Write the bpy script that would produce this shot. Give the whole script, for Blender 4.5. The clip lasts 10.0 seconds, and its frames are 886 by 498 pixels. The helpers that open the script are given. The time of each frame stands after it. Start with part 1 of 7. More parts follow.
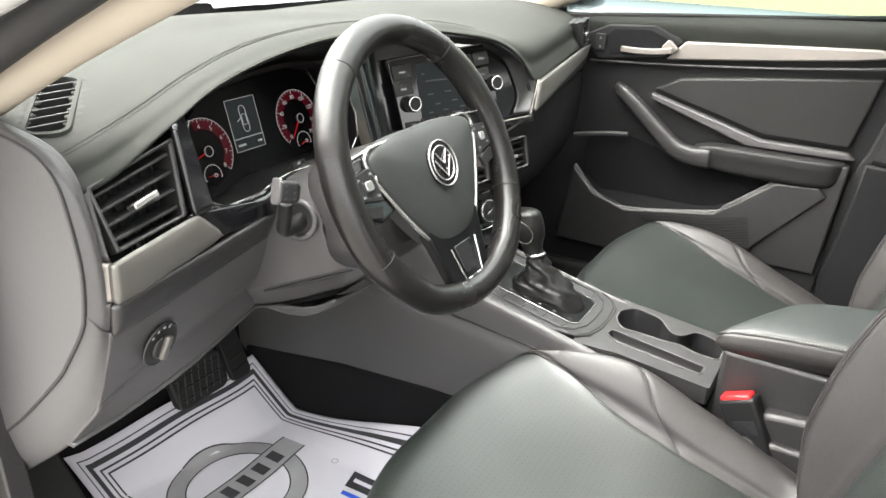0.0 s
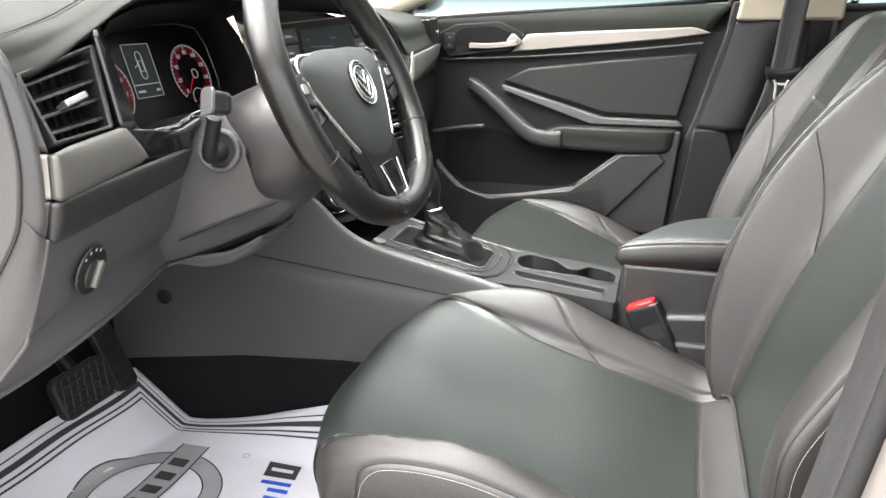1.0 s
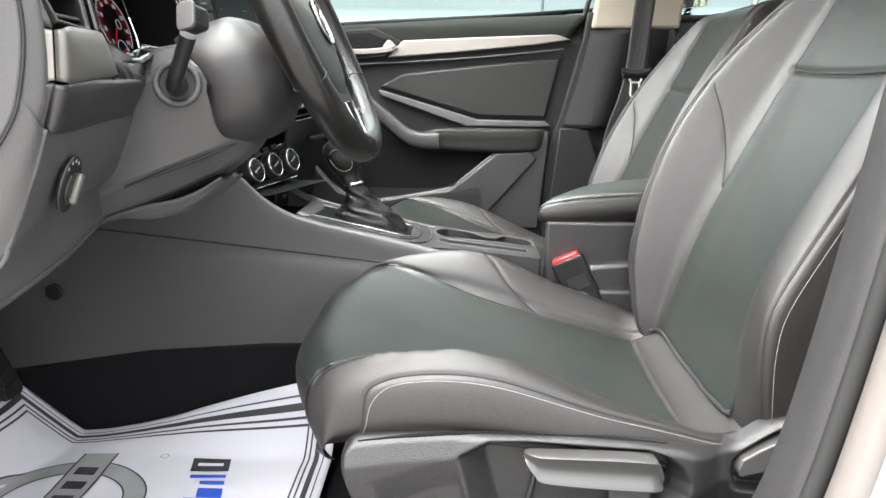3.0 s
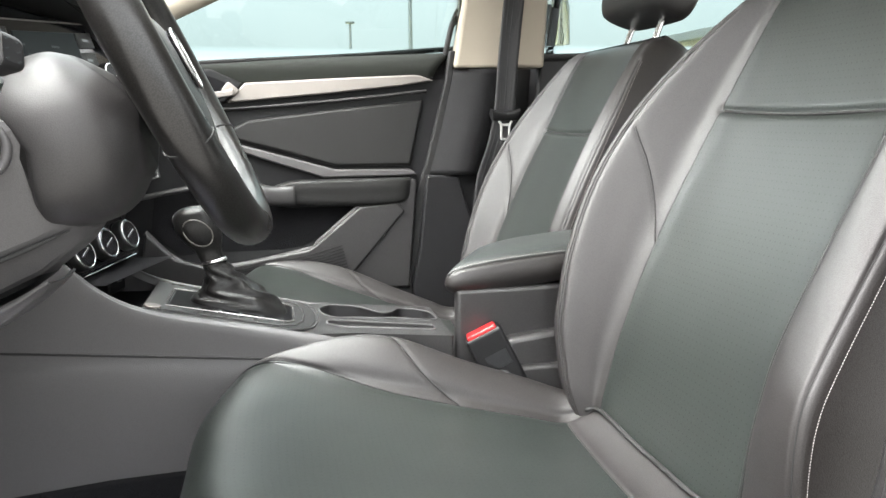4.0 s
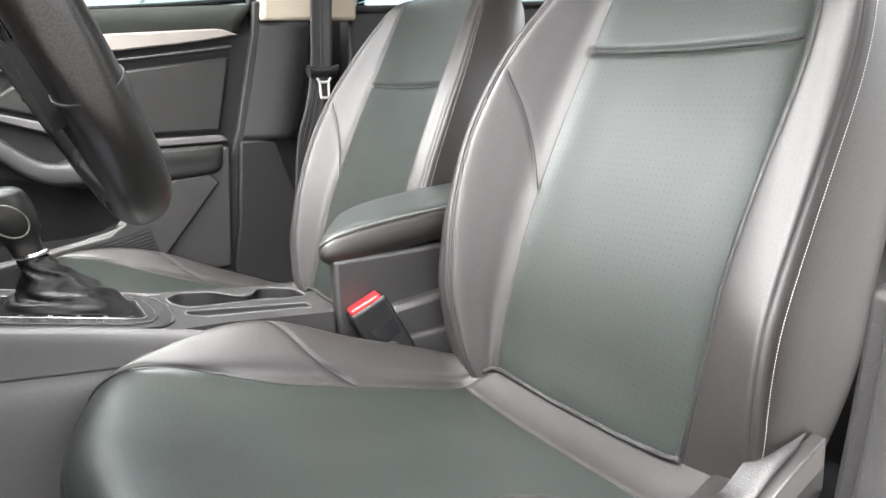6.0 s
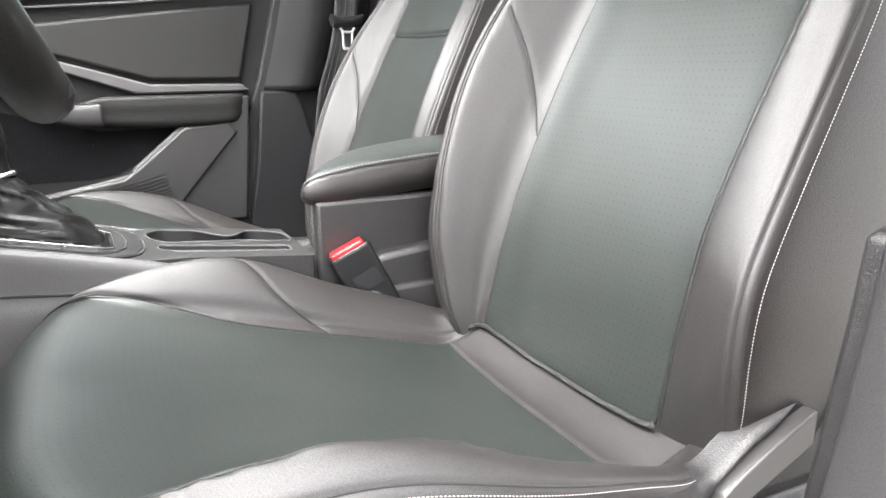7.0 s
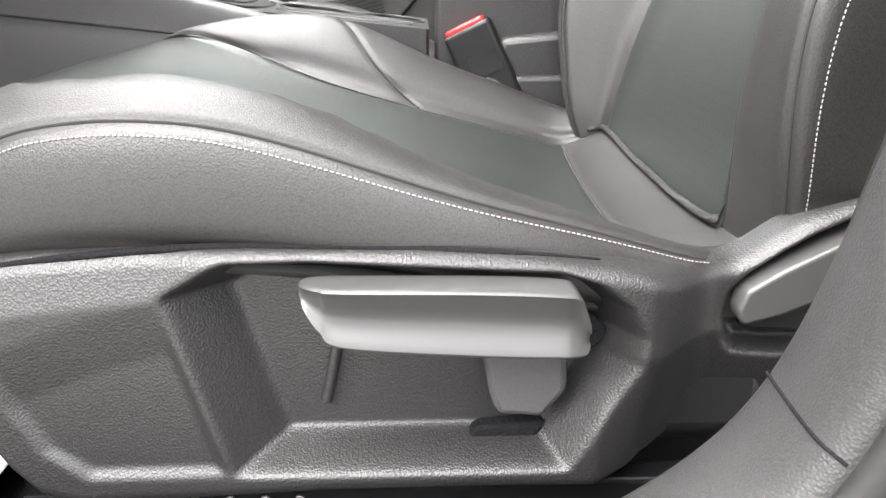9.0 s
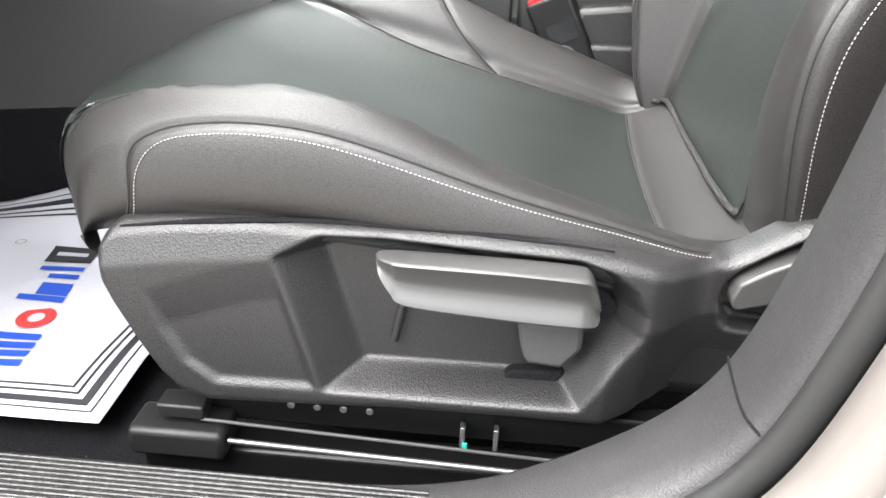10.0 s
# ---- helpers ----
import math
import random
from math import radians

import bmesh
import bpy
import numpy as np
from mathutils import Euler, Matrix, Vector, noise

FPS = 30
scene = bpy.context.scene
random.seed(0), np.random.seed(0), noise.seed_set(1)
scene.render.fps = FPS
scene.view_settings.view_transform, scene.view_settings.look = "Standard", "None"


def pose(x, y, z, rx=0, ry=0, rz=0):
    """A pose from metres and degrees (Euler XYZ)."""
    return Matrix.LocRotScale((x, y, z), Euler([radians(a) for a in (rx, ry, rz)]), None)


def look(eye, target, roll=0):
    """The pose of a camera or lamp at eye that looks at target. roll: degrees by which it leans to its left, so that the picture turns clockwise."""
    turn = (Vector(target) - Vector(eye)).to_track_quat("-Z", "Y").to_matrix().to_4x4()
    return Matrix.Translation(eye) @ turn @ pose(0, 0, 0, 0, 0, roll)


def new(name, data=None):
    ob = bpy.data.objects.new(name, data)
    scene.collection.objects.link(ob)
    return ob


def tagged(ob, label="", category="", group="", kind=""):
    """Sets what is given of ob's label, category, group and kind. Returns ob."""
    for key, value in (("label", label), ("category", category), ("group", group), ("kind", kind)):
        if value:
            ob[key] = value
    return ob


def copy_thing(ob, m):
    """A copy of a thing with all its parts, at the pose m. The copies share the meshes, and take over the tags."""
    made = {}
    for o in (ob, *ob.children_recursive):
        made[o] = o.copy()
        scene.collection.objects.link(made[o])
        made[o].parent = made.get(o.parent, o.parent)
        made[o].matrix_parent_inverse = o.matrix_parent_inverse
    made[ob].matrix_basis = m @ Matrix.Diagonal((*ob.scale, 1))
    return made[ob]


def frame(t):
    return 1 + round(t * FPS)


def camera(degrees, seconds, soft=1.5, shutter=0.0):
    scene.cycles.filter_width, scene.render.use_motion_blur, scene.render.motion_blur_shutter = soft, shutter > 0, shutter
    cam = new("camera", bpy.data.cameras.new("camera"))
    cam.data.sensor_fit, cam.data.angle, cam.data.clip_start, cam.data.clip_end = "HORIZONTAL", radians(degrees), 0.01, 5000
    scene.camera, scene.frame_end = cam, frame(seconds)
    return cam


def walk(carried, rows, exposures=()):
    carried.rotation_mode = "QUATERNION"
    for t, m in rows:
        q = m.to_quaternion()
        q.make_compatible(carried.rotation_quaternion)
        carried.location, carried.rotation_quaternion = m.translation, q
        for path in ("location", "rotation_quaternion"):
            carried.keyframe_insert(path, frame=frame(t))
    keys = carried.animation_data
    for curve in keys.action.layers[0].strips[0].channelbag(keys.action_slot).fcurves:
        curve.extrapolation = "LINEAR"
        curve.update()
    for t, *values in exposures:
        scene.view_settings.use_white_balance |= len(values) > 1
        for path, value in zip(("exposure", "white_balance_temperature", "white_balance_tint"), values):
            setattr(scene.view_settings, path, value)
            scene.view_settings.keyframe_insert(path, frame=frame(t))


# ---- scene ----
cam = camera(61.2, 10.0)
PATH = [
    (0, (-1.095, 0.028, 1.237), (0.485, 0.951, 0.431), 1.5),
    (0.5, (-1.156, 0.064, 1.165), (0.563, 0.799, 0.455), 0.6),
    (1, (-1.228, 0.114, 1.053), (0.602, 0.639, 0.441), 0.2),
    (1.5, (-1.292, 0.161, 0.947), (0.599, 0.54, 0.418), 0.3),
    (2, (-1.337, 0.209, 0.882), (0.581, 0.486, 0.389), 0.7),
    (2.2, (-1.348, 0.225, 0.867), (0.577, 0.466, 0.381), 0.9),
    (3.5, (-1.219, 0.354, 0.912), (0.734, 0.186, 0.515), 0.3),
    (4, (-1.081, 0.403, 0.907), (0.84, -0.036, 0.566), -0.4),
    (4.5, (-1.004, 0.45, 0.899), (0.829, -0.279, 0.57), -1.0),
    (5, (-0.955, 0.492, 0.893), (0.784, -0.429, 0.532), -1.7),
    (6.5, (-0.941, 0.514, 0.876), (0.731, -0.482, 0.417), -2.5),
    (7, (-0.943, 0.409, 0.83), (0.799, -0.445, 0.346), -0.5),
    (7.5, (-0.945, 0.288, 0.801), (0.889, -0.329, 0.298), 0.3),
    (8, (-0.953, 0.216, 0.737), (0.942, -0.16, 0.221), 0.2),
    (8.5, (-0.949, 0.183, 0.689), (0.938, -0.017, 0.058), 0.8),
    (9, (-0.941, 0.171, 0.671), (0.926, 0.104, -0.044), 0.4),
    (9.5, (-0.955, 0.165, 0.675), (0.866, 0.181, -0.153), 0.7),
    (10, (-1.018, 0.151, 0.748), (0.748, 0.304, -0.178), 1.6),
]
walk(cam, [(t, look(eye, target, roll)) for t, eye, target, roll in PATH], [(0, 3.33, 6770, 11), (2, 3.28, 6510, 13), (3.5, 3.24, 6540, 10), (5, 3.42, 6550, 12.5), (7, 3.55, 6540, 13.5), (8.5, 3.45, 6620, 13.5), (10, 3.32, 6520, 11)])

# ---- world and light ----
SUN_EL, SUN_AZ = 60.0, -20.0
world = bpy.data.worlds.new("overcast_sky")
scene.world = world
world.use_nodes = True
wn = world.node_tree.nodes
sky = wn.new("ShaderNodeTexSky")
sky.sky_type = "NISHITA"
sky.sun_disc = False
sky.sun_elevation, sky.sun_rotation = radians(SUN_EL), radians(SUN_AZ)
sky.dust_density, sky.air_density = 4.0, 1.0
cloud_co = wn.new("ShaderNodeTexCoord")
cloud_noise = wn.new("ShaderNodeTexNoise")
cloud_noise.inputs["Scale"].default_value = 3.0
cloud_noise.inputs["Detail"].default_value = 5.0
cloud_mix = wn.new("ShaderNodeMix")
cloud_mix.data_type = "RGBA"
cloud_ramp = wn.new("ShaderNodeMapRange")
cloud_ramp.inputs["From Min"].default_value, cloud_ramp.inputs["From Max"].default_value = 0.3, 0.7
cloud_ramp.inputs["To Min"].default_value, cloud_ramp.inputs["To Max"].default_value = 0.75, 0.97
wl = world.node_tree.links
wl.new(cloud_co.outputs["Generated"], cloud_noise.inputs["Vector"])
wl.new(cloud_noise.outputs["Fac"], cloud_ramp.inputs["Value"])
wl.new(cloud_ramp.outputs["Result"], cloud_mix.inputs["Factor"])
wl.new(sky.outputs["Color"], cloud_mix.inputs[6])
cloud_mix.inputs[7].default_value = (4.88, 4.98, 4.9, 1)
split = wn.new("ShaderNodeSeparateXYZ")
height = wn.new("ShaderNodeMapRange")
height.inputs["To Min"].default_value, height.inputs["To Max"].default_value = 0.60, 1.75
grade = wn.new("ShaderNodeVectorMath")
grade.operation = "SCALE"
wl.new(cloud_co.outputs["Generated"], split.inputs["Vector"])
wl.new(split.outputs["Z"], height.inputs["Value"])
wl.new(cloud_mix.outputs[2], grade.inputs[0])
wl.new(height.outputs["Result"], grade.inputs["Scale"])
wl.new(grade.outputs[0], wn["Background"].inputs["Color"])
wn["Background"].inputs["Strength"].default_value = 0.115
sun_data = bpy.data.lights.new("sun", "SUN")
sun_data.energy, sun_data.angle, sun_data.color = 2.0, radians(75), (1.0, 0.98, 0.965)
sun = new("sun", sun_data)
sun.matrix_world = look((math.sin(radians(SUN_AZ)) * math.cos(radians(SUN_EL)), math.cos(radians(SUN_AZ)) * math.cos(radians(SUN_EL)), math.sin(radians(SUN_EL))), (0, 0, 0))


# ---- materials ----
def material(name, color, rough=0.5, metal=0.0, var=0.12, grain=300.0, bump=0.1, depth=0.0004, cells=False, coat=0.0, spec=0.5, stain=6.0):
    """A procedural surface: colour varied at two scales, fine relief, worn gloss."""
    m = bpy.data.materials.new(name)
    m.use_nodes = True
    n, l = m.node_tree.nodes, m.node_tree.links
    b = n["Principled BSDF"]
    b.inputs["Metallic"].default_value = metal
    b.inputs["Specular IOR Level"].default_value = spec
    b.inputs["Coat Weight"].default_value = coat
    b.inputs["Coat Roughness"].default_value = 0.115
    co = n.new("ShaderNodeTexCoord")
    big = n.new("ShaderNodeTexNoise")
    big.inputs["Scale"].default_value, big.inputs["Detail"].default_value = stain, 6.0
    fine = n.new("ShaderNodeTexVoronoi" if cells else "ShaderNodeTexNoise")
    fine.inputs["Scale"].default_value = grain
    if not cells:
        fine.inputs["Detail"].default_value = 3.0
    l.new(co.outputs["Object"], big.inputs["Vector"])
    l.new(co.outputs["Object"], fine.inputs["Vector"])
    mix = n.new("ShaderNodeMix")
    mix.data_type = "RGBA"
    mix.inputs[6].default_value = (*[c * (1 - var) for c in color], 1)
    mix.inputs[7].default_value = (*[min(1, c * (1 + var)) for c in color], 1)
    l.new(big.outputs["Fac"], mix.inputs["Factor"])
    l.new(mix.outputs[2], b.inputs["Base Color"])
    rr = n.new("ShaderNodeMapRange")
    rr.inputs["To Min"].default_value, rr.inputs["To Max"].default_value = max(0.02, rough - 0.07), min(1, rough + 0.07)
    l.new(big.outputs["Fac"], rr.inputs["Value"])
    l.new(rr.outputs["Result"], b.inputs["Roughness"])
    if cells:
        # cavity shade of the grain, put into a lower specular between cells
        pit_shade = n.new("ShaderNodeMapRange")
        pit_shade.inputs["From Max"].default_value = 0.75
        pit_shade.inputs["To Min"].default_value, pit_shade.inputs["To Max"].default_value = spec * 1.15, spec * 0.78
        l.new(fine.outputs["Distance"], pit_shade.inputs["Value"])
        l.new(pit_shade.outputs["Result"], b.inputs["Specular IOR Level"])
    if bump:
        bp = n.new("ShaderNodeBump")
        bp.inputs["Strength"].default_value, bp.inputs["Distance"].default_value = bump, depth
        l.new(fine.outputs["Distance" if cells else "Fac"], bp.inputs["Height"])
        l.new(bp.outputs["Normal"], b.inputs["Normal"])
    return m


def perforated(name, color, rough):
    """Leather with a field of small punched holes laid out in the surface's own metres."""
    m = material(name, color, rough, grain=1000, bump=0.26, depth=0.0004, cells=True)
    n, l = m.node_tree.nodes, m.node_tree.links
    uv = n.new("ShaderNodeUVMap")
    dots = n.new("ShaderNodeTexVoronoi")
    dots.voronoi_dimensions = "2D"
    dots.inputs["Scale"].default_value, dots.inputs["Randomness"].default_value = 118.0, 0.0
    l.new(uv.outputs["UV"], dots.inputs["Vector"])
    hole = n.new("ShaderNodeMath")
    hole.operation = "LESS_THAN"
    hole.inputs[1].default_value = 0.09
    l.new(dots.outputs["Distance"], hole.inputs[0])
    gloss = n.new("ShaderNodeMapRange")
    gloss.inputs["To Min"].default_value, gloss.inputs["To Max"].default_value = 0.85, 0.5
    l.new(hole.outputs[0], gloss.inputs["Value"])
    l.new(gloss.outputs["Result"], n["Principled BSDF"].inputs["Specular IOR Level"])
    dark = n.new("ShaderNodeMix")
    dark.data_type = "RGBA"
    b = n["Principled BSDF"]
    l.new(b.inputs["Base Color"].links[0].from_socket, dark.inputs[6])
    dark.inputs[7].default_value = (0.007, 0.008, 0.008, 1)
    l.new(hole.outputs[0], dark.inputs["Factor"])
    l.new(dark.outputs[2], b.inputs["Base Color"])
    return m


def glowing(name, color, strength):
    m = bpy.data.materials.new(name)
    m.use_nodes = True
    b = m.node_tree.nodes["Principled BSDF"]
    b.inputs["Base Color"].default_value = (*[c * 0.12 for c in color], 1)
    b.inputs["Emission Color"].default_value = (*color, 1)
    b.inputs["Emission Strength"].default_value = strength
    b.inputs["Specular IOR Level"].default_value = 0.2
    return m


def glass(name, tint=(1, 1, 1)):
    m = bpy.data.materials.new(name)
    m.use_nodes = True
    b = m.node_tree.nodes["Principled BSDF"]
    b.inputs["Base Color"].default_value = (*tint, 1)
    b.inputs["Transmission Weight"].default_value = 1.0
    b.inputs["Roughness"].default_value, b.inputs["IOR"].default_value = 0.0, 1.45
    return m


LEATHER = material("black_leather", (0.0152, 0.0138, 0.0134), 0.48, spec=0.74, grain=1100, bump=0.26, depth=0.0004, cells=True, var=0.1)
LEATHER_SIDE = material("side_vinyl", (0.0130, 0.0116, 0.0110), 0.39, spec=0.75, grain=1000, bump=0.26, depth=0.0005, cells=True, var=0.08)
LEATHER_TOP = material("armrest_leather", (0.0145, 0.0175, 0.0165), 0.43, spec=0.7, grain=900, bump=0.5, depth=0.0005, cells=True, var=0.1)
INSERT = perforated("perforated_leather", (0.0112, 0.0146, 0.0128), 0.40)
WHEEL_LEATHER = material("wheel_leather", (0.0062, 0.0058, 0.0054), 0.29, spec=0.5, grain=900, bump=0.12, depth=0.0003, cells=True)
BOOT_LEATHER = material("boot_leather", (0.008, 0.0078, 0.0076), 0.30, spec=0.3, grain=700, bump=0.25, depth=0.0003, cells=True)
THREAD = material("white_thread", (0.33, 0.305, 0.295), 0.8, grain=900, bump=0.4)
SEAM = material("dark_seam", (0.015, 0.015, 0.015), 0.8)
DASH_SOFT = material("soft_dash_pad", (0.0165, 0.0182, 0.0158), 0.75, spec=0.16, grain=800, bump=0.3, depth=0.0004, cells=True)
PLASTIC = material("grained_dark_plastic", (0.0138, 0.0132, 0.0134), 0.42, spec=0.74, grain=800, bump=0.5, depth=0.0005, cells=True)
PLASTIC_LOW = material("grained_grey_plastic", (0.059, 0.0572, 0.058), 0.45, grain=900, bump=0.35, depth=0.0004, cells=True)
PLASTIC_SILL = material("grained_sill_plastic", (0.026, 0.0255, 0.026), 0.46, grain=800, bump=0.45, depth=0.0004, cells=True)
DARK_PLASTIC = material("buckle_plastic", (0.007, 0.007, 0.0075), 0.4, spec=0.3, grain=700, bump=0.1)
PLASTIC_BLACK = material("black_plastic", (0.011, 0.011, 0.0115), 0.45, spec=0.35, grain=700, bump=0.15)
GLOSS_BLACK = material("piano_black", (0.006, 0.006, 0.007), 0.08, var=0.05, bump=0.0, coat=0.6)
DOOR_SKIN = material("door_panel_vinyl", (0.0102, 0.0102, 0.0110), 0.55, spec=0.26, grain=700, bump=0.3, cells=True)
BEIGE = material("beige_pillar_cloth", (0.33, 0.29, 0.235), 0.85, grain=500, bump=0.3)
SATIN_BRIGHT = material("bright_satin", (0.45, 0.44, 0.43), 0.25, metal=0.9, var=0.04, grain=600, bump=0.03)
SATIN = material("satin_silver", (0.245, 0.225, 0.208), 0.38, metal=0.6, var=0.04, grain=600, bump=0.04)
SATIN_DARK = material("satin_taupe", (0.13, 0.125, 0.115), 0.38, metal=0.5, var=0.05, grain=600, bump=0.05)
WHEEL_PAD = material("airbag_pad_plastic", (0.016, 0.0178, 0.0168), 0.5, grain=900, bump=0.3, cells=True)
DOOR_INSERT = material("door_insert_vinyl", (0.013, 0.013, 0.0128), 0.48, spec=0.35, grain=850, bump=0.3, cells=True)
COLUMN = material("column_plastic", (0.026, 0.0248, 0.0248), 0.46, grain=1000, bump=0.2, depth=0.0003, cells=True)
TAUPE = material("taupe_step_paint", (0.13, 0.118, 0.11), 0.4, var=0.06, grain=500, bump=0.1)
CHROME = material("chrome", (0.85, 0.85, 0.85), 0.12, metal=1.0, var=0.03, bump=0.0)
LEVER_GREY = material("lever_grey_plastic", (0.051, 0.0502, 0.0495), 0.32, grain=700, bump=0.08, var=0.05)
RED = material("red_button", (0.36, 0.012, 0.014), 0.3, bump=0.0)
# carpet black; also put into recesses and openings as their shade
CARPET_AND_SHADE = material("black_carpet_and_shade", (0.0105, 0.0105, 0.0115), 0.95, spec=0.06, grain=420, bump=0.9, depth=0.002)
PAPER = material("paper_mat", (0.57, 0.56, 0.612), 0.7, grain=60, bump=0.2, depth=0.002, var=0.03)
INK_BLACK = material("ink_black", (0.03, 0.03, 0.035), 0.6)
INK_GREY = material("ink_grey", (0.27, 0.27, 0.28), 0.5, var=0.4, stain=9)
INK_BLUE = material("ink_blue", (0.02, 0.08, 0.5), 0.6)
INK_RED = material("ink_red", (0.7, 0.05, 0.05), 0.6)
RUBBER = material("black_rubber", (0.016, 0.016, 0.016), 0.6, spec=0.3, grain=300, bump=0.3)
BELT = material("belt_webbing", (0.022, 0.022, 0.023), 0.6, grain=500, bump=0.5)
PAINT = material("white_car_paint", (0.68, 0.68, 0.668), 0.25, var=0.03, bump=0.0, coat=0.8)
METAL = material("bare_steel", (0.25, 0.25, 0.25), 0.4, metal=0.8)
DARK_METAL = material("black_painted_steel", (0.006, 0.006, 0.0065), 0.3, spec=0.35)
HEADLINER = material("headliner", (0.55, 0.52, 0.46), 0.95, grain=400, bump=0.3)
ASPHALT = material("pale_asphalt", (0.19, 0.185, 0.175), 0.9, grain=80, bump=0.5, depth=0.004, stain=0.3, var=0.2)
GRASS = material("dry_grass", (0.4, 0.36, 0.2), 0.95, grain=20, bump=0.6, depth=0.03, stain=0.1, var=0.25)
WALL_PALE = material("pale_wall", (0.55, 0.52, 0.46), 0.85, grain=30, bump=0.2)
# the chrome's bright reflection is put into a pale, barely metallic colour
TONGUE = material("tongue_reflection_grey", (0.42, 0.42, 0.41), 0.3, metal=0.3, var=0.03, bump=0.0)
TEAL = material("teal_mark", (0.02, 0.35, 0.28), 0.5)
STEEL_POLE = material("galvanised_pole", (0.3, 0.31, 0.31), 0.5, metal=0.6)
LCD = glowing("screen_face", (0.02, 0.0255, 0.027), 0.08)
LCD_TEXT = glowing("screen_marks", (0.5, 0.55, 0.55), 0.05)
DIAL_FACE = material("dial_face", (0.004, 0.004, 0.0045), 0.3, bump=0.0, spec=0.15)
DIAL_RED = glowing("dial_red", (0.09, 0.003, 0.01), 0.05)
NEEDLE_RED = glowing("needle_red", (0.5, 0.015, 0.02), 0.05)
DIAL_WHITE = glowing("dial_white", (0.6, 0.6, 0.6), 0.04)
LCD_TEXT_DIM = glowing("screen_marks_dim", (0.25, 0.28, 0.29), 0.02)
# green glass darkened well past its real tint to lower the sky's brightness
DIMMED_GLASS = glass("green_sky_dimming_glass", (0.19, 0.245, 0.243))
CLEAR = glass("clear_glass", (0.93, 0.98, 0.96))


# ---- mesh tools ----
def catmull(points, n):
    """n points along a smooth line through the given ones."""
    p = np.array(points, float)
    q = np.concatenate([(2 * p[0] - p[1])[None], p, (2 * p[-1] - p[-2])[None]])
    s = np.linspace(0, len(p) - 1, n)
    i = np.minimum(s.astype(int), len(p) - 2)
    f = (s - i)[:, None] if p.ndim == 2 else (s - i)[:, None, None]
    a, b, c, d = q[i], q[i + 1], q[i + 2], q[i + 3]
    return 0.5 * (2 * b + (c - a) * f + (2 * a - 5 * b + 4 * c - d) * f ** 2 + (3 * b - a - 3 * c + d) * f ** 3)


def loft(sections, nu, nv):
    """A grid of points, nu along the sections and nv within each."""
    return catmull(np.array([catmull(s, nv) for s in sections]), nu)


def thing(name, at, label, category, group="", kind=""):
    ob = new(name)
    ob.empty_display_size = 0.05
    ob.location = at
    return tagged(ob, label, category, group, kind)


def link_mesh(name, verts, faces, mat, parent=None, label="", smooth=40, mats=None, face_mats=None, bevel=0.0, segments=2, uv=None, kind=""):
    me = bpy.data.meshes.new(name)
    me.from_pydata([tuple(map(float, v)) for v in verts], [], [tuple(map(int, f)) for f in faces])
    bm = bmesh.new()
    bm.from_mesh(me)
    bmesh.ops.recalc_face_normals(bm, faces=bm.faces)
    bm.to_mesh(me)
    bm.free()
    for m in (mats or [mat]):
        me.materials.append(m)
    if face_mats is not None:
        me.polygons.foreach_set("material_index", np.array(face_mats, dtype=np.int32))
    if uv is not None:
        layer = me.uv_layers.new(name="UVMap")
        idx = np.empty(len(me.loops), dtype=np.int32)
        me.loops.foreach_get("vertex_index", idx)
        layer.data.foreach_set("uv", np.array(uv, dtype=np.float32)[idx].ravel())
    me.shade_smooth()
    if smooth < 180:
        me.set_sharp_from_angle(angle=radians(smooth))
    ob = new(name, me)
    if parent:
        hang(ob, parent)
    if label or kind:
        tagged(ob, label, kind=kind)
    if bevel:
        mod = ob.modifiers.new("bevel", "BEVEL")
        mod.width, mod.segments, mod.limit_method, mod.angle_limit = bevel, segments, "ANGLE", radians(28)
    return ob


def world_place(ob):
    """Where an object's own frame lies, all its parents counted."""
    m = ob.matrix_basis.copy()
    if ob.parent:
        m = world_place(ob.parent) @ ob.matrix_parent_inverse @ m
    return m


def hang(ob, parent):
    ob.parent = parent
    ob.matrix_parent_inverse = world_place(parent).inverted()


def part(name, bm, mat, parent, label="", smooth=40, bevel=0.0, segments=2):
    """Links a bmesh as one mesh object under a thing or a part."""
    bm.verts.index_update()
    v = [x.co.copy() for x in bm.verts]
    f = [[x.index for x in y.verts] for y in bm.faces]
    bm.free()
    return link_mesh(name, v, f, mat, parent, label, smooth, bevel=bevel, segments=segments)


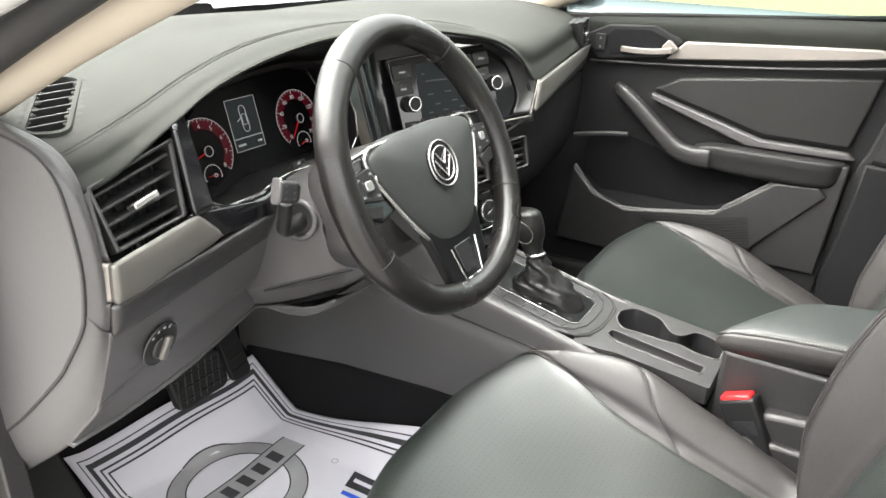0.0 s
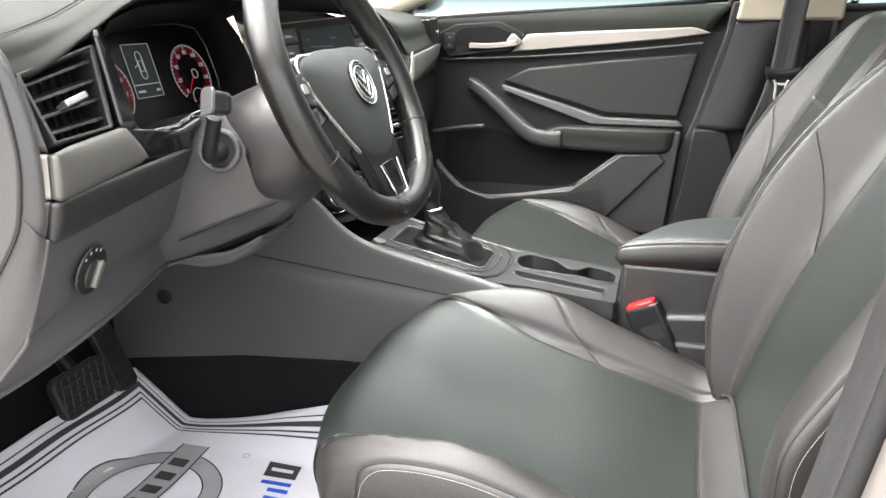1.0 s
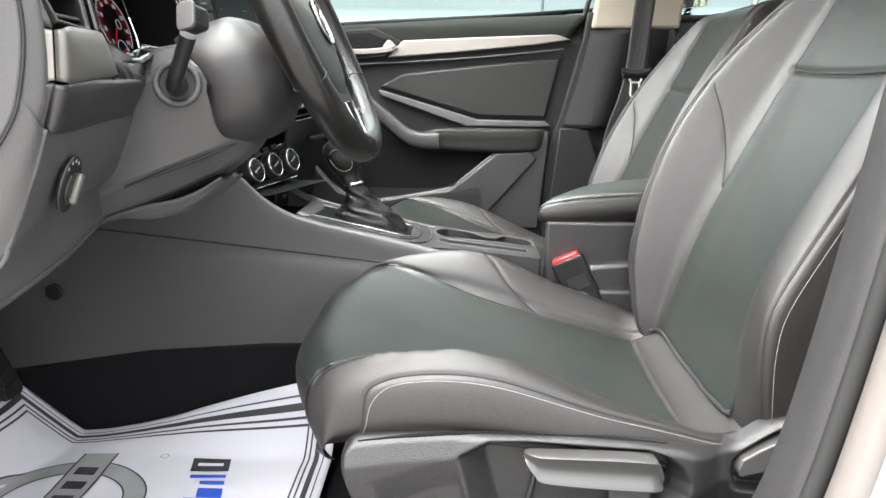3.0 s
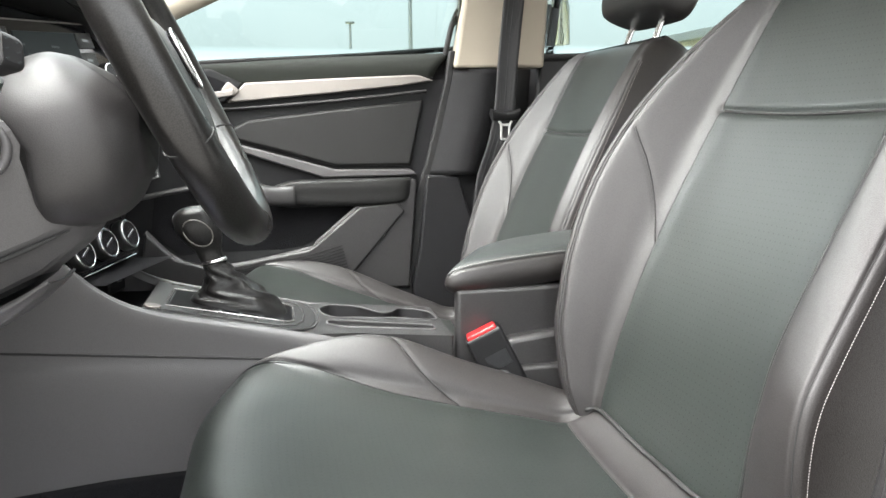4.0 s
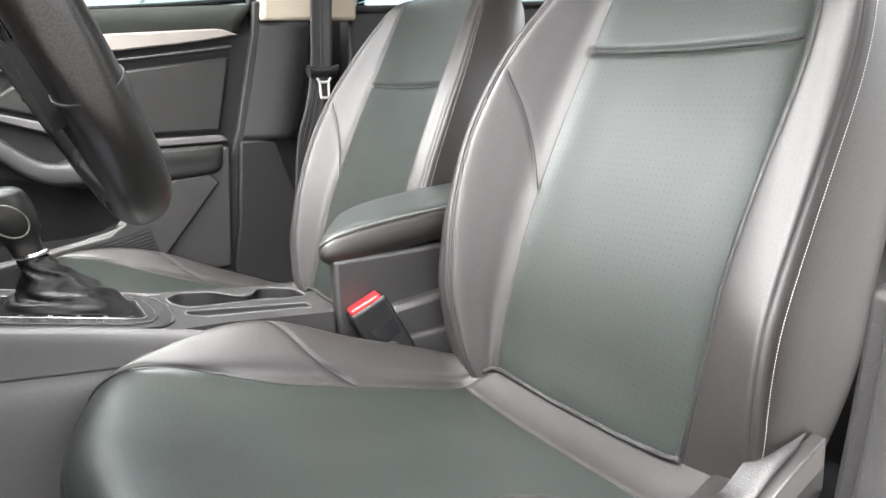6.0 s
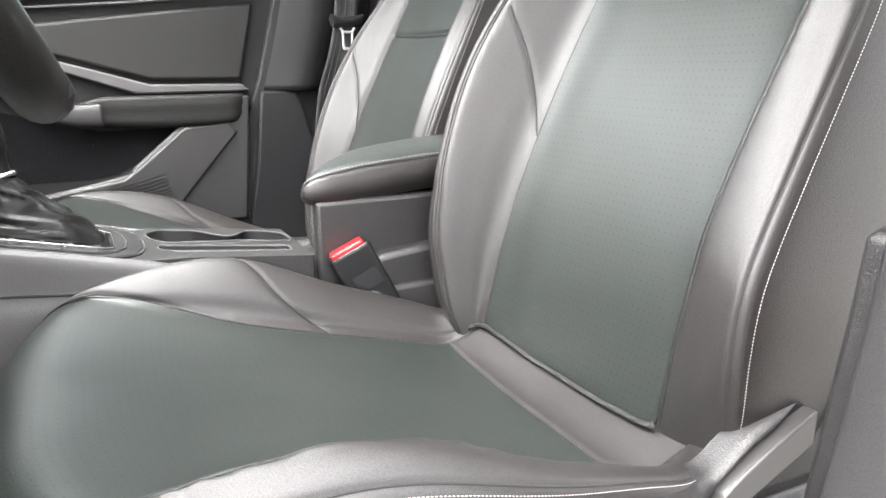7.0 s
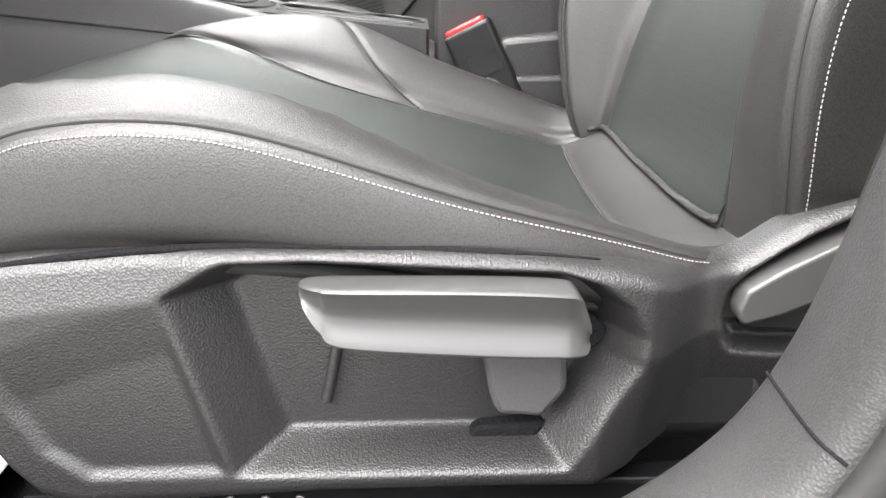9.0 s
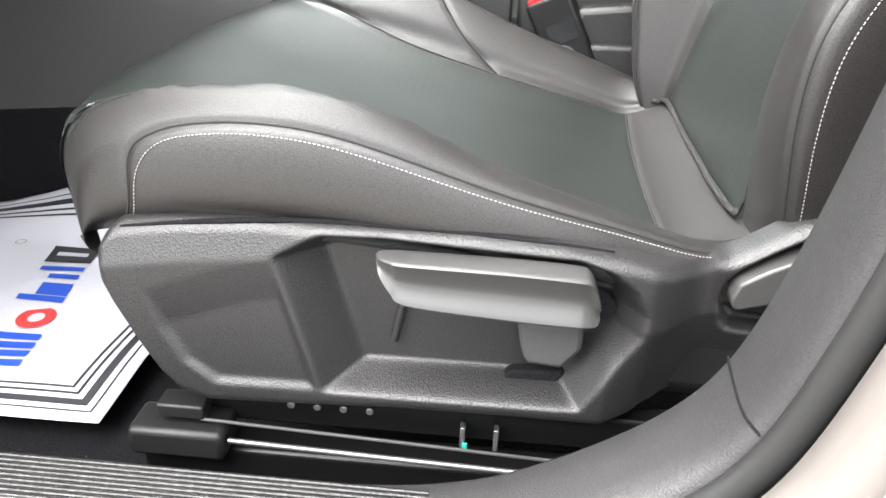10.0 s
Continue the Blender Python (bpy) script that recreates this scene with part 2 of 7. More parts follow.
def sheet(name, grid, mat, parent=None, label="", closed_u=False, closed_v=False, smooth=60, thick=0.0, mats=None, chooser=None, kind="", caps=False):
    """A surface through a grid of points, with metres as its UV."""
    g = np.array(grid, float)
    nu, nv = g.shape[:2]
    i, j = np.meshgrid(np.arange(nu if closed_u else nu - 1), np.arange(nv if closed_v else nv - 1), indexing="ij")
    i, j = i.ravel(), j.ravel()
    i2, j2 = (i + 1) % nu, (j + 1) % nv
    faces = np.stack([i * nv + j, i2 * nv + j, i2 * nv + j2, i * nv + j2], 1).tolist()
    du = np.concatenate([[0], np.cumsum(np.linalg.norm(np.diff(g[:, nv // 2], axis=0), axis=1))])
    dv = np.concatenate([[0], np.cumsum(np.linalg.norm(np.diff(g[nu // 2], axis=0), axis=1))])
    uv = np.stack(np.meshgrid(du, dv, indexing="ij"), -1).reshape(-1, 2)
    fm = None
    if chooser is not None:
        fm = [chooser(a / (nu - 1), b / (nv - 1)) for a, b in zip(i + 0.5, j + 0.5)]
    if caps:
        faces.append(list(range(nv)))
        faces.append([(nu - 1) * nv + k for k in range(nv)])
        if fm is not None:
            fm += [0, 0]
    ob = link_mesh(name, g.reshape(-1, 3), faces, mat, parent, label, smooth, mats, fm, uv=uv, kind=kind)
    if thick:
        mod = ob.modifiers.new("thickness", "SOLIDIFY")
        mod.thickness, mod.offset = thick, -1
    return ob


def prism(name, outline, axis, a, b, mat, parent=None, label="", bevel=0.004, segments=2, smooth=40, kind=""):
    """A plate with the given outline, drawn square to an axis and reaching from a to b along it."""
    def at(p, q):
        return {"x": (q, p[0], p[1]), "y": (p[0], q, p[1]), "z": (p[0], p[1], q)}[axis]
    n = len(outline)
    v = [at(p, a) for p in outline] + [at(p, b) for p in outline]
    f = [list(range(n)), [n + k for k in range(n)][::-1]] + [[k, (k + 1) % n, n + (k + 1) % n, n + k] for k in range(n)]
    return link_mesh(name, v, f, mat, parent, label, smooth, bevel=bevel, segments=segments, kind=kind)


def block(name, size, m, mat, parent=None, label="", bevel=0.003, segments=2, taper=1.0, kind=""):
    """A bevelled box of a size at a pose; taper narrows its top."""
    x, y, z = (s / 2 for s in size)
    v = [m @ Vector((sx * x * (taper if sz > 0 else 1), sy * y * (taper if sz > 0 else 1), sz * z)) for sx in (-1, 1) for sy in (-1, 1) for sz in (-1, 1)]
    f = [(0, 1, 3, 2), (4, 6, 7, 5), (0, 4, 5, 1), (2, 3, 7, 6), (0, 2, 6, 4), (1, 5, 7, 3)]
    return link_mesh(name, v, f, mat, parent, label, bevel=bevel, segments=segments, kind=kind)


def frames_along(path, up=(0, 0, 1)):
    p = np.array(path, float)
    t = np.gradient(p, axis=0)
    t /= np.linalg.norm(t, axis=1)[:, None]
    s = np.cross(t, np.array(up, float))
    s /= np.linalg.norm(s, axis=1)[:, None] + 1e-9
    return p, t, s, np.cross(s, t)


def tube(name, path, radius, mat, parent=None, label="", sides=8, closed=False, n=0, up=(0, 0, 1), flat=1.0, kind=""):
    """A round bar along a smooth line; radius may be one number or one for each point."""
    if n:
        rr = np.interp(np.linspace(0, 1, n), np.linspace(0, 1, len(path)), radius) if np.ndim(radius) else radius
        path, radius = catmull(path, n), rr
    p, t, s, w = frames_along(path, up)
    if closed:
        t = np.roll(p, -1, 0) - np.roll(p, 1, 0)
        t /= np.linalg.norm(t, axis=1)[:, None]
        s = np.cross(t, np.array(up, float))
        s /= np.linalg.norm(s, axis=1)[:, None] + 1e-9
        w = np.cross(s, t)
    k = np.linspace(0, 2 * math.pi, sides, endpoint=False)
    r = np.broadcast_to(radius, len(p))[:, None, None]
    g = p[:, None] + r * (np.cos(k)[None, :, None] * s[:, None] + flat * np.sin(k)[None, :, None] * w[:, None])
    return sheet(name, g, mat, parent, label, closed_u=closed, closed_v=True, caps=not closed, kind=kind)


def disc(name, m, radius, height, mat, parent=None, label="", sides=32, bevel=0.002, top=1.0, kind=""):
    """A bevelled drum standing on a pose's origin along its z."""
    k = np.linspace(0, 2 * math.pi, sides, endpoint=False)
    v = [m @ Vector((radius * math.cos(a), radius * math.sin(a), 0)) for a in k] + [m @ Vector((radius * top * math.cos(a), radius * top * math.sin(a), height)) for a in k]
    f = [list(range(sides)), [sides + i for i in range(sides)]] + [[i, (i + 1) % sides, sides + (i + 1) % sides, sides + i] for i in range(sides)]
    return link_mesh(name, v, f, mat, parent, label, bevel=bevel, kind=kind)


def ring(name, m, radius, thick, mat, parent=None, label="", sides=40, flat=1.0):
    """A hoop lying in a pose's xy plane."""
    k = np.linspace(0, 2 * math.pi, sides, endpoint=False)
    c = np.linspace(0, 2 * math.pi, 10, endpoint=False)
    g = [[m @ Vector(((radius + thick * math.cos(b)) * math.cos(a), (radius + thick * math.cos(b)) * math.sin(a), thick * flat * math.sin(b))) for b in c] for a in k]
    return sheet(name, [[tuple(p) for p in row] for row in g], mat, parent, label, closed_u=True, closed_v=True)


def stitches(name, path, parent, mat=THREAD, length=0.0019, gap=0.0010, r=0.00036, lift=(0, 0, 0)):
    """A run of thread stitches along a line, one joined mesh."""
    p = np.array(path, float) + np.array(lift)
    d = np.concatenate([[0], np.cumsum(np.linalg.norm(np.diff(p, axis=0), axis=1))])
    v, f = [], []
    for s in np.arange(0, d[-1] - length, length + gap):
        a = np.array([np.interp(s, d, p[:, k]) for k in range(3)])
        b = np.array([np.interp(s + length, d, p[:, k]) for k in range(3)])
        t = (b - a) / (np.linalg.norm(b - a) + 1e-9)
        x = np.cross(t, (0.31, 0.52, 0.8))
        x /= np.linalg.norm(x)
        y = np.cross(t, x)
        n = len(v)
        for c, k in ((a, 0.5), (a + (b - a) * 0.25, 1.0), (a + (b - a) * 0.75, 1.0), (b, 0.5)):
            v += [c + r * k * (x * q + y * w) for q, w in ((1, 0), (0, 1), (-1, 0), (0, -1))]
        for i in range(3):
            f += [[n + 4 * i + j, n + 4 * i + (j + 1) % 4, n + 4 * i + 4 + (j + 1) % 4, n + 4 * i + 4 + j] for j in range(4)]
        f += [[n, n + 1, n + 2, n + 3], [n + 12, n + 13, n + 14, n + 15]]
    return link_mesh(name, v, f, mat, parent, "white topstitching", kind="stuff")


def pick(grid, lines):
    """Points of a grid along a line given in parts of its two ways (0 to 1)."""
    g = np.array(grid)
    nu, nv = g.shape[:2]
    out = []
    for a, b in lines:
        x, y = min(max(a, 0), 1) * (nu - 1), min(max(b, 0), 1) * (nv - 1)
        i, j = min(int(x), nu - 2), min(int(y), nv - 2)
        fx, fy = x - i, y - j
        out.append(g[i, j] * (1 - fx) * (1 - fy) + g[i + 1, j] * fx * (1 - fy) + g[i, j + 1] * (1 - fx) * fy + g[i + 1, j + 1] * fx * fy)
    return np.array(out)


def relax(grid, u, w):
    """Eases waves out of a grid, u times along it and w times across it, its borders held."""
    g = np.array(grid, float)
    for k in range(max(u, w)):
        if k < u:
            g[1:-1] = 0.5 * g[1:-1] + 0.25 * (g[:-2] + g[2:])
        if k < w:
            g[:, 1:-1] = 0.5 * g[:, 1:-1] + 0.25 * (g[:, :-2] + g[:, 2:])
    return g


def normals(grid):
    a = np.gradient(grid, axis=0)
    b = np.gradient(grid, axis=1)
    n = np.cross(a, b)
    return n / (np.linalg.norm(n, axis=2)[..., None] + 1e-12)


def groove(grid, lines, depth=0.003, width=0.004, out=1.0):
    """Presses seams into a grid along lines of points."""
    n = normals(grid) * out
    flat = grid.reshape(-1, 3)
    push = np.zeros(len(flat))
    for line in lines:
        p = np.array(line)
        best = np.full(len(flat), 9.0)
        for k in range(0, len(p), 64):
            best = np.minimum(best, ((flat[:, None] - p[None, k:k + 64]) ** 2).sum(2).min(1))
        push = np.maximum(push, depth * np.exp(-best / width ** 2))
    return grid - n * push.reshape(grid.shape[:2])[..., None]


def text(name, words, m, size, mat, parent=None, depth=0.0002, align="CENTER", label=""):
    """Lettering in the built-in font, turned into a mesh."""
    cu = bpy.data.curves.new(name, "FONT")
    cu.body, cu.size, cu.extrude, cu.align_x, cu.align_y = words, size, depth, align, "CENTER"
    tmp = bpy.data.objects.new(name, cu)
    me = bpy.data.meshes.new_from_object(tmp)
    bpy.data.objects.remove(tmp)
    bpy.data.curves.remove(cu)
    me.transform(m)
    me.materials.clear()
    me.materials.append(mat)
    ob = new(name, me)
    if parent:
        hang(ob, parent)
    if label:
        tagged(ob, label)
    return ob


def basis(o, x, y, z=None):
    """A pose with its origin and its x and y ways given."""
    x = Vector(x).normalized()
    z = x.cross(Vector(y)).normalized()
    y = z.cross(x)
    return Matrix(((x.x, y.x, z.x, o[0]), (x.y, y.y, z.y, o[1]), (x.z, y.z, z.z, o[2]), (0, 0, 0, 1)))


# ---- ground and distance ----
def build_outside():
    g = thing("ground", (0, 0, 0), "pale asphalt car park stretching to the horizon", "ground", kind="structure")
    r = np.array([0, 3, 8, 20, 60, 200, 900])
    k = np.linspace(0, 2 * math.pi, 49)
    sheet("asphalt", [[(a * math.cos(b), a * math.sin(b), 0) for b in k] for a in r], ASPHALT, g)
    lawn = thing("grass_verge", (20, 5, 0), "strip of dry yellow grass beyond the car park", "grass", kind="structure")
    y = np.linspace(-60, 90, 31)
    sheet("grass", [[(9 + d, b, 0.02 + 0.05 * min(d, 12) + 0.03 * math.sin(b * 0.7 + d)) for b in y] for d in (0, 2, 5, 9, 14, 22, 40)], GRASS, lawn)
    pole = thing("street_lamp", (30, -2.95, 0), "tall thin grey car park lamp post", "lamp post", "lamp posts")
    tube("pole", [(30, -2.95, 0), (30, -2.95, 2), (30, -2.95, 4.7)], [0.07, 0.065, 0.05], STEEL_POLE, pole, n=8, up=(1, 0, 0))
    block("lamp_head", (0.25, 0.35, 0.1), pose(30, -2.95, 4.75), STEEL_POLE, pole, bevel=0.03)
    block("base", (0.5, 0.5, 0.6), pose(30, -2.95, 0.9), WALL_PALE, pole, bevel=0.03)
    tall = thing("street_lamp", (30, -5.4, 0), "very tall grey car park lamp post", "lamp post", "lamp posts")
    tube("pole", [(30, -5.4, 0), (30, -5.4, 4), (30, -5.4, 9)], [0.09, 0.085, 0.07], STEEL_POLE, tall, n=8, up=(1, 0, 0))
    block("lamp_head", (0.5, 0.9, 0.12), pose(30, -5.4, 9.05), STEEL_POLE, tall, bevel=0.03)
    block("base", (0.5, 0.5, 0.6), pose(30, -5.4, 0.9), WALL_PALE, tall, bevel=0.03)
    b = thing("low_building", (40, -36, 0), "long low pale building with a flat roof far off", "building")
    block("wall", (14, 30, 5.2), pose(42, -38, 2.6), WALL_PALE, b, bevel=0.05)
    block("roof", (15, 31, 0.5), pose(42, -38, 5.4), STEEL_POLE, b, bevel=0.05)
    for i in range(8):
        block("window", (0.1, 2.2, 1.4), pose(34.98, -51 + i * 3.6, 3.2), GLOSS_BLACK, b, bevel=0.02)


# ---- car shell ----
def build_shell():
    fl = thing("floor", (0, 0.5, 0.26), "black carpeted car floor with a raised tunnel", "floor", kind="structure")
    secs = []
    for y, lift in ((-1.0, 0.0), (-0.2, 0.0), (0.4, 0.0), (0.8, 0.0), (1.0, 0.02), (1.12, 0.12), (1.25, 0.36), (1.3, 0.6)):
        secs.append([(x, y, 0.265 + lift + h) for x, h in ((-0.70, 0.06), (-0.66, 0.02), (-0.6, 0.0), (-0.4, 0.0), (-0.22, 0.0), (-0.15, 0.0), (-0.124, 0.012), (-0.108, 0.06), (-0.08, 0.2), (0.08, 0.2), (0.108, 0.06), (0.124, 0.012), (0.15, 0.0), (0.22, 0.0), (0.4, 0.0), (0.6, 0.0), (0.66, 0.02), (0.70, 0.06))])
    sheet("carpet", loft(secs, 40, 60), CARPET_AND_SHADE, fl)
    rest = thing("footrest", (-0.62, 1.0, 0.4), "dark rubber footrest beside the footwell wall", "footrest")
    block("pad", (0.09, 0.02, 0.3), pose(-0.62, 1.02, 0.42, -38), RUBBER, rest, bevel=0.006)
    for i in range(6):
        block("rib", (0.07, 0.006, 0.008), pose(-0.62, 0.955 + 0.033 * i, 0.355 + 0.026 * i, -38), RUBBER, rest, bevel=0.002)
    # roof and headliner
    roof = thing("ceiling", (0, 0, 1.42), "pale cloth headliner under the roof", "headliner", kind="structure")
    sheet("headliner", loft([[(x, y, z - 0.06 * (x / 0.62) ** 4) for x in (-0.62, -0.4, 0, 0.4, 0.62)] for y, z in ((0.14, 1.365), (-0.05, 1.39), (-0.4, 1.41), (-0.9, 1.38), (-1.4, 1.28))], 24, 20), HEADLINER, roof)
    sheet("roof_skin", loft([[(x, y, z + 0.04 - 0.07 * (x / 0.66) ** 4) for x in (-0.66, -0.4, 0, 0.4, 0.66)] for y, z in ((0.18, 1.355), (-0.05, 1.4), (-0.4, 1.42), (-0.9, 1.39), (-1.45, 1.28))], 24, 20), PAINT, roof)
    ws = thing("windscreen", (0, 0.95, 1.2), "clear raked windscreen", "windscreen", kind="structure")
    ob = sheet("pane", loft([[(x * (1 + 0.12 * s), y - 0.12 * (x / 0.66) ** 2, z) for x in (-0.62, -0.3, 0, 0.3, 0.62)] for y, z, s in ((1.36, 1.045, 1.0), (0.78, 1.24, 0.5), (0.17, 1.375, 0.0))], 12, 16), CLEAR, ws, thick=0.004)
    ob.visible_shadow = False
    # far side pillars and rear
    wall = thing("wall_rear", (0, -1.5, 0.8), "dark rear bench and bulkhead of the car", "bulkhead", kind="structure")
    sheet("rear_bench", loft([[(x, y, z) for x in (-0.7, -0.35, 0, 0.35, 0.7)] for y, z in ((-0.55, 0.28), (-0.56, 0.5), (-0.7, 0.55), (-1.0, 0.52), (-1.08, 0.6), (-1.22, 1.0), (-1.3, 1.05), (-1.6, 1.06))], 30, 12), LEATHER, wall)
    cowl = thing("wall_front", (0, 1.3, 0.8), "black bulkhead behind the pedals", "bulkhead", kind="structure")
    block("firewall", (1.5, 0.04, 0.85), pose(0, 1.36, 0.62), CARPET_AND_SHADE, cowl)
    for s in (-1, 1):
        block("kick_panel", (0.03, 0.5, 0.6), pose(0.725 * s, 1.1, 0.55), PLASTIC, cowl)


# ---- seats ----
def seat(xc, yo, zo, out, which, wing=1.0, wide=1.0, lift=0.0, back_shift=0.0):
    s = thing("bucket_seat", (xc, 0.2 + yo, 0.35), which, "car seat", "front seats")
    st = [  # y, centre height, bolster rise, insert half width, half width, skirt foot
        (-0.075, 0.526, 0.002, 0.174, 0.200, 0.462), (-0.03, 0.506, 0.008, 0.176, 0.222, 0.478), (0.015, 0.479, 0.042, 0.178, 0.248, 0.491), (0.06, 0.489, 0.049, 0.18, 0.258, 0.500), (0.15, 0.510, 0.060, 0.182, 0.266, 0.517),
        (0.25, 0.533, 0.083, 0.187, 0.270, 0.529), (0.35, 0.562, 0.057, 0.192, 0.268, 0.530), (0.42, 0.583, 0.028, 0.2, 0.262, 0.525), (0.465, 0.590, 0.010, 0.21, 0.256, 0.516),
        (0.492, 0.576, 0.006, 0.212, 0.25, 0.508), (0.503, 0.550, 0.0, 0.212, 0.248, 0.502), (0.5, 0.522, 0.0, 0.212, 0.246, 0.498), (0.488, 0.499, 0.0, 0.212, 0.244, 0.495)]
    secs = []
    for y, zc, h, e, w, zs in st:
        h = h * wing
        half = [(w - 0.014, zs), (w, zs + 0.4 * (zc + h - 0.028 - zs)), (w - 0.007, zc + h - float(np.interp(y, (-0.03, 0.06, 0.15, 0.25), (0.002, 0.004, 0.009, 0.021)))), (w - 0.034, zc + h), (e + 0.35 * (w - 0.034 - e), zc + 0.58 * h), (e, zc + 0.004 + 0.14 * h), (0.5 * e, zc - 0.002)]
        ring_ = [(u, z) for u, z in half] + [(0, zc - 0.004)] + [(-u, z) for u, z in half[::-1]]
        secs.append([(xc + out * u, y + yo - 0.075 * (abs(u) / 0.26) ** 3.5 * min(1, max(0, (y - 0.28) / 0.2)), max(z, zs - 0.0005 * k) + zo + lift * min(1, max(0, y / 0.3))) for k, (u, z) in enumerate(ring_)])
    g = relax(loft(secs, 300, 320), 110, 36)
    ys = np.array([q[0] for q in st])
    def v(y):
        return float(np.interp(y, ys[:11], np.arange(11))) / (len(ys) - 1)
    def line(pts, n=160, on=None):
        p = catmull(pts, n)
        return pick(g if on is None else on, p)
    P = [k / 14 for k in range(15)]
    # the perforated centre runs up to the crest of the outer bolster and widens towards the front
    OUT = [(-0.03, P[3] + 0.046), (0.034, P[3] + 0.036), (0.09, P[3] + 0.026), (0.16, P[3] + 0.018), (0.25, P[3] + 0.012), (0.35, P[3] + 0.008), (0.43, P[3] + 0.004), (0.47, P[3] - 0.004), (0.495, P[3] - 0.01)]
    INN = [(-0.03, P[9]), (0.034, P[9]), (0.12, P[9]), (0.2, P[9]), (0.27, P[9] + 0.004), (0.335, P[9] + 0.02), (0.39, P[9] + 0.046), (0.44, P[10] + 0.01), (0.495, P[10] + 0.03)]
    YC = 0.017
    CROSS = [(v(YC + 0.012 * math.sin(math.pi * k)), P[3] + 0.042 + (P[9] - P[3] - 0.042) * k) for k in np.linspace(0, 1, 9)]
    DIAG = [(v(0.168), P[9]), (v(0.2), P[9] + 0.045), (v(0.235), P[10] + 0.04), (v(0.268), P[11] + 0.03)]
    STI = [(v(-0.012), P[2] + 0.012), (v(0.01), P[2] + 0.010), (v(0.08), P[2] + 0.002), (v(0.15), P[2] - 0.006), (v(0.22), P[2] - 0.009), (v(0.3), P[2] - 0.006), (v(0.36), P[2] - 0.005)] + [(v(0.42), P[2] - 0.01), (v(0.446), P[2] - 0.034), (v(0.455), P[1]), (v(0.457), 0.012)]
    stitch = line(STI, 400)
    PIP = [(a, b + 0.0135) for a, b in STI[:7]] + [(v(0.421), P[2] + 0.004), (v(0.452), P[2] - 0.016), (v(0.4635), P[1]), (v(0.466), 0.014)]
    INNER = [(v(y), 1 - P[2] - 0.004) for y in (-0.03, 0.01, 0.08, 0.15, 0.22, 0.3, 0.38, 0.42)]
    OUTL, INNL = [(v(y), c) for y, c in OUT], [(v(y), c) for y, c in INN]
    FOLD = [(v(0.40), P[3] + 0.022), (v(0.432), P[3] + 0.014), (v(0.455), P[3] + 0.016), (v(0.475), P[3] + 0.008), (v(0.492), P[3] - 0.012)]
    sgn = 1.0 if normals(g)[150, 160][2] > 0 else -1.0
    # the leather is drawn up in small puckers along the outer seam
    yv = np.interp(np.linspace(0, 1, 300) * (len(ys) - 1), np.arange(11), ys[:11])
    seam_col = np.interp(yv, [q[0] for q in OUT], [q[1] for q in OUT])
    cols = np.linspace(0, 1, 320)
    near = np.exp(-((cols[None] - seam_col[:, None] + 0.004) / 0.012) ** 2) * (yv < 0.44)[:, None]
    wave = 0.0007 * np.sin(yv * 150 + 3 * np.sin(yv * 31)) + 0.0008 * np.sin(yv * 61 + 1.3)
    g = g + (normals(g) * sgn) * (near * (0.0008 + wave[:, None]))[..., None]
    g2 = groove(g, [line(INNL), line(CROSS), line(DIAG)], 0.0017, 0.0034, sgn)
    g2 = groove(g2, [line(OUTL)], 0.0016, 0.003, sgn)
    g2 = groove(g2, [line(PIP, 300), line(INNER, 200)], 0.0013, 0.003, sgn)
    g2 = groove(g2, [line(FOLD, 80)], 0.0022, 0.005, sgn)
    def which_mat(a, b):
        y = float(np.interp(a * (len(ys) - 1), np.arange(11), ys[:11]))
        lo, hi = np.interp(y, [q[0] for q in OUT], [q[1] for q in OUT]), np.interp(y, [q[0] for q in INN], [q[1] for q in INN])
        k = min(1, max(0, (b - P[3] - 0.042) / (P[9] - P[3] - 0.042)))
        if lo < b < hi and YC + 0.012 * math.sin(math.pi * k) < y < 0.497:
            return 1
        return 2 if b < P[2] + 0.002 or b > 1 - P[2] - 0.004 else 0
    sheet("cushion", g2, LEATHER, s, "black leather seat cushion with perforated centre", mats=[LEATHER, INSERT, LEATHER_SIDE], chooser=which_mat, smooth=180)
    for ln in (DIAG, CROSS):
        tube("seam", line(ln, on=g2)[2:-4] + np.array((0, 0, 0.0006)), 0.001, SEAM, s, sides=6)
    tube("seam", line(PIP, 300, on=g2) + np.array((out * 0.0002, 0, 0.0002)), 0.0008, SEAM, s, sides=5)
    for ln in (OUTL, INNL):
        tube("seam", line(ln[1:], on=g2) + np.array((0, 0.0002, 0.0002)), 0.0008, SEAM, s, sides=5)
    hem = line([(v(y), 0.006) for y in (-0.02, 0.06, 0.15, 0.25, 0.35, 0.41)], 100)
    tube("hem", hem + np.array((out * 0.003, 0, -0.002)), 0.004, SEAM, s, "black fabric hem under the cushion skirt", sides=6)
    stitches("stitching", stitch + 0, s, lift=(out * 0.0008, 0, 0.0004))
    tube("piping", line(INNER, 200, on=g2) + np.array((-out * 0.0006, 0, 0.0006)), 0.0015, LEATHER, s, sides=6)
    tube("seam", line([(a, q - 0.006) for a, q in INNER], 200, on=g2) + np.array((0, 0, 0.0003)), 0.0009, SEAM, s, sides=5)
    # backrest
    ax = np.array((0, -0.335, 0.942))
    fw = np.array((0, 0.942, 0.335))
    base = np.array((xc + back_shift, -0.045 + yo, 0.47 + zo))
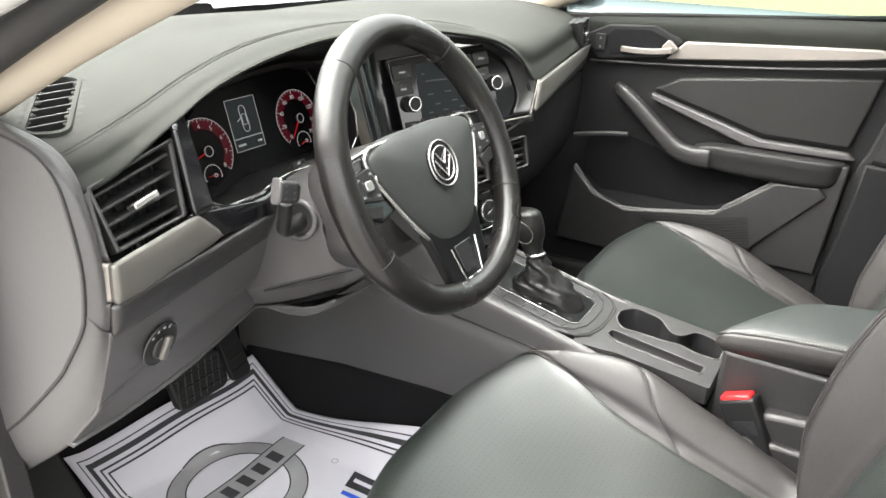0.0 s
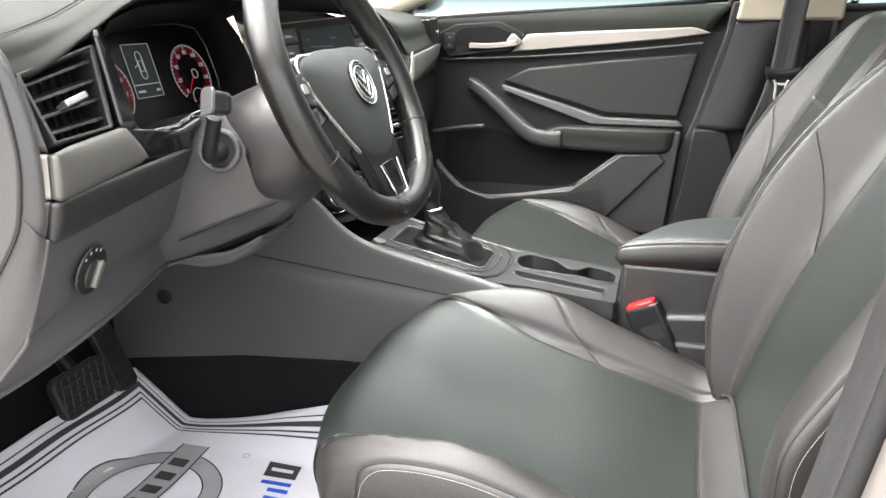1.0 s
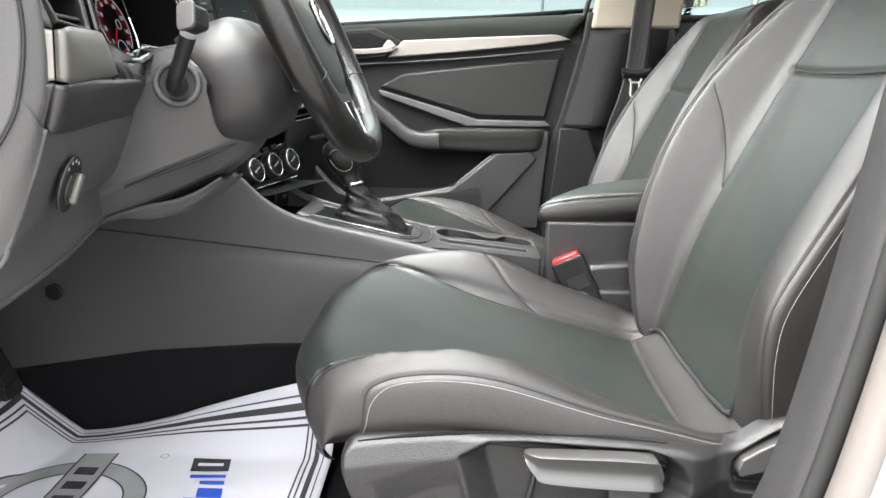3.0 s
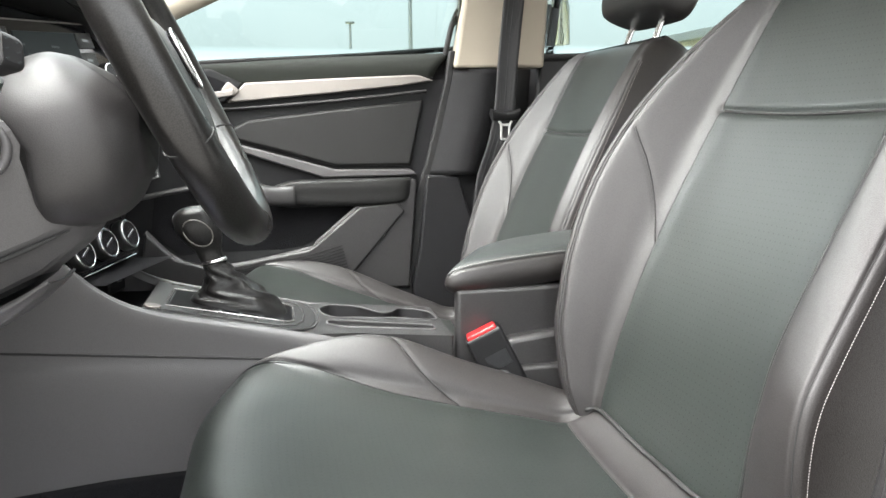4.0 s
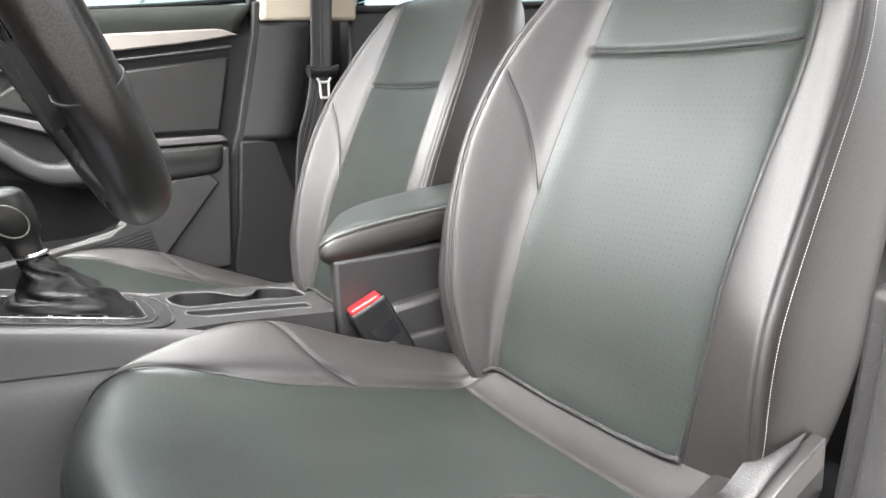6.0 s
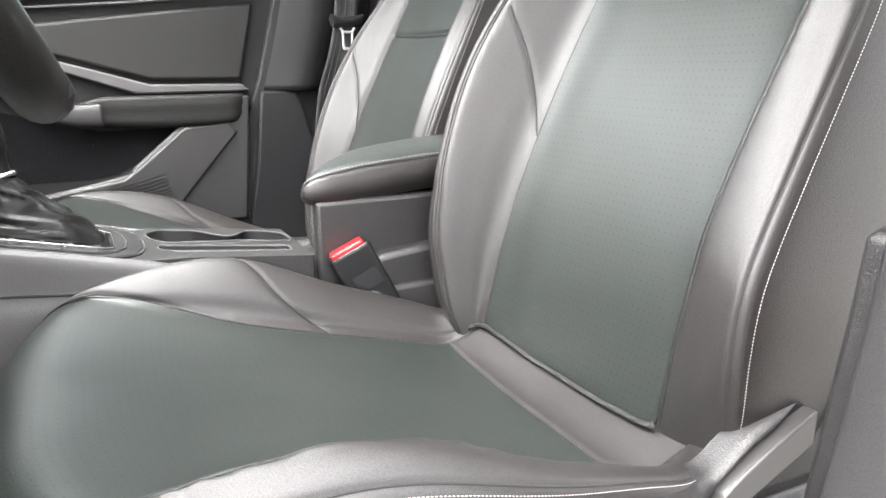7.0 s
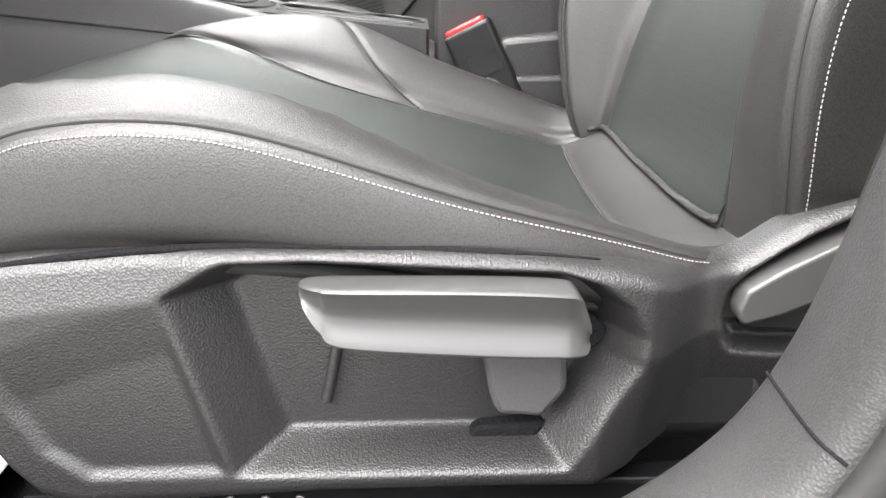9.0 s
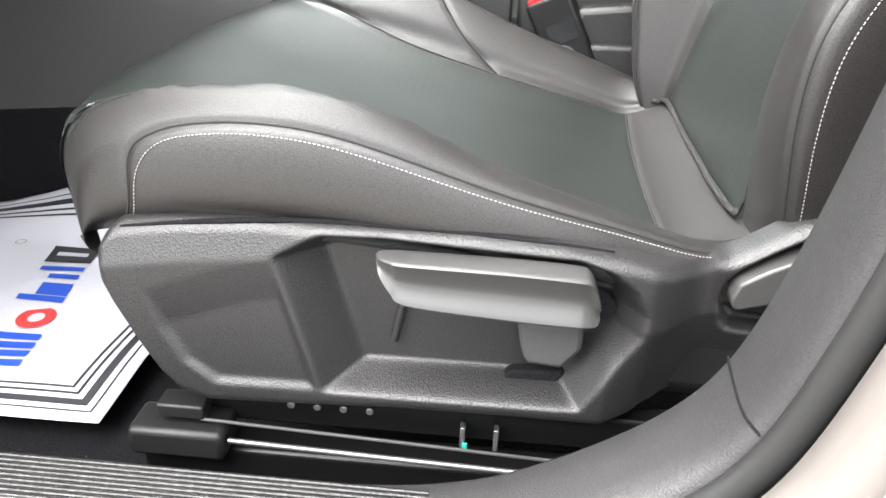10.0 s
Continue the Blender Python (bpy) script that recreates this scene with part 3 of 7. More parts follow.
    bt = [  # length, lumbar, bolster, insert half, crest, half width
        (-0.03, 0.004, 0.01, 0.148, 0.165, 0.205), (0.03, 0.026, 0.04, 0.152, 0.176, 0.229), (0.075, 0.029, 0.061, 0.155, 0.185, 0.238), (0.12, 0.031, 0.079, 0.157, 0.194, 0.246), (0.17, 0.031, 0.088, 0.158, 0.201, 0.251), (0.22, 0.03, 0.095, 0.159, 0.208, 0.255), (0.32, 0.024, 0.1, 0.157, 0.217, 0.258),
        (0.42, 0.014, 0.092, 0.152, 0.211, 0.251), (0.5, 0.006, 0.073, 0.146, 0.197, 0.235), (0.58, 0.0, 0.045, 0.138, 0.174, 0.205), (0.64, -0.008, 0.018, 0.13, 0.156, 0.18), (0.665, -0.035, 0.004, 0.12, 0.14, 0.16), (0.668, -0.065, 0.0, 0.115, 0.13, 0.15)]
    BL, FULL = (-0.03, 0.03, 0.064, 0.12, 0.17, 0.22, 0.3, 0.36, 0.42, 0.5, 0.58, 0.64, 0.668), 0.013
    BU = (0.200, 0.226, 0.238, 0.246, 0.250, 0.247, 0.241, 0.239, 0.237, 0.228, 0.203, 0.178, 0.148)
    BD_ = (-0.002, 0.012, 0.028, 0.057, 0.074, 0.070, 0.056, 0.043, 0.038, 0.036, 0.030, 0.010, -0.01)
    CU = (0.150, 0.153, 0.164, 0.182, 0.189, 0.188, 0.188, 0.198, 0.199, 0.190, 0.172, 0.155, 0.13)
    CD = (0.008, 0.026, 0.044, 0.072, 0.084, 0.086, 0.079, 0.075, 0.070, 0.060, 0.040, 0.014, 0.0)
    secs = []
    for l, f, h, e, c, w in bt:
        h, e = h * wing, e * wide
        c = max(c, e + 0.012)
        def half(h):
            return [(w - 0.045, -0.115), (w - 0.012, -0.075), (w, -0.03), (w - 0.004, f + 0.78 * h - 0.004), (w - 0.018, f + 0.9 * h), (c, f + h + 0.004), (e + 0.5 * (c - e), f + 0.5 * h), (e, f + 0.06 * h + 0.003), (0.5 * e, f + 0.003)]
        worn = float(np.interp(l, (0.0, 0.12, 0.22, 0.32, 0.42, 0.5), (0.35, 0.6, 0.78, 0.88, 0.95, 1.0)))  # the entry side is pressed flat low down
        entry = half(h * worn)
        if wing == 1.0:
            # the driver's entry-side bolster is fullest low down and flattens towards the shoulder
            u3, d3 = np.interp(l, BL, BU), np.interp(l, BL, BD_)
            u5, d5 = np.interp(l, BL, CU), np.interp(l, BL, CD)
            entry[1:7] = [(u3 - 0.006, -0.075), (u3 + 0.004, min(-0.03, d3 - 0.03)), (u3, d3), (u5 + 0.66 * (u3 - u5), d5 + 0.66 * (d3 - d5) + FULL * min(1, max(0, (l + 0.03) / 0.1))), (u5, d5), (e + 0.5 * (u5 - e), f + 0.5 * (d5 - f))]
        ring_ = entry + [(0, f + 0.002)] + [(-u, d) for u, d in half(h)[::-1]]
        secs.append([base + ax * l + fw * d + np.array((out * u, 0, 0)) for u, d in ring_])
    b = relax(loft(secs, 280, 320), 60, 22)
    ls = np.array([q[0] for q in bt])
    def vl(l):
        return float(np.interp(l, ls, np.arange(len(ls)))) / (len(ls) - 1)
    Q = [k / 18 for k in range(19)]
    def bline(pts, n=160, on=None):
        return pick(b if on is None else on, catmull(pts, n))
    LL = (0.0, 0.1, 0.2, 0.3, 0.4, 0.5, 0.6)
    BEO, BEI = [(vl(l), Q[7]) for l in LL + (0.64,)], [(vl(l), Q[11]) for l in LL + (0.64,)]
    TEE = [(vl(0.468 - 0.004 * math.sin(math.pi * k)), Q[7] - (0.012 if wing == 1.0 else 0) + (Q[11] - Q[7] + (0.012 if wing == 1.0 else 0)) * k) for k in np.linspace(0, 1, 12)]
    BD = [(vl(0.275), Q[11]), (vl(0.325), Q[11] + 0.025), (vl(0.375), Q[12] + 0.005), (vl(0.42), Q[12] + 0.042)]
    BPO = [(vl(l), Q[5] + (0.0 if wing == 1.0 else 0.004)) for l in LL]
    BPI = [(vl(l), Q[13] - 0.004) for l in LL]
    BSO = [(vl(l), Q[3]) for l in (-0.01,) + LL[1:]]
    BSI = [(vl(l), 1 - Q[3] + 0.002) for l in (-0.01,) + LL[1:]]
    BWO, BWI = [(a, q + 0.019) for a, q in BSO], [(a, q - 0.011) for a, q in BSI]
    sg = 1.0 if normals(b)[140, 160][1] > 0 else -1.0
    b2 = groove(b, [bline(BEI)] if wing == 1.0 else [bline(BEO), bline(BEI)], 0.0012, 0.003, sg)
    b2 = groove(b2, [bline(BD)], 0.0016, 0.003, sg)
    b2 = groove(b2, [bline(TEE)], 0.0045, 0.005, sg)
    b2 = groove(b2, [bline(BPO, 300), bline(BPI, 300)], 0.0024, 0.0034, sg)
    b2 = groove(b2, [bline(BWO, 300), bline(BWI, 300)], 0.0016, 0.003, sg)
    def back_mat(a, c):
        if (Q[5] if wing == 1.0 else Q[7]) < c < Q[11]:
            return 1
        return 2 if c < Q[3] + 0.005 or c > 1 - Q[3] - 0.005 else 0
    sheet("backrest", b2, LEATHER, s, "black leather backrest with perforated centre and side bolsters", mats=[LEATHER, INSERT, LEATHER_SIDE], chooser=back_mat, smooth=180, closed_v=True, caps=True)
    for ln, wd in ((TEE, 0.0019), (BD, 0.001)):
        tube("seam", bline(ln, on=b2)[2:-3] + fw * 0.0007, wd, SEAM, s, sides=6)
    for ln in (BEI,) if wing == 1.0 else (BEO, BEI):
        tube("seam", bline(ln, on=b2) + fw * 0.0002, 0.0006, SEAM, s, sides=5)
    for ln in (BWO, BWI):
        tube("seam", bline(ln, on=b2) + fw * 0.0002, 0.0008, SEAM, s, sides=5, up=(0, 1, 0))
    for ln, o in ((BPO, -0.005), (BPI, 0.005)):
        tube("piping", bline(ln, on=b2) + fw * 0.0003, 0.0014, LEATHER, s, sides=6, up=(0, 1, 0))
        tube("seam", bline([(a, q + o) for a, q in ln], on=b2) + fw * 0.0002, 0.0007, SEAM, s, sides=5, up=(0, 1, 0))
    stitches("stitching", bline(BSO, 400), s, lift=(out * 0.0008, 0.0006, 0))
    bst_i = bline(BSI, 400)
    # gap where backrest and cushion meet, its contact shade drawn as a dark tube
    low = g2[::2, ::2].reshape(-1, 3)
    low = low[low[:, 2] > 0.44 + zo]
    gap = []
    for k in np.linspace(Q[5] + 0.004, Q[12], 70):
        run = pick(b2, [(vl(l), k) for l in np.linspace(-0.028, 0.16, 50)])
        under = [low[((low[:, :2] - q[:2]) ** 2).sum(1).argmin(), 2] for q in run]
        above = [i for i in range(50) if run[i][2] > under[i]]
        if above:
            gap.append(run[above[0]])
    gap = np.array(gap)
    for _ in range(3):
        gap[2:-2] = (gap[:-4] + gap[1:-3] + gap[2:-2] + gap[3:-1] + gap[4:]) / 5
    tube("joint_gap_shade", gap + np.array((0, 0.003, 0.0025)), 0.003, SEAM, s, sides=6)
    stitches("stitching", bst_i, s, lift=(-out * 0.0008, 0.0006, 0))
    # headrest with two posts
    top = base + ax * 0.66 + fw * -0.05
    for q in (-0.06, 0.06):
        p0 = top + np.array((q, 0, -0.03))
        tube("headrest_post", [p0, p0 + ax * 0.06, p0 + ax * 0.14], 0.0065, CHROME, s, "chrome headrest post", n=6)
        disc("post_sleeve", Matrix.Translation(p0 + ax * 0.035) @ pose(0, 0, 0, 24), 0.014, 0.01, PLASTIC_BLACK, s)
    hs = []
    for l, w, d0, d1 in ((0.06, 0.09, -0.02, 0.03), (0.07, 0.12, -0.045, 0.055), (0.12, 0.135, -0.05, 0.065), (0.2, 0.13, -0.045, 0.055), (0.24, 0.11, -0.02, 0.03), (0.25, 0.07, -0.005, 0.01)):
        m = []
        for k in np.linspace(0, 2 * math.pi, 12, endpoint=False):
            cx, cy = math.cos(k), math.sin(k)
            m.append(top + ax * l + np.array((out * w * math.copysign(abs(cx) ** 0.5, cx), 0, 0)) + fw * ((d1 if cy > 0 else -d0) * math.copysign(abs(cy) ** 0.6, cy)))
        hs.append(m)
    hh = catmull(np.array([np.vstack([catmull(np.vstack([r, r[:1]]), 48)[:-1]]) for r in hs]), 24)
    sheet("headrest", hh, LEATHER, s, "black leather headrest", closed_v=True, caps=True, smooth=180)
    return s


def seat_base(chair):
    """The plastic side shield, runner and levers of the driver's seat."""
    s = thing("seat_side_shield", (-0.6, 0.2, 0.34), "grained grey plastic seat side shield with a scooped recess", "seat trim")
    X, R = -0.610, -0.578
    top = [(0.4175, 0.512), (0.412, 0.524), (0.404, 0.531), (0.362, 0.537), (0.306, 0.5415), (0.252, 0.542), (0.17, 0.5405), (0.113, 0.537), (0.069, 0.531), (0.04, 0.5245), (0.018, 0.5195), (0.0, 0.5205), (-0.012, 0.5265), (-0.022, 0.534), (-0.04, 0.546), (-0.062, 0.556), (-0.1, 0.567), (-0.14, 0.573)]
    foot = [(0.4175, 0.504), (0.416, 0.494), (0.409, 0.472), (0.396, 0.441), (0.384, 0.418), (0.372, 0.403), (0.352, 0.396), (0.299, 0.398), (0.217, 0.402), (0.137, 0.403), (-0.14, 0.40)]
    crest = [(0.418, 0.502), (0.366, 0.510), (0.295, 0.518), (0.266, 0.536), (0.17, 0.534), (0.1, 0.529), (0.06, 0.525), (0.03, 0.516), (0.0, 0.516), (-0.06, 0.548), (-0.14, 0.57)]
    scoop = [(0.297, 0.518), (0.267, 0.5355), (0.225, 0.5365), (0.1, 0.530), (0.08, 0.5235), (0.064, 0.511), (0.055, 0.494), (0.056, 0.478), (0.091, 0.416), (0.269, 0.415)]
    deep = [(0.265, 0.514), (0.258, 0.526), (0.225, 0.528), (0.1, 0.5215), (0.090, 0.516), (0.081, 0.503), (0.0775, 0.489), (0.080, 0.473), (0.111, 0.422), (0.246, 0.430)]
    pocket = [(-0.2, 0.612), (-0.056, 0.5445), (-0.039, 0.5365), (-0.023, 0.5265), (-0.006, 0.5145), (0.001, 0.505), (0.0025, 0.490), (-0.001, 0.475), (-0.008, 0.4665), (-0.03, 0.464), (-0.2, 0.464)]
    plate_ = [(0.386, 0.488), (0.379, 0.457), (0.366, 0.431), (0.345, 0.4145), (0.272, 0.4155), (0.297, 0.517), (0.33, 0.510)]
    def inward(pts, y, z, width):
        """0 on a convex outline, 1 at the given way in from each of its edges."""
        c = np.mean(pts, axis=0)
        best = np.full(y.shape, 1.0)
        for i, (p, q) in enumerate(zip(pts, pts[1:] + pts[:1])):
            d = np.array(q) - np.array(p)
            n = np.array((-d[1], d[0])) / np.linalg.norm(d)
            if np.dot(n, c - np.array(p)) < 0:
                n = -n
            best = np.minimum(best, ((y - p[0]) * n[0] + (z - p[1]) * n[1]) / (width(i, p, q, n) if callable(width) else width))
        return np.clip(best, 0, 1)
    def slope(i, p, q, n):
        k = (deep[i], deep[(i + 1) % len(deep)])
        return max(0.004, sum(np.dot(n, np.array(a) - np.array(o)) for a, o in zip(k, (p, q))) / 2)
    yc = np.concatenate([np.linspace(0.4174, 0.40, 14, endpoint=False), np.linspace(0.40, -0.14, 330)])
    zt = np.interp(-yc, [-q[0] for q in top], [q[1] for q in top])
    zf = np.interp(-yc, [-q[0] for q in foot], [q[1] for q in foot])
    for _ in range(10):
        zt[1:-1] = 0.5 * zt[1:-1] + 0.25 * (zt[:-2] + zt[2:])
    k = np.linspace(0, 1, 150)
    yy = np.repeat(yc[:, None], 150, 1)
    zz = zf[:, None] + (zt - zf)[:, None] * k[None]
    over = np.interp(-yc, [-q[0] for q in crest], [q[1] for q in crest])[:, None]
    sink = 0.36 * np.clip(zz - over, 0, 1)
    sink = sink + 0.0042 * inward(plate_, yy, zz, lambda i, p, q, n: 0.03 if i >= 5 else 0.0045)
    sink = np.maximum(sink, (R - X) * inward(scoop, yy, zz, slope))
    turn = np.clip((0.056 - yy) / 0.05, 0, 1)
    sink = sink + 0.034 * turn * turn * (3 - 2 * turn)
    sink = sink + 0.017 * inward(pocket, yy, zz, 0.003)
    sink = sink + 0.3 * np.clip(0.482 - zz, 0, 1) * np.clip((0.075 - yy) / 0.03, 0, 1)
    for _ in range(3):
        sink[1:-1] = 0.5 * sink[1:-1] + 0.25 * (sink[:-2] + sink[2:])
    for _ in range(5):
        sink[:, 1:-1] = 0.5 * sink[:, 1:-1] + 0.25 * (sink[:, :-2] + sink[:, 2:])
    # rounded border, turned in behind
    rim = np.minimum(np.minimum(zt[:, None] - zz, zz - zf[:, None]), (0.4176 - yy) * 1.2)
    rim = np.clip(rim, 0, 0.009)
    sink = sink + 0.009 - np.sqrt(np.maximum(0, 0.009 ** 2 - (0.009 - rim) ** 2))
    face = np.stack([X + sink, yy, zz], -1)
    back = face[:, [0]] * np.array((0, 1, 1)) + np.array((X + 0.062, 0, 0)), face[:, [-1]] * np.array((0, 1, 1)) + np.array((X + 0.062, 0, 0))
    sheet("shield", np.concatenate([back[0], face, back[1]], 1), PLASTIC, s, smooth=70)
    tube("arrow_mark", [(R - 0.003, 0.199, 0.524), (R - 0.0035, 0.209, 0.512), (R - 0.0035, 0.2155, 0.474), (R - 0.003, 0.222, 0.444)], 0.0032, PLASTIC, s, sides=8, n=30, up=(1, 0, 0))
    tube("gap_strip", [(-0.5985, 0.40, 0.529), (-0.5985, 0.34, 0.5365), (-0.5985, 0.27, 0.5415), (-0.5985, 0.18, 0.540), (-0.5985, 0.12, 0.537), (-0.596, 0.08, 0.533)], [0.001, 0.0022, 0.0022, 0.0022, 0.0018, 0.0006], CARPET_AND_SHADE, s, "black fabric strip above the shield", n=40, sides=8)
    lv = thing("height_lever", (-0.62, 0.15, 0.5), "smooth light grey seat height lever", "seat lever")
    secs = []
    for y, zt, zb, d in ((0.2285, 0.5265, 0.5215, 0.004), (0.2255, 0.5285, 0.515, 0.012), (0.218, 0.5297, 0.5055, 0.018), (0.206, 0.530, 0.498, 0.021), (0.145, 0.5297, 0.4935, 0.022), (0.105, 0.528, 0.492, 0.022), (0.0945, 0.5245, 0.4915, 0.02), (0.0885, 0.511, 0.4915, 0.016), (0.0865, 0.503, 0.4945, 0.012)):
        m, h = (zt + zb) / 2, (zt - zb) / 2
        secs.append([(-0.606, y, zt - 0.05 * h), (-0.606 - 0.78 * d, y, zt), (-0.606 - 0.98 * d, y, zt - 0.07 * h), (-0.606 - 0.93 * d, y, zt - 0.2 * h), (-0.606 - 0.66 * d, y, m + 0.1 * h), (-0.606 - 0.66 * d, y, m - 0.3 * h), (-0.606 - 0.88 * d, y, zb + 0.24 * h), (-0.606 - 0.9 * d, y, zb + 0.1 * h), (-0.606 - 0.7 * d, y, zb), (-0.606, y, zb + 0.1 * h)])
    sheet("grip", loft(secs, 60, 60), LEVER_GREY, lv, closed_v=True, caps=True, smooth=60)
    prism("stem", [(0.141, 0.496), (0.094, 0.496), (0.0915, 0.458), (0.104, 0.441), (0.129, 0.4435), (0.133, 0.455)], "x", -0.598, -0.584, PLASTIC_LOW, lv, bevel=0.004)
    # openings drawn as solid black plates, the dark inside them being only colour
    prism("slot", [(0.143, 0.4255), (0.137, 0.4290), (0.101, 0.4325), (0.106, 0.4185), (0.136, 0.4165), (0.142, 0.420)], "x", -0.5875, -0.570, CARPET_AND_SHADE, s, bevel=0.002)
    prism("slot", [(0.092, 0.506), (0.079, 0.4985), (0.0715, 0.490), (0.073, 0.484), (0.078, 0.479), (0.092, 0.482)], "x", -0.5895, -0.570, CARPET_AND_SHADE, s, bevel=0.001)
    rl = thing("recliner_lever", (-0.6, -0.03, 0.5), "grey plastic backrest recliner lever in its slot", "seat lever")
    prism("grip", [(-0.0025, 0.491), (-0.001, 0.497), (-0.0045, 0.508), (-0.022, 0.5195), (-0.0515, 0.5355), (-0.10, 0.558), (-0.10, 0.528), (-0.045, 0.5025), (-0.026, 0.494), (-0.0055, 0.488)], "x", -0.583, -0.556, LEVER_GREY, rl, bevel=0.003, segments=3)
    prism("hinge", [(-0.01, 0.494), (-0.06, 0.52), (-0.06, 0.475), (-0.012, 0.478)], "x", -0.566, -0.54, PLASTIC_BLACK, rl, bevel=0.002)
    rn = thing("seat_runner", (-0.58, 0.2, 0.33), "black steel seat runner on the floor", "seat rail", "seat runners")
    block("rail", (0.03, 0.56, 0.03), pose(-0.58, 0.14, 0.325), DARK_METAL, rn, bevel=0.004)
    block("slider", (0.02, 0.42, 0.03), pose(-0.566, 0.18, 0.368), DARK_METAL, rn, bevel=0.003)
    tube("rail_edge", [(-0.6, 0.365, 0.372), (-0.6, 0.167, 0.364), (-0.6, 0.0, 0.357)], 0.0013, METAL, rn, sides=6)
    block("end_block", (0.02, 0.036, 0.012), pose(-0.592, 0.38, 0.378), PLASTIC_BLACK, rn, bevel=0.002)
    for i in range(4):
        disc("screw", basis((-0.584, 0.30 - 0.02 * i, 0.38), (0, 1, 0), (0, 0, 1)) @ pose(0, 0, 0, 0, 180), 0.003, 0.002, METAL, rn, bevel=0.0005, sides=10)
    block("paint_mark", (0.002, 0.004, 0.008), pose(-0.589, 0.168, 0.357), TEAL, rn, "small teal paint mark", bevel=0.0005)
    block("rail_cover", (0.036, 0.074, 0.026), pose(-0.592, 0.384, 0.352), PLASTIC_BLACK, rn, bevel=0.005)
    tube("bar", [(-0.602, 0.345, 0.355), (-0.602, 0.166, 0.350), (-0.602, 0.0, 0.345)], 0.0022, METAL, rn)
    for y in (0.17, 0.145):
        block("spring_clip", (0.008, 0.004, 0.020), pose(-0.584, y, 0.364), METAL, rn, bevel=0.001)
    copy_thing(rn, pose(-0.12, 0.2, 0.33))
    block("underframe", (0.46, 0.40, 0.07), pose(-0.335, 0.155, 0.43), PLASTIC_BLACK, chair, "black underframe below the cushion", bevel=0.02)


# ---- floor mat ----
def build_mat():
    m = thing("paper_floor_mat", (-0.33, 0.8, 0.29), "white paper floor mat with printed dealer marks on black carpet", "floor mat")
    x0, x1, y0, y1 = -0.53, -0.125, 0.497, 1.055
    def clip(q):
        return min(1.0, max(0.0, q))
    def z(x, y):
        """The paper lies flat, climbs the tunnel on one side and the toe board ahead, and is slightly rumpled."""
        side = float(np.interp(y, (0.5, 0.575, 0.637, 0.70, 0.77, 0.829, 0.9, 0.96), (0.118, 0.094, 0.073, 0.052, 0.031, 0.018, 0.006, 0.0))) * clip((x + 0.215) / 0.09) ** 1.4
        return 0.293 + side + 0.8 * max(0, y - 0.94 - 0.09 * clip((-0.2 - x) / 0.35)) + 0.003 * math.sin(9 * x + 3) * math.sin(11 * y) + 0.002 * math.sin(31 * x + 17 * y) + 0.25 * max(0, -0.5 - x) * clip((y - 0.7) / 0.3)
    xs, ys = np.linspace(x0, x1, 50), np.linspace(y0, y1, 60)
    def ahead(x):
        return 0.055 * clip((-0.2 - x) / 0.35)
    sheet("paper", [[(x, y + ahead(x) * (y - y0) / (y1 - y0), z(x, y + ahead(x) * (y - y0) / (y1 - y0))) for y in ys] for x in xs], PAPER, m, thick=0.0006)
    def strip(a, b, c, d, name, mat):
        """A printed band between x = a..b and y = c..d, following the paper."""
        gx, gy = np.linspace(a, b, max(2, int(abs(b - a) / 0.01))), np.linspace(c, d, max(2, int(abs(d - c) / 0.01)))
        sheet(name, [[(x, y + ahead(x) * (y - y0) / (y1 - y0), z(x, y + ahead(x) * (y - y0) / (y1 - y0)) + 0.0012) for y in gy] for x in gx], mat, m)
    for i, (o, w) in enumerate(((0.012, 0.002), (0.020, 0.008), (0.034, 0.003), (0.042, 0.003))):
        strip(x0 + o, x1 - o, y0 + o, y0 + o + w, "border_line", INK_BLACK)
        strip(x0 + o, x1 - o, y1 - o - w, y1 - o, "border_line", INK_BLACK)
        strip(x0 + o, x0 + o + w, y0 + o, y1 - o, "border_line", INK_BLACK)
        strip(x1 - o - w, x1 - o, y0 + o, y1 - o, "border_line", INK_BLACK)
    return m, z


def plate(name, outline, m, d0, d1, mat, parent=None, label="", bevel=0.0015, segments=2, smooth=40):
    """A plate drawn in a pose's own xy plane, from depth d0 to d1 along its z."""
    n = len(outline)
    v = [m @ Vector((p[0], p[1], d0)) for p in outline] + [m @ Vector((p[0], p[1], d1)) for p in outline]
    f = [list(range(n)), [n + k for k in range(n)][::-1]] + [[k, (k + 1) % n, n + (k + 1) % n, n + k] for k in range(n)]
    return link_mesh(name, v, f, mat, parent, label, smooth, bevel=bevel, segments=segments)


def patch(name, ul, ur, lr, ll, mat, parent, label="", bulge=0.004, push=(0, -1, 0), n=24, thick=0.008):
    """A gently domed four-cornered panel."""
    a, b, c, d = (np.array(q, float) for q in (ul, ur, lr, ll))
    g = []
    for u in np.linspace(0, 1, n):
        row = []
        for w in np.linspace(0, 1, 12):
            p = (a * (1 - u) + b * u) * (1 - w) + (d * (1 - u) + c * u) * w
            row.append(p + np.array(push) * bulge * (1 - (2 * w - 1) ** 4) * (1 - (2 * u - 1) ** 8))
        g.append(row)
    return sheet(name, g, mat, parent, label, thick=thick)


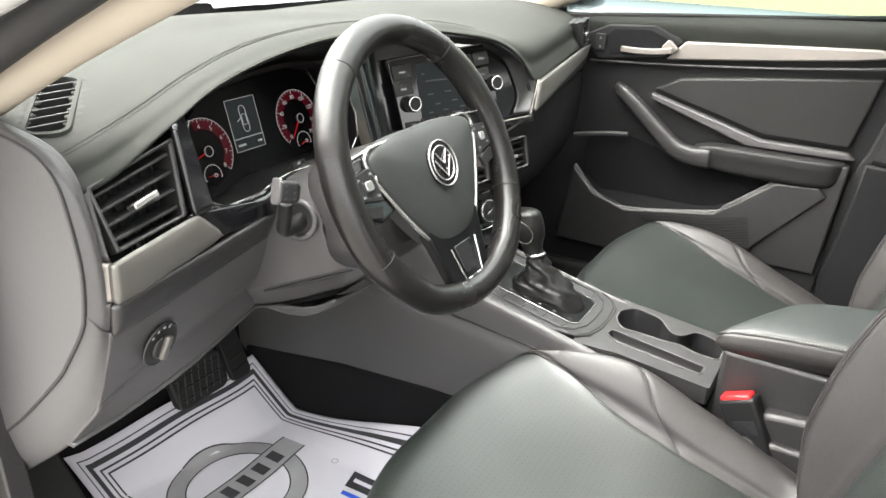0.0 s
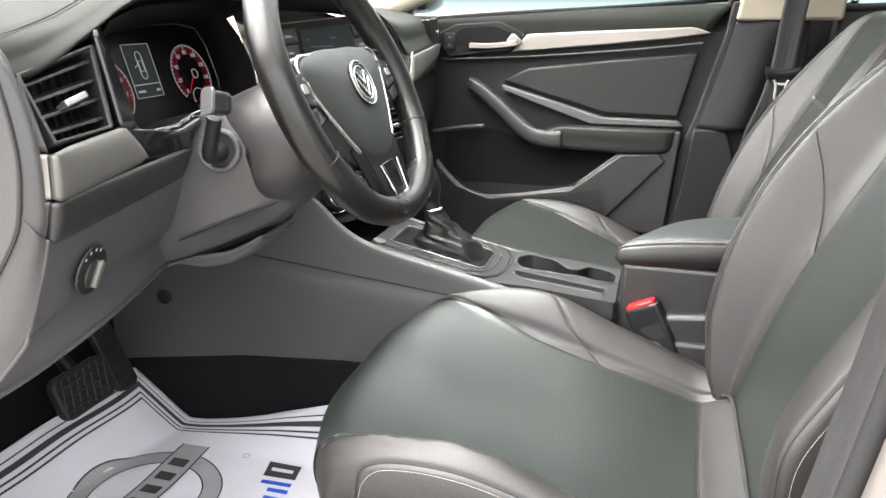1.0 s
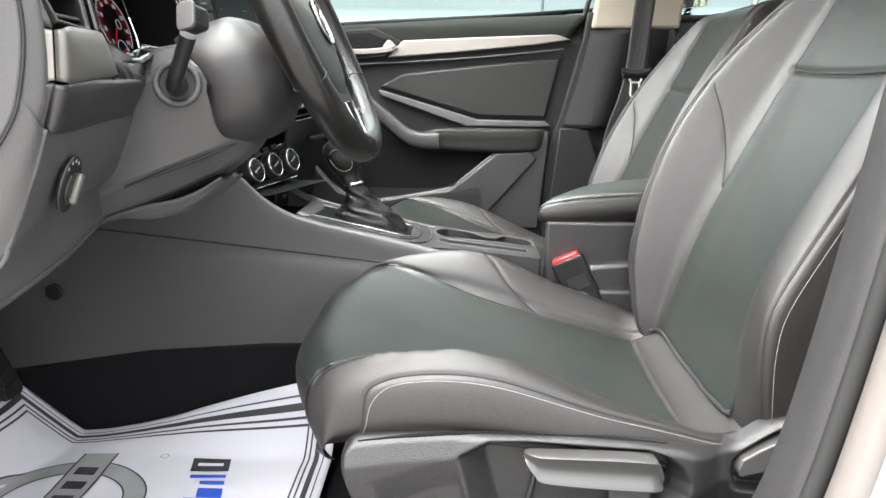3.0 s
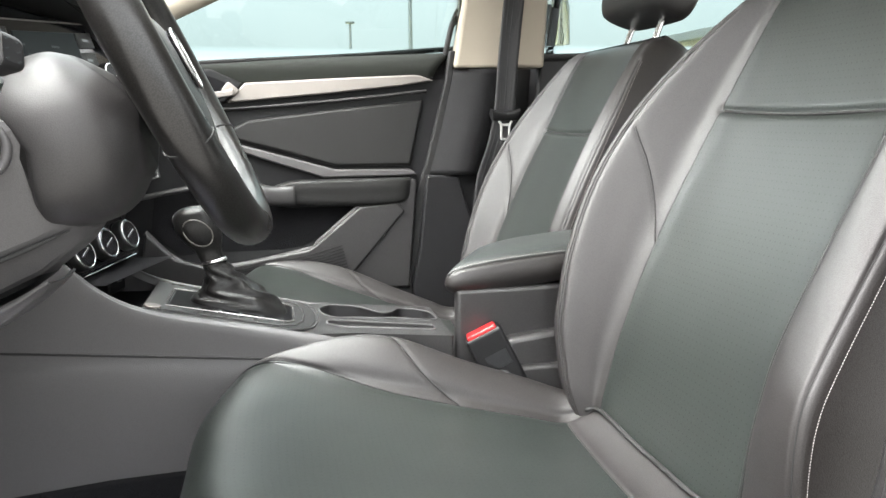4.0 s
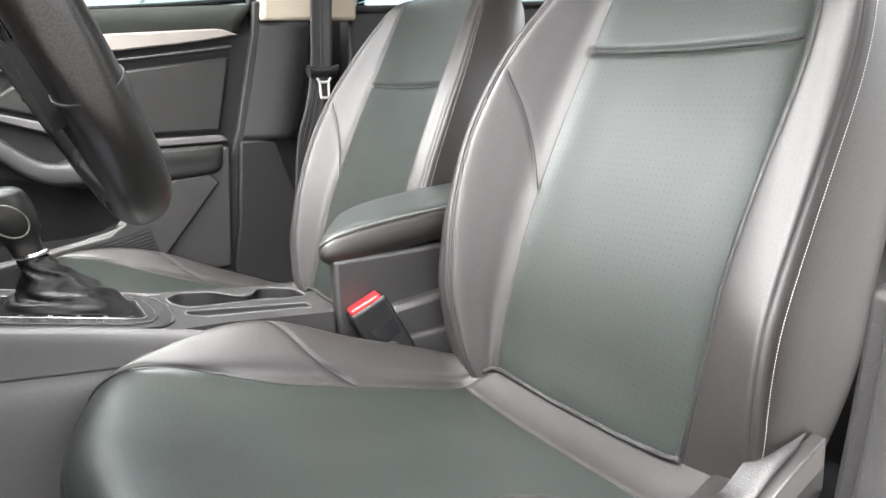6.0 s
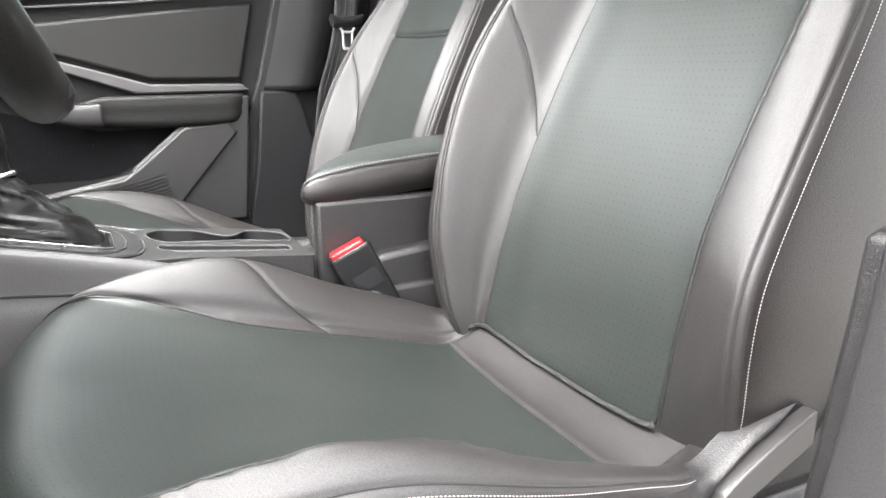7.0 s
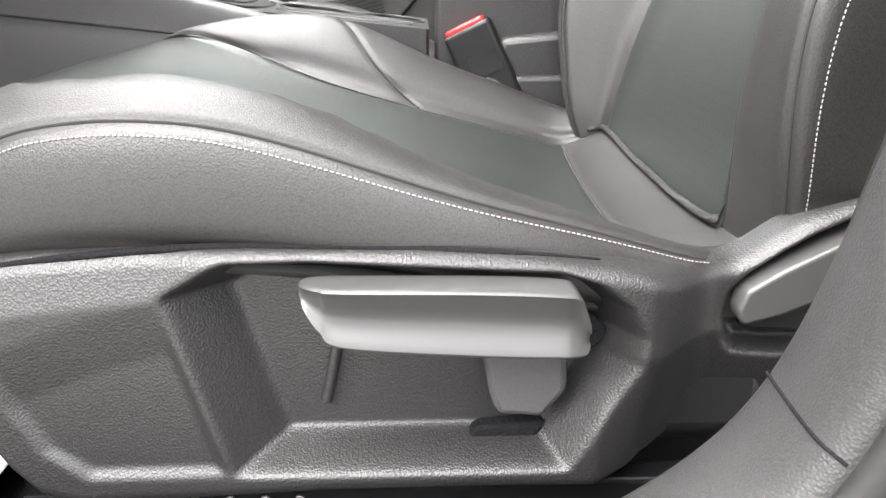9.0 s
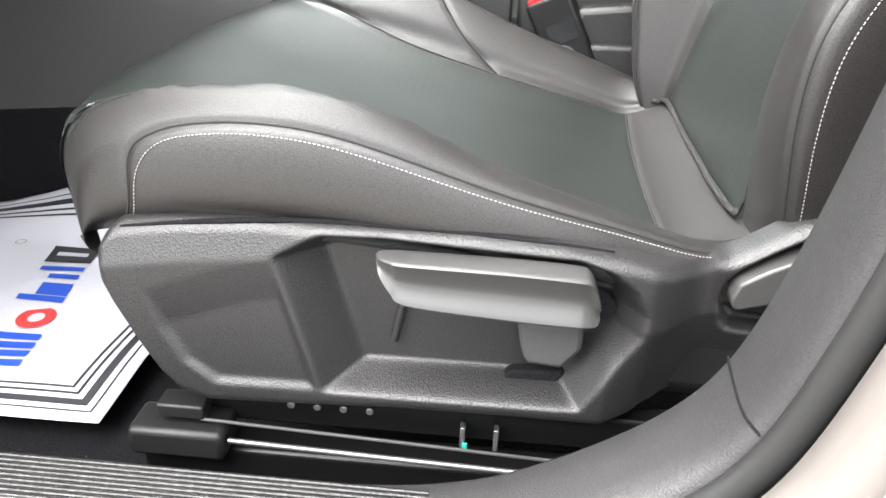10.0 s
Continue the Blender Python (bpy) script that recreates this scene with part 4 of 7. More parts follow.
def rounded(w, h, r, n=5):
    """The outline of a rounded rectangle."""
    out = []
    for cx, cy, a in ((w / 2 - r, h / 2 - r, 0), (-w / 2 + r, h / 2 - r, 90), (-w / 2 + r, -h / 2 + r, 180), (w / 2 - r, -h / 2 + r, 270)):
        for k in range(n):
            q = radians(a + 90 * k / (n - 1))
            out.append((cx + r * math.cos(q), cy + r * math.sin(q)))
    return out


def line_bar(name, pts, m, w, mat, parent, lift=0.0, closed=False, up=None):
    """A thin raised line in a pose's xy plane."""
    p = [m @ Vector((a, b, lift)) for a, b in pts]
    z = m.to_3x3() @ Vector((0, 0, 1))
    q = []
    n = len(p)
    for i in range(n if closed else n - 1):
        a, b = p[i], p[(i + 1) % n]
        q += [a.lerp(b, k / 6) for k in range(6)]
    if not closed:
        q.append(p[-1])
    return tube(name, [tuple(x) for x in q], w, mat, parent, sides=6, closed=closed, up=tuple(z))


def air_vent(label, ul, ur, lr, ll, slats, group):
    """A louvred outlet: frame, dark duct, slats and a centre tab."""
    a, b, c, d = (np.array(q, float) for q in (ul, ur, lr, ll))
    mid = (a + b + c + d) / 4
    v = thing("air_vent", mid, label, "air vent", group)
    nrm = np.cross(b - a, d - a)
    nrm /= np.linalg.norm(nrm)
    if nrm[1] > 0:
        nrm = -nrm
    k = 0.9
    inner = [mid + (q - mid) * np.array((k, k, k)) for q in (a, b, c, d)]
    outer = [a, b, c, d]
    verts = [q + nrm * 0.003 for q in outer] + [q + nrm * 0.001 for q in inner] + [q - nrm * 0.035 for q in inner] + [q - nrm * 0.01 for q in outer]
    f = []
    for i in range(4):
        j = (i + 1) % 4
        f += [[i, j, 4 + j, 4 + i], [4 + i, 4 + j, 8 + j, 8 + i], [i, 12 + i, 12 + j, j]]
    link_mesh("frame", verts, f, PLASTIC, v, bevel=0.0025)
    link_mesh("duct", [q - nrm * 0.034 for q in inner], [[0, 1, 2, 3]], PLASTIC_BLACK, v)
    ia, ib, ic, id_ = inner
    for s in range(slats):
        w = (s + 0.5) / slats
        l, r = ia * (1 - w) + id_ * w, ib * (1 - w) + ic * w
        up = (ia - id_) / np.linalg.norm(ia - id_)
        q = [p + nrm * o + up * h for p in (l, r) for o, h in ((-0.004, -0.002), (-0.004, 0.0014), (-0.024, 0.0075), (-0.024, 0.004))]
        link_mesh("slat", q, [[0, 1, 2, 3], [4, 5, 6, 7], [0, 1, 5, 4], [1, 2, 6, 5], [2, 3, 7, 6], [3, 0, 4, 7]], PLASTIC_BLACK, v, bevel=0.0008)
    for s in range(7):
        u = (s + 0.5) / 7
        t, o = ia * (1 - u) + ib * u, id_ * (1 - u) + ic * u
        q = [p - nrm * dd + (ib - ia) / np.linalg.norm(ib - ia) * h for p in (t, o) for dd, h in ((0.027, -0.001), (0.027, 0.001), (0.033, 0.001), (0.033, -0.001))]
        link_mesh("fin", q, [[0, 1, 2, 3], [4, 5, 6, 7], [0, 1, 5, 4], [1, 2, 6, 5], [2, 3, 7, 6], [3, 0, 4, 7]], PLASTIC_BLACK, v)
    w = 0.55
    cc = (ia + ib) / 2 * (1 - w) + (ic + id_) / 2 * w
    m = basis(cc + nrm * 0.0, tuple(ib - ia), tuple(ia - id_))
    block("tab", (0.034, 0.007, 0.014), m, SATIN_BRIGHT, v, "silver airflow tab", bevel=0.0015)
    return v


CLUSTER = basis((-0.495, 0.671, 0.917), (1, 0, 0), (0, 0.3, 0.954))
DIALS = CLUSTER @ pose(0, 0, -0.085)
STACK = basis((-0.088, 0.728, 1.024), (0.912, -0.409, 0), (0.05, 0.2, 0.978))
WHEEL = basis((-0.335, 0.492, 0.958), (1, 0, 0), (0, 0.4226, 0.9063))


def build_dashboard():
    d = thing("dashboard", (0, 0.9, 0.9), "dark grey soft-touch dashboard with satin trim strips", "dashboard")
    rows = [  # x, edge y, edge z, shoulder y, shoulder z, crown z
        (-0.715, 0.652, 0.992, 0.70, 1.022, 1.05), (-0.66, 0.655, 1.0, 0.70, 1.03, 1.052), (-0.575, 0.668, 1.03, 0.715, 1.045, 1.06), (-0.5, 0.668, 1.062, 0.715, 1.07, 1.07), (-0.4, 0.664, 1.084, 0.72, 1.09, 1.083),
        (-0.28, 0.66, 1.093, 0.72, 1.098, 1.088), (-0.15, 0.652, 1.088, 0.715, 1.095, 1.085), (0.0, 0.636, 1.066, 0.70, 1.082, 1.078), (0.09, 0.618, 1.045, 0.685, 1.066, 1.07), (0.15, 0.604, 1.012, 0.665, 1.05, 1.066),
        (0.205, 0.597, 0.966, 0.645, 1.035, 1.062), (0.3, 0.612, 0.964, 0.655, 1.03, 1.06), (0.45, 0.64, 0.966, 0.68, 1.03, 1.06), (0.6, 0.668, 0.968, 0.71, 1.03, 1.058), (0.7, 0.685, 0.968, 0.73, 1.03, 1.055)]
    secs = [[(x, 1.3, 1.035), (x, 1.05, zt - 0.005), (x, 0.86, zt), (x, ym, zm), (x, ye + 0.012, ze + 0.35 * (zm - ze)), (x, ye, ze), (x, ye + 0.012, ze - 0.008)] for x, ye, ze, ym, zm, zt in rows]
    g = loft(secs, 200, 90)
    seam = pick(g, catmull([(0.0, 0.53), (0.1, 0.51), (0.22, 0.5), (0.35, 0.495), (0.5, 0.49), (0.6, 0.49)], 200))
    sgn = 1.0 if normals(g)[60, 20][2] > 0 else -1.0
    pad = sheet("top_pad", groove(g, [seam], 0.002, 0.004, sgn), DASH_SOFT, d, "soft grained dash top with a stitched seam", thick=0.004, smooth=70)
    for o in (-0.004, 0.004):
        tube("seam_thread", seam + np.array((0, o, 0.0002)), 0.0005, SEAM, d, sides=5)
    # hood underside and the gloss black wall behind the dials and screen
    sheet("hood_underside", loft([[(x, ye + 0.004, ze - 0.004), (x, ye + 0.04, ze - 0.012), (x, ye + 0.09, ze - 0.04), (x, ye + 0.15, ze - 0.06)] for x, ye, ze, *_ in rows[2:7]], 60, 12), PLASTIC_BLACK, d)
    back = []
    for x, top in ((-0.226, 1.074), (-0.2, 1.073), (-0.17, 1.072)):
        back.append([(x, 0.655 + 0.314 * (z - 0.87) + 0.008, z) for z in np.linspace(0.87, top, 4)])
    for x, top in ((-0.12, 1.068), (0.0, 1.05), (0.1, 1.02), (0.185, 0.965)):
        back.append([(x, 0.728 - 0.448 * (x + 0.088) + 0.204 * (z - 1.024) + 0.006, z) for z in np.linspace(0.895, top, 4)])
    sheet("gloss_fascia", loft(back, 60, 12), GLOSS_BLACK, d, "piano black wall round dials and screen")
    # frame that wraps the screen's far side
    fo = [(-0.15, 0.654, 1.086), (0.0, 0.638, 1.064), (0.05, 0.63, 1.056), (0.09, 0.62, 1.043), (0.15, 0.606, 1.010), (0.205, 0.599, 0.962), tuple(STACK @ Vector((0.283, -0.113, 0.012)))]
    fi = [tuple(STACK @ Vector((a, b, -0.005))) for a, b in ((-0.03, 0.036), (0.10, 0.026), (0.155, 0.021), (0.203, 0.013), (0.243, -0.016), (0.266, -0.076), (0.254, -0.113))]
    sheet("screen_surround", loft([[a, tuple((p + q) / 2 for p, q in zip(a, b)), b] for a, b in zip(fo, fi)], 50, 10), PLASTIC, d, "smooth dark frame running down beside the screen", thick=0.003)
    line_bar("bright_edge", [(0.306, -0.055), (0.281, -0.115)], STACK, 0.0016, SATIN, d, 0.014)
    line_bar("bright_edge", [(0.285, -0.118), (0.2, -0.121)], STACK, 0.0014, SATIN, d, 0.012)
    # driver's satin strip, its end, and the ledge below
    patch("trim_strip", (-0.703, 0.622, 0.930), (-0.575, 0.651, 0.931), (-0.538, 0.656, 0.897), (-0.705, 0.623, 0.891), SATIN_DARK, d, "satin taupe trim strip")
    patch("trim_end", (-0.715, 0.645, 0.934), (-0.7035, 0.623, 0.930), (-0.7055, 0.624, 0.891), (-0.715, 0.645, 0.89), SATIN, d, bulge=0.0)
    patch("ledge", (-0.708, 0.624, 0.888), (-0.43, 0.672, 0.889), (-0.43, 0.692, 0.852), (-0.704, 0.638, 0.853), PLASTIC, d, bulge=0.005)
    patch("ledge_end", (-0.715, 0.645, 0.888), (-0.708, 0.624, 0.888), (-0.704, 0.638, 0.853), (-0.714, 0.655, 0.853), PLASTIC, d, bulge=0.0)
    patch("fascia_infill", (-0.578, 0.658, 0.934), (-0.41, 0.675, 0.905), (-0.41, 0.675, 0.884), (-0.545, 0.66, 0.892), GLOSS_BLACK, d, bulge=0.0)
    patch("vent_cheek", (-0.575, 0.672, 1.03), (-0.548, 0.69, 1.035), (-0.54, 0.664, 0.925), (-0.576, 0.652, 0.93), GLOSS_BLACK, d, bulge=0.0)
    patch("vent_corner", (-0.716, 0.68, 1.005), (-0.69, 0.652, 0.996), (-0.7, 0.624, 0.932), (-0.716, 0.65, 0.936), PLASTIC, d, bulge=0.003)
    # lower knee panel
    secs = [[(x, y0, 0.853), (x, y0 + 0.012, 0.82), (x, y0 + 0.028, 0.785), (x, y0 + 0.04, 0.769 - f), (x, y0 + 0.043, 0.765 - f), (x, y0 + 0.05, 0.75 - f), (x, yb - 0.01, zb + 0.014), (x, yb - 0.002, zb + 0.003), (x, yb + 0.004, zb), (x, 0.88, zb - 0.005), (x, 1.05, zb - 0.01)] for x, y0, zb, f, yb in ((-0.706, 0.638, 0.668, 0.012, 0.752), (-0.64, 0.648, 0.682, 0.002, 0.738), (-0.54, 0.664, 0.703, -0.004, 0.73), (-0.405, 0.690, 0.716, -0.008, 0.752))]
    sheet("knee_panel", loft(secs, 60, 80), PLASTIC_LOW, d, "grey knee panel folded back below", thick=0.004)
    gap_in = [(-0.7222, 0.645, 0.879), (-0.7222, 0.657, 0.854), (-0.7222, 0.689, 0.811), (-0.7222, 0.717, 0.778), (-0.7222, 0.80, 0.70), (-0.7222, 0.93, 0.59)]
    knee_in = [(-0.704, 0.637, 0.853), (-0.704, 0.641, 0.836), (-0.704, 0.664, 0.776), (-0.704, 0.69, 0.735), (-0.704, 0.75, 0.668), (-0.704, 0.86, 0.58)]
    sheet("knee_side", loft([gap_in, [((a[0] + b[0]) / 2 - 0.002, (a[1] + b[1]) / 2 - 0.004, (a[2] + b[2]) / 2 - 0.004) for a, b in zip(gap_in, knee_in)], knee_in], 16, 40), PLASTIC_LOW, d, thick=0.003)
    # end cap seen through the open door
    edge = catmull([(0.80, 1.05), (0.738, 1.046), (0.682, 1.036), (0.654, 1.016), (0.643, 0.985), (0.637, 0.93), (0.645, 0.882), (0.657, 0.854), (0.689, 0.811), (0.717, 0.778), (0.80, 0.70), (0.87, 0.64), (0.93, 0.58)], 60)
    prism("end_cap", [tuple(q) for q in edge] + [(1.2, 0.5), (1.28, 0.52), (1.28, 1.03)], "x", -0.7235, -0.70, PLASTIC_LOW, d, "grey plastic end cap", bevel=0.002, segments=2)
    tube("cover_gap", [(-0.7222, q[0] - 0.0016, q[1]) for q in edge], 0.0014, SEAM, d, sides=6, up=(1, 0, 0))
    sheet("corner_strip", loft([[(-0.7215, 0.745, 1.047), (-0.7215, 0.68, 1.036), (-0.7215, 0.652, 1.015), (-0.7215, 0.641, 0.985), (-0.7215, 0.635, 0.93), (-0.7215, 0.643, 0.882), (-0.7215, 0.656, 0.853)], [(-0.7175, 0.74, 1.05), (-0.7155, 0.675, 1.036), (-0.714, 0.645, 1.011), (-0.712, 0.632, 0.978), (-0.712, 0.626, 0.93), (-0.713, 0.631, 0.882), (-0.7135, 0.642, 0.853)], [(-0.712, 0.74, 1.05), (-0.709, 0.675, 1.036), (-0.703, 0.648, 1.005), (-0.703, 0.638, 0.975), (-0.703, 0.63, 0.932), (-0.704, 0.629, 0.882), (-0.703, 0.639, 0.851)]], 14, 40), PLASTIC_LOW, d, thick=0.002)
    prism("lower_cap", [(0.93, 0.585), (1.0, 0.45), (1.05, 0.40), (1.25, 0.40), (1.25, 0.51)], "x", -0.75, -0.70, PLASTIC_LOW, d, bevel=0.008)
    # passenger side: satin strip, ledge and glove box
    patch("trim_strip", (0.205, 0.595, 0.962), (0.712, 0.686, 0.966), (0.712, 0.692, 0.94), (0.178, 0.587, 0.915), SATIN_DARK, d, bulge=0.003)
    patch("ledge", (0.172, 0.589, 0.913), (0.712, 0.692, 0.938), (0.712, 0.70, 0.91), (0.12, 0.62, 0.88), PLASTIC_BLACK, d, bulge=0.004)
    gb = loft([[(x, 0.63 + s, 0.895), (x, 0.63 + s, 0.8), (x, 0.66 + s, 0.7), (x, 0.72 + s, 0.62), (x, 0.9, 0.56), (x, 1.1, 0.55)] for x, s in ((0.12, 0.0), (0.3, 0.03), (0.5, 0.05), (0.715, 0.07))], 30, 40)
    sheet("glove_box", gb, PLASTIC_BLACK, d, "dark glove box lid", thick=0.004)
    # defroster outlet on the pad
    dv = thing("demister_vent", (-0.62, 0.78, 1.06), "small dark slatted demister outlet on the dash top", "air vent")
    near = np.argmin(((g[..., :2] - np.array((-0.628, 0.788))) ** 2).sum(2))
    spot, up = g.reshape(-1, 3)[near], normals(g).reshape(-1, 3)[near] * sgn
    along = np.array((0.66, 0.75, 0.0)) - up * float(np.dot(up, (0.66, 0.75, 0.0)))
    m = basis(tuple(spot), tuple(along), tuple(np.cross(up, along)))
    inv = m.inverted()
    cut = bmesh.new()
    cut.from_mesh(pad.data)
    gone = []
    for fc in cut.faces:
        q = inv @ fc.calc_center_median()
        if abs(q.x) < 0.077 and abs(q.y) < 0.0175:
            gone.append(fc)
    bmesh.ops.delete(cut, geom=gone, context="FACES")
    cut.to_mesh(pad.data)
    cut.free()
    lip = [rounded(a, b, r) for a, b, r in ((0.168, 0.050, 0.02), (0.164, 0.046, 0.018), (0.152, 0.037, 0.013), (0.15, 0.035, 0.012))]
    sheet("frame", [[tuple(m @ Vector((a, b, h))) for a, b in lp] for lp, h in zip(lip, (-0.003, 0.0012, 0.0012, -0.014))], DASH_SOFT, dv, closed_v=True)
    plate("well", rounded(0.152, 0.034, 0.013), m, -0.03, -0.02, CARPET_AND_SHADE, dv, bevel=0.0)
    for i in range(6):
        block("slat", (0.0026, 0.040, 0.008), m @ pose(-0.056 + i * 0.0225, 0, -0.0035, 0, 0, 24), PLASTIC_BLACK, dv, bevel=0.0008)
    air_vent("black louvred air vent with a silver tab", (-0.692, 0.655, 0.997), (-0.574, 0.671, 1.017), (-0.582, 0.652, 0.935), (-0.69, 0.626, 0.936), 4, "dash vents")
    air_vent("black louvred air vent at the far end of the dash", (0.6, 0.664, 1.028), (0.692, 0.684, 1.03), (0.7, 0.682, 0.972), (0.622, 0.666, 0.968), 5, "dash vents")
    mir = thing("door_mirror", (0.93, 0.78, 1.08), "black door mirror outside the far window", "mirror")
    hous = []
    for s, w in ((0.0, 0.3), (0.02, 0.8), (0.09, 1.0), (0.17, 0.85), (0.2, 0.3)):
        hous.append([(0.84 + s, 0.80 + w * 0.05 * math.cos(k), 1.10 + w * 0.07 * math.sin(k)) for k in np.linspace(0, 2 * math.pi, 14)])
    sheet("housing", loft(hous, 20, 30), GLOSS_BLACK, mir, caps=True)
    block("stalk", (0.12, 0.04, 0.03), pose(0.82, 0.79, 1.04), GLOSS_BLACK, mir, bevel=0.008)


def arc(cx, cy, r, a0, a1, n):
    return [(cx + r * math.cos(radians(a0 + (a1 - a0) * k / (n - 1))), cy + r * math.sin(radians(a0 + (a1 - a0) * k / (n - 1)))) for k in range(n)]


def dial(name, parent, cx, cy, r, marks, needle, a0=225, a1=-45, red_from=0.0):
    """A round instrument: face, glowing band, ticks, figures and needle."""
    f = disc(name, DIALS @ pose(cx, cy, 0.0), r, 0.002, DIAL_FACE, parent, bevel=0.0005, sides=48)
    m = DIALS @ pose(cx, cy, 0.0024)
    k0 = a0 + (a1 - a0) * red_from
    o, i = arc(0, 0, r * 0.98, k0, a1, 40), arc(0, 0, r * 0.66, k0, a1, 40)
    link_mesh("glow_band", [m @ Vector((*p, 0)) for p in o + i], [[q, q + 1, 41 + q, 40 + q] for q in range(39)], DIAL_RED, f)
    line_bar("scale_line", arc(0, 0, r * 0.985, a0, a1, 40), m, 0.0005, DIAL_WHITE, f, 0.0005)
    n = (len(marks) - 1) * 4
    for q in range(n + 1):
        a = radians(a0 + (a1 - a0) * q / n)
        l = 0.86 if q % 4 == 0 else 0.92
        line_bar("tick", [(r * l * math.cos(a), r * l * math.sin(a)), (r * 0.97 * math.cos(a), r * 0.97 * math.sin(a))], m, 0.0005, DIAL_WHITE, f, 0.0008)
    for q, w in enumerate(marks):
        a = radians(a0 + (a1 - a0) * q / (len(marks) - 1))
        if w:
            text("figure", w, m @ pose(r * 0.74 * math.cos(a), r * 0.74 * math.sin(a), 0.0008), 0.0085, DIAL_WHITE, f)
    a = radians(needle)
    plate("needle", [(-0.0012 * math.sin(a), 0.0012 * math.cos(a)), (0.0012 * math.sin(a), -0.0012 * math.cos(a)), (r * 0.8 * math.cos(a) + 0.0004 * math.sin(a), r * 0.8 * math.sin(a)), (r * 0.8 * math.cos(a) - 0.0004 * math.sin(a), r * 0.8 * math.sin(a))], m, 0.003, 0.0045, NEEDLE_RED, f, "red needle", bevel=0.0)
    disc("hub", m @ pose(0, 0, 0.002), r * 0.15, 0.004, DIAL_FACE, f, bevel=0.001)
    ring("hub_ring", m @ pose(0, 0, 0.006), r * 0.15, 0.0006, DIAL_WHITE, f)
    return f


def build_cluster():
    c = thing("instrument_cluster", (-0.38, 0.69, 0.97), "black instrument cluster with red-lit round dials", "instrument panel")
    # bright-edged opening and the deep black binnacle behind it
    low = [(-0.027, 0.108), (-0.036, 0.09), (-0.043, 0.055), (-0.044, 0.033), (-0.033, 0.014), (-0.013, 0.001), (0.045, 0.0015), (0.075, 0.009), (0.107, 0.0125), (0.16, 0.0105), (0.235, 0.012), (0.258, 0.03), (0.266, 0.06), (0.257, 0.103)]
    top = [(0.235, 0.135), (0.19, 0.147), (0.13, 0.149), (0.06, 0.144), (0.0, 0.128)]
    deep = [(-0.012, 0.11), (-0.016, 0.09), (-0.018, 0.055), (-0.016, 0.03), (-0.008, 0.012), (0.006, 0.002), (0.06, 0.004), (0.085, 0.012), (0.12, 0.018), (0.17, 0.018), (0.26, 0.018), (0.29, 0.03), (0.3, 0.06), (0.298, 0.11), (0.285, 0.138), (0.24, 0.146), (0.17, 0.144), (0.1, 0.136), (0.04, 0.120)]
    edge = low + top
    sheet("binnacle", [[tuple(CLUSTER @ Vector(((1 - k) * p[0] + k * q[0], (1 - k) * p[1] + k * q[1], -0.001 - 0.083 * k))) for k in (0, 0.03, 0.5, 1)] for p, q in zip(edge, deep)], PLASTIC_BLACK, c, "deep black walls round the dials", closed_u=True, smooth=50)
    plate("housing", deep, DIALS, -0.006, 0.0, DIAL_FACE, c)
    line_bar("bright_rim", low, CLUSTER, 0.0013, SATIN_BRIGHT, c, 0.001)
    rim = [(-0.050, 0.06), (-0.051, 0.03), (-0.041, 0.006), (-0.018, -0.012), (0.045, -0.012), (0.08, -0.004), (0.16, -0.002)]
    inn = [(-0.044, 0.06), (-0.045, 0.033), (-0.034, 0.013), (-0.013, 0.0), (0.045, 0.0), (0.075, 0.0075), (0.16, 0.009)]
    sheet("lower_lip", [[tuple(CLUSTER @ Vector((*p, 0.010))), tuple(CLUSTER @ Vector((*q, 0.001)))] for p, q in zip(rim, inn)], GLOSS_BLACK, c, thick=0.002)
    dial("tachometer", c, 0.0525, 0.0637, 0.0445, ["", "1", "2", "3", "4", "5", "6", "7", "8"], 196, 225, -45, 0.45)
    dial("speedometer", c, 0.2335, 0.0714, 0.0435, ["0", "20", "40", "60", "80", "100", "120", "140", "160"], 228)
    dial("fuel_gauge", c, 0.052, 0.032, 0.0145, ["", "", ""], 180, 200, -20, 0.9)
    dial("temperature_gauge", c, 0.234, 0.0375, 0.0145, ["", "", ""], 200, 200, -20, 0.9)
    m = DIALS @ pose(0.132, 0.086, 0.0)
    s = plate("display", [(-0.028, -0.036), (0.026, -0.036), (0.029, 0.034), (-0.025, 0.034)], m, 0, 0.0014, LCD, c, "small grey trip display")
    line_bar("display_edge", [(-0.028, -0.036), (0.026, -0.036), (0.029, 0.034), (-0.025, 0.034)], m, 0.0005, DIAL_WHITE, s, 0.0016, closed=True)
    line_bar("car_outline", [(x * 0.8, y) for x, y in rounded(0.014, 0.036, 0.006)], m @ pose(0.001, 0.006, 0), 0.0006, LCD_TEXT, s, 0.002, closed=True)
    line_bar("roof_outline", rounded(0.008, 0.014, 0.002), m @ pose(0.001, 0.005, 0), 0.0005, LCD_TEXT, s, 0.002, closed=True)
    line_bar("door_mark", [(-0.005, 0.008), (-0.012, 0.004)], m, 0.0008, LCD_TEXT, s, 0.002)
    line_bar("rule", [(-0.026, -0.019), (0.026, -0.019)], m, 0.0007, LCD_TEXT, s, 0.002)
    for x, w in ((-0.016, 0.014), (0.018, 0.008)):
        block("reading_bar", (w, 0.003, 0.0005), m @ pose(x, -0.028, 0.002), LCD_TEXT, s, bevel=0)
    block("trip_button", (0.026, 0.011, 0.004), CLUSTER @ pose(0.142, 0.0165, -0.018), PLASTIC_BLACK, c, bevel=0.001)
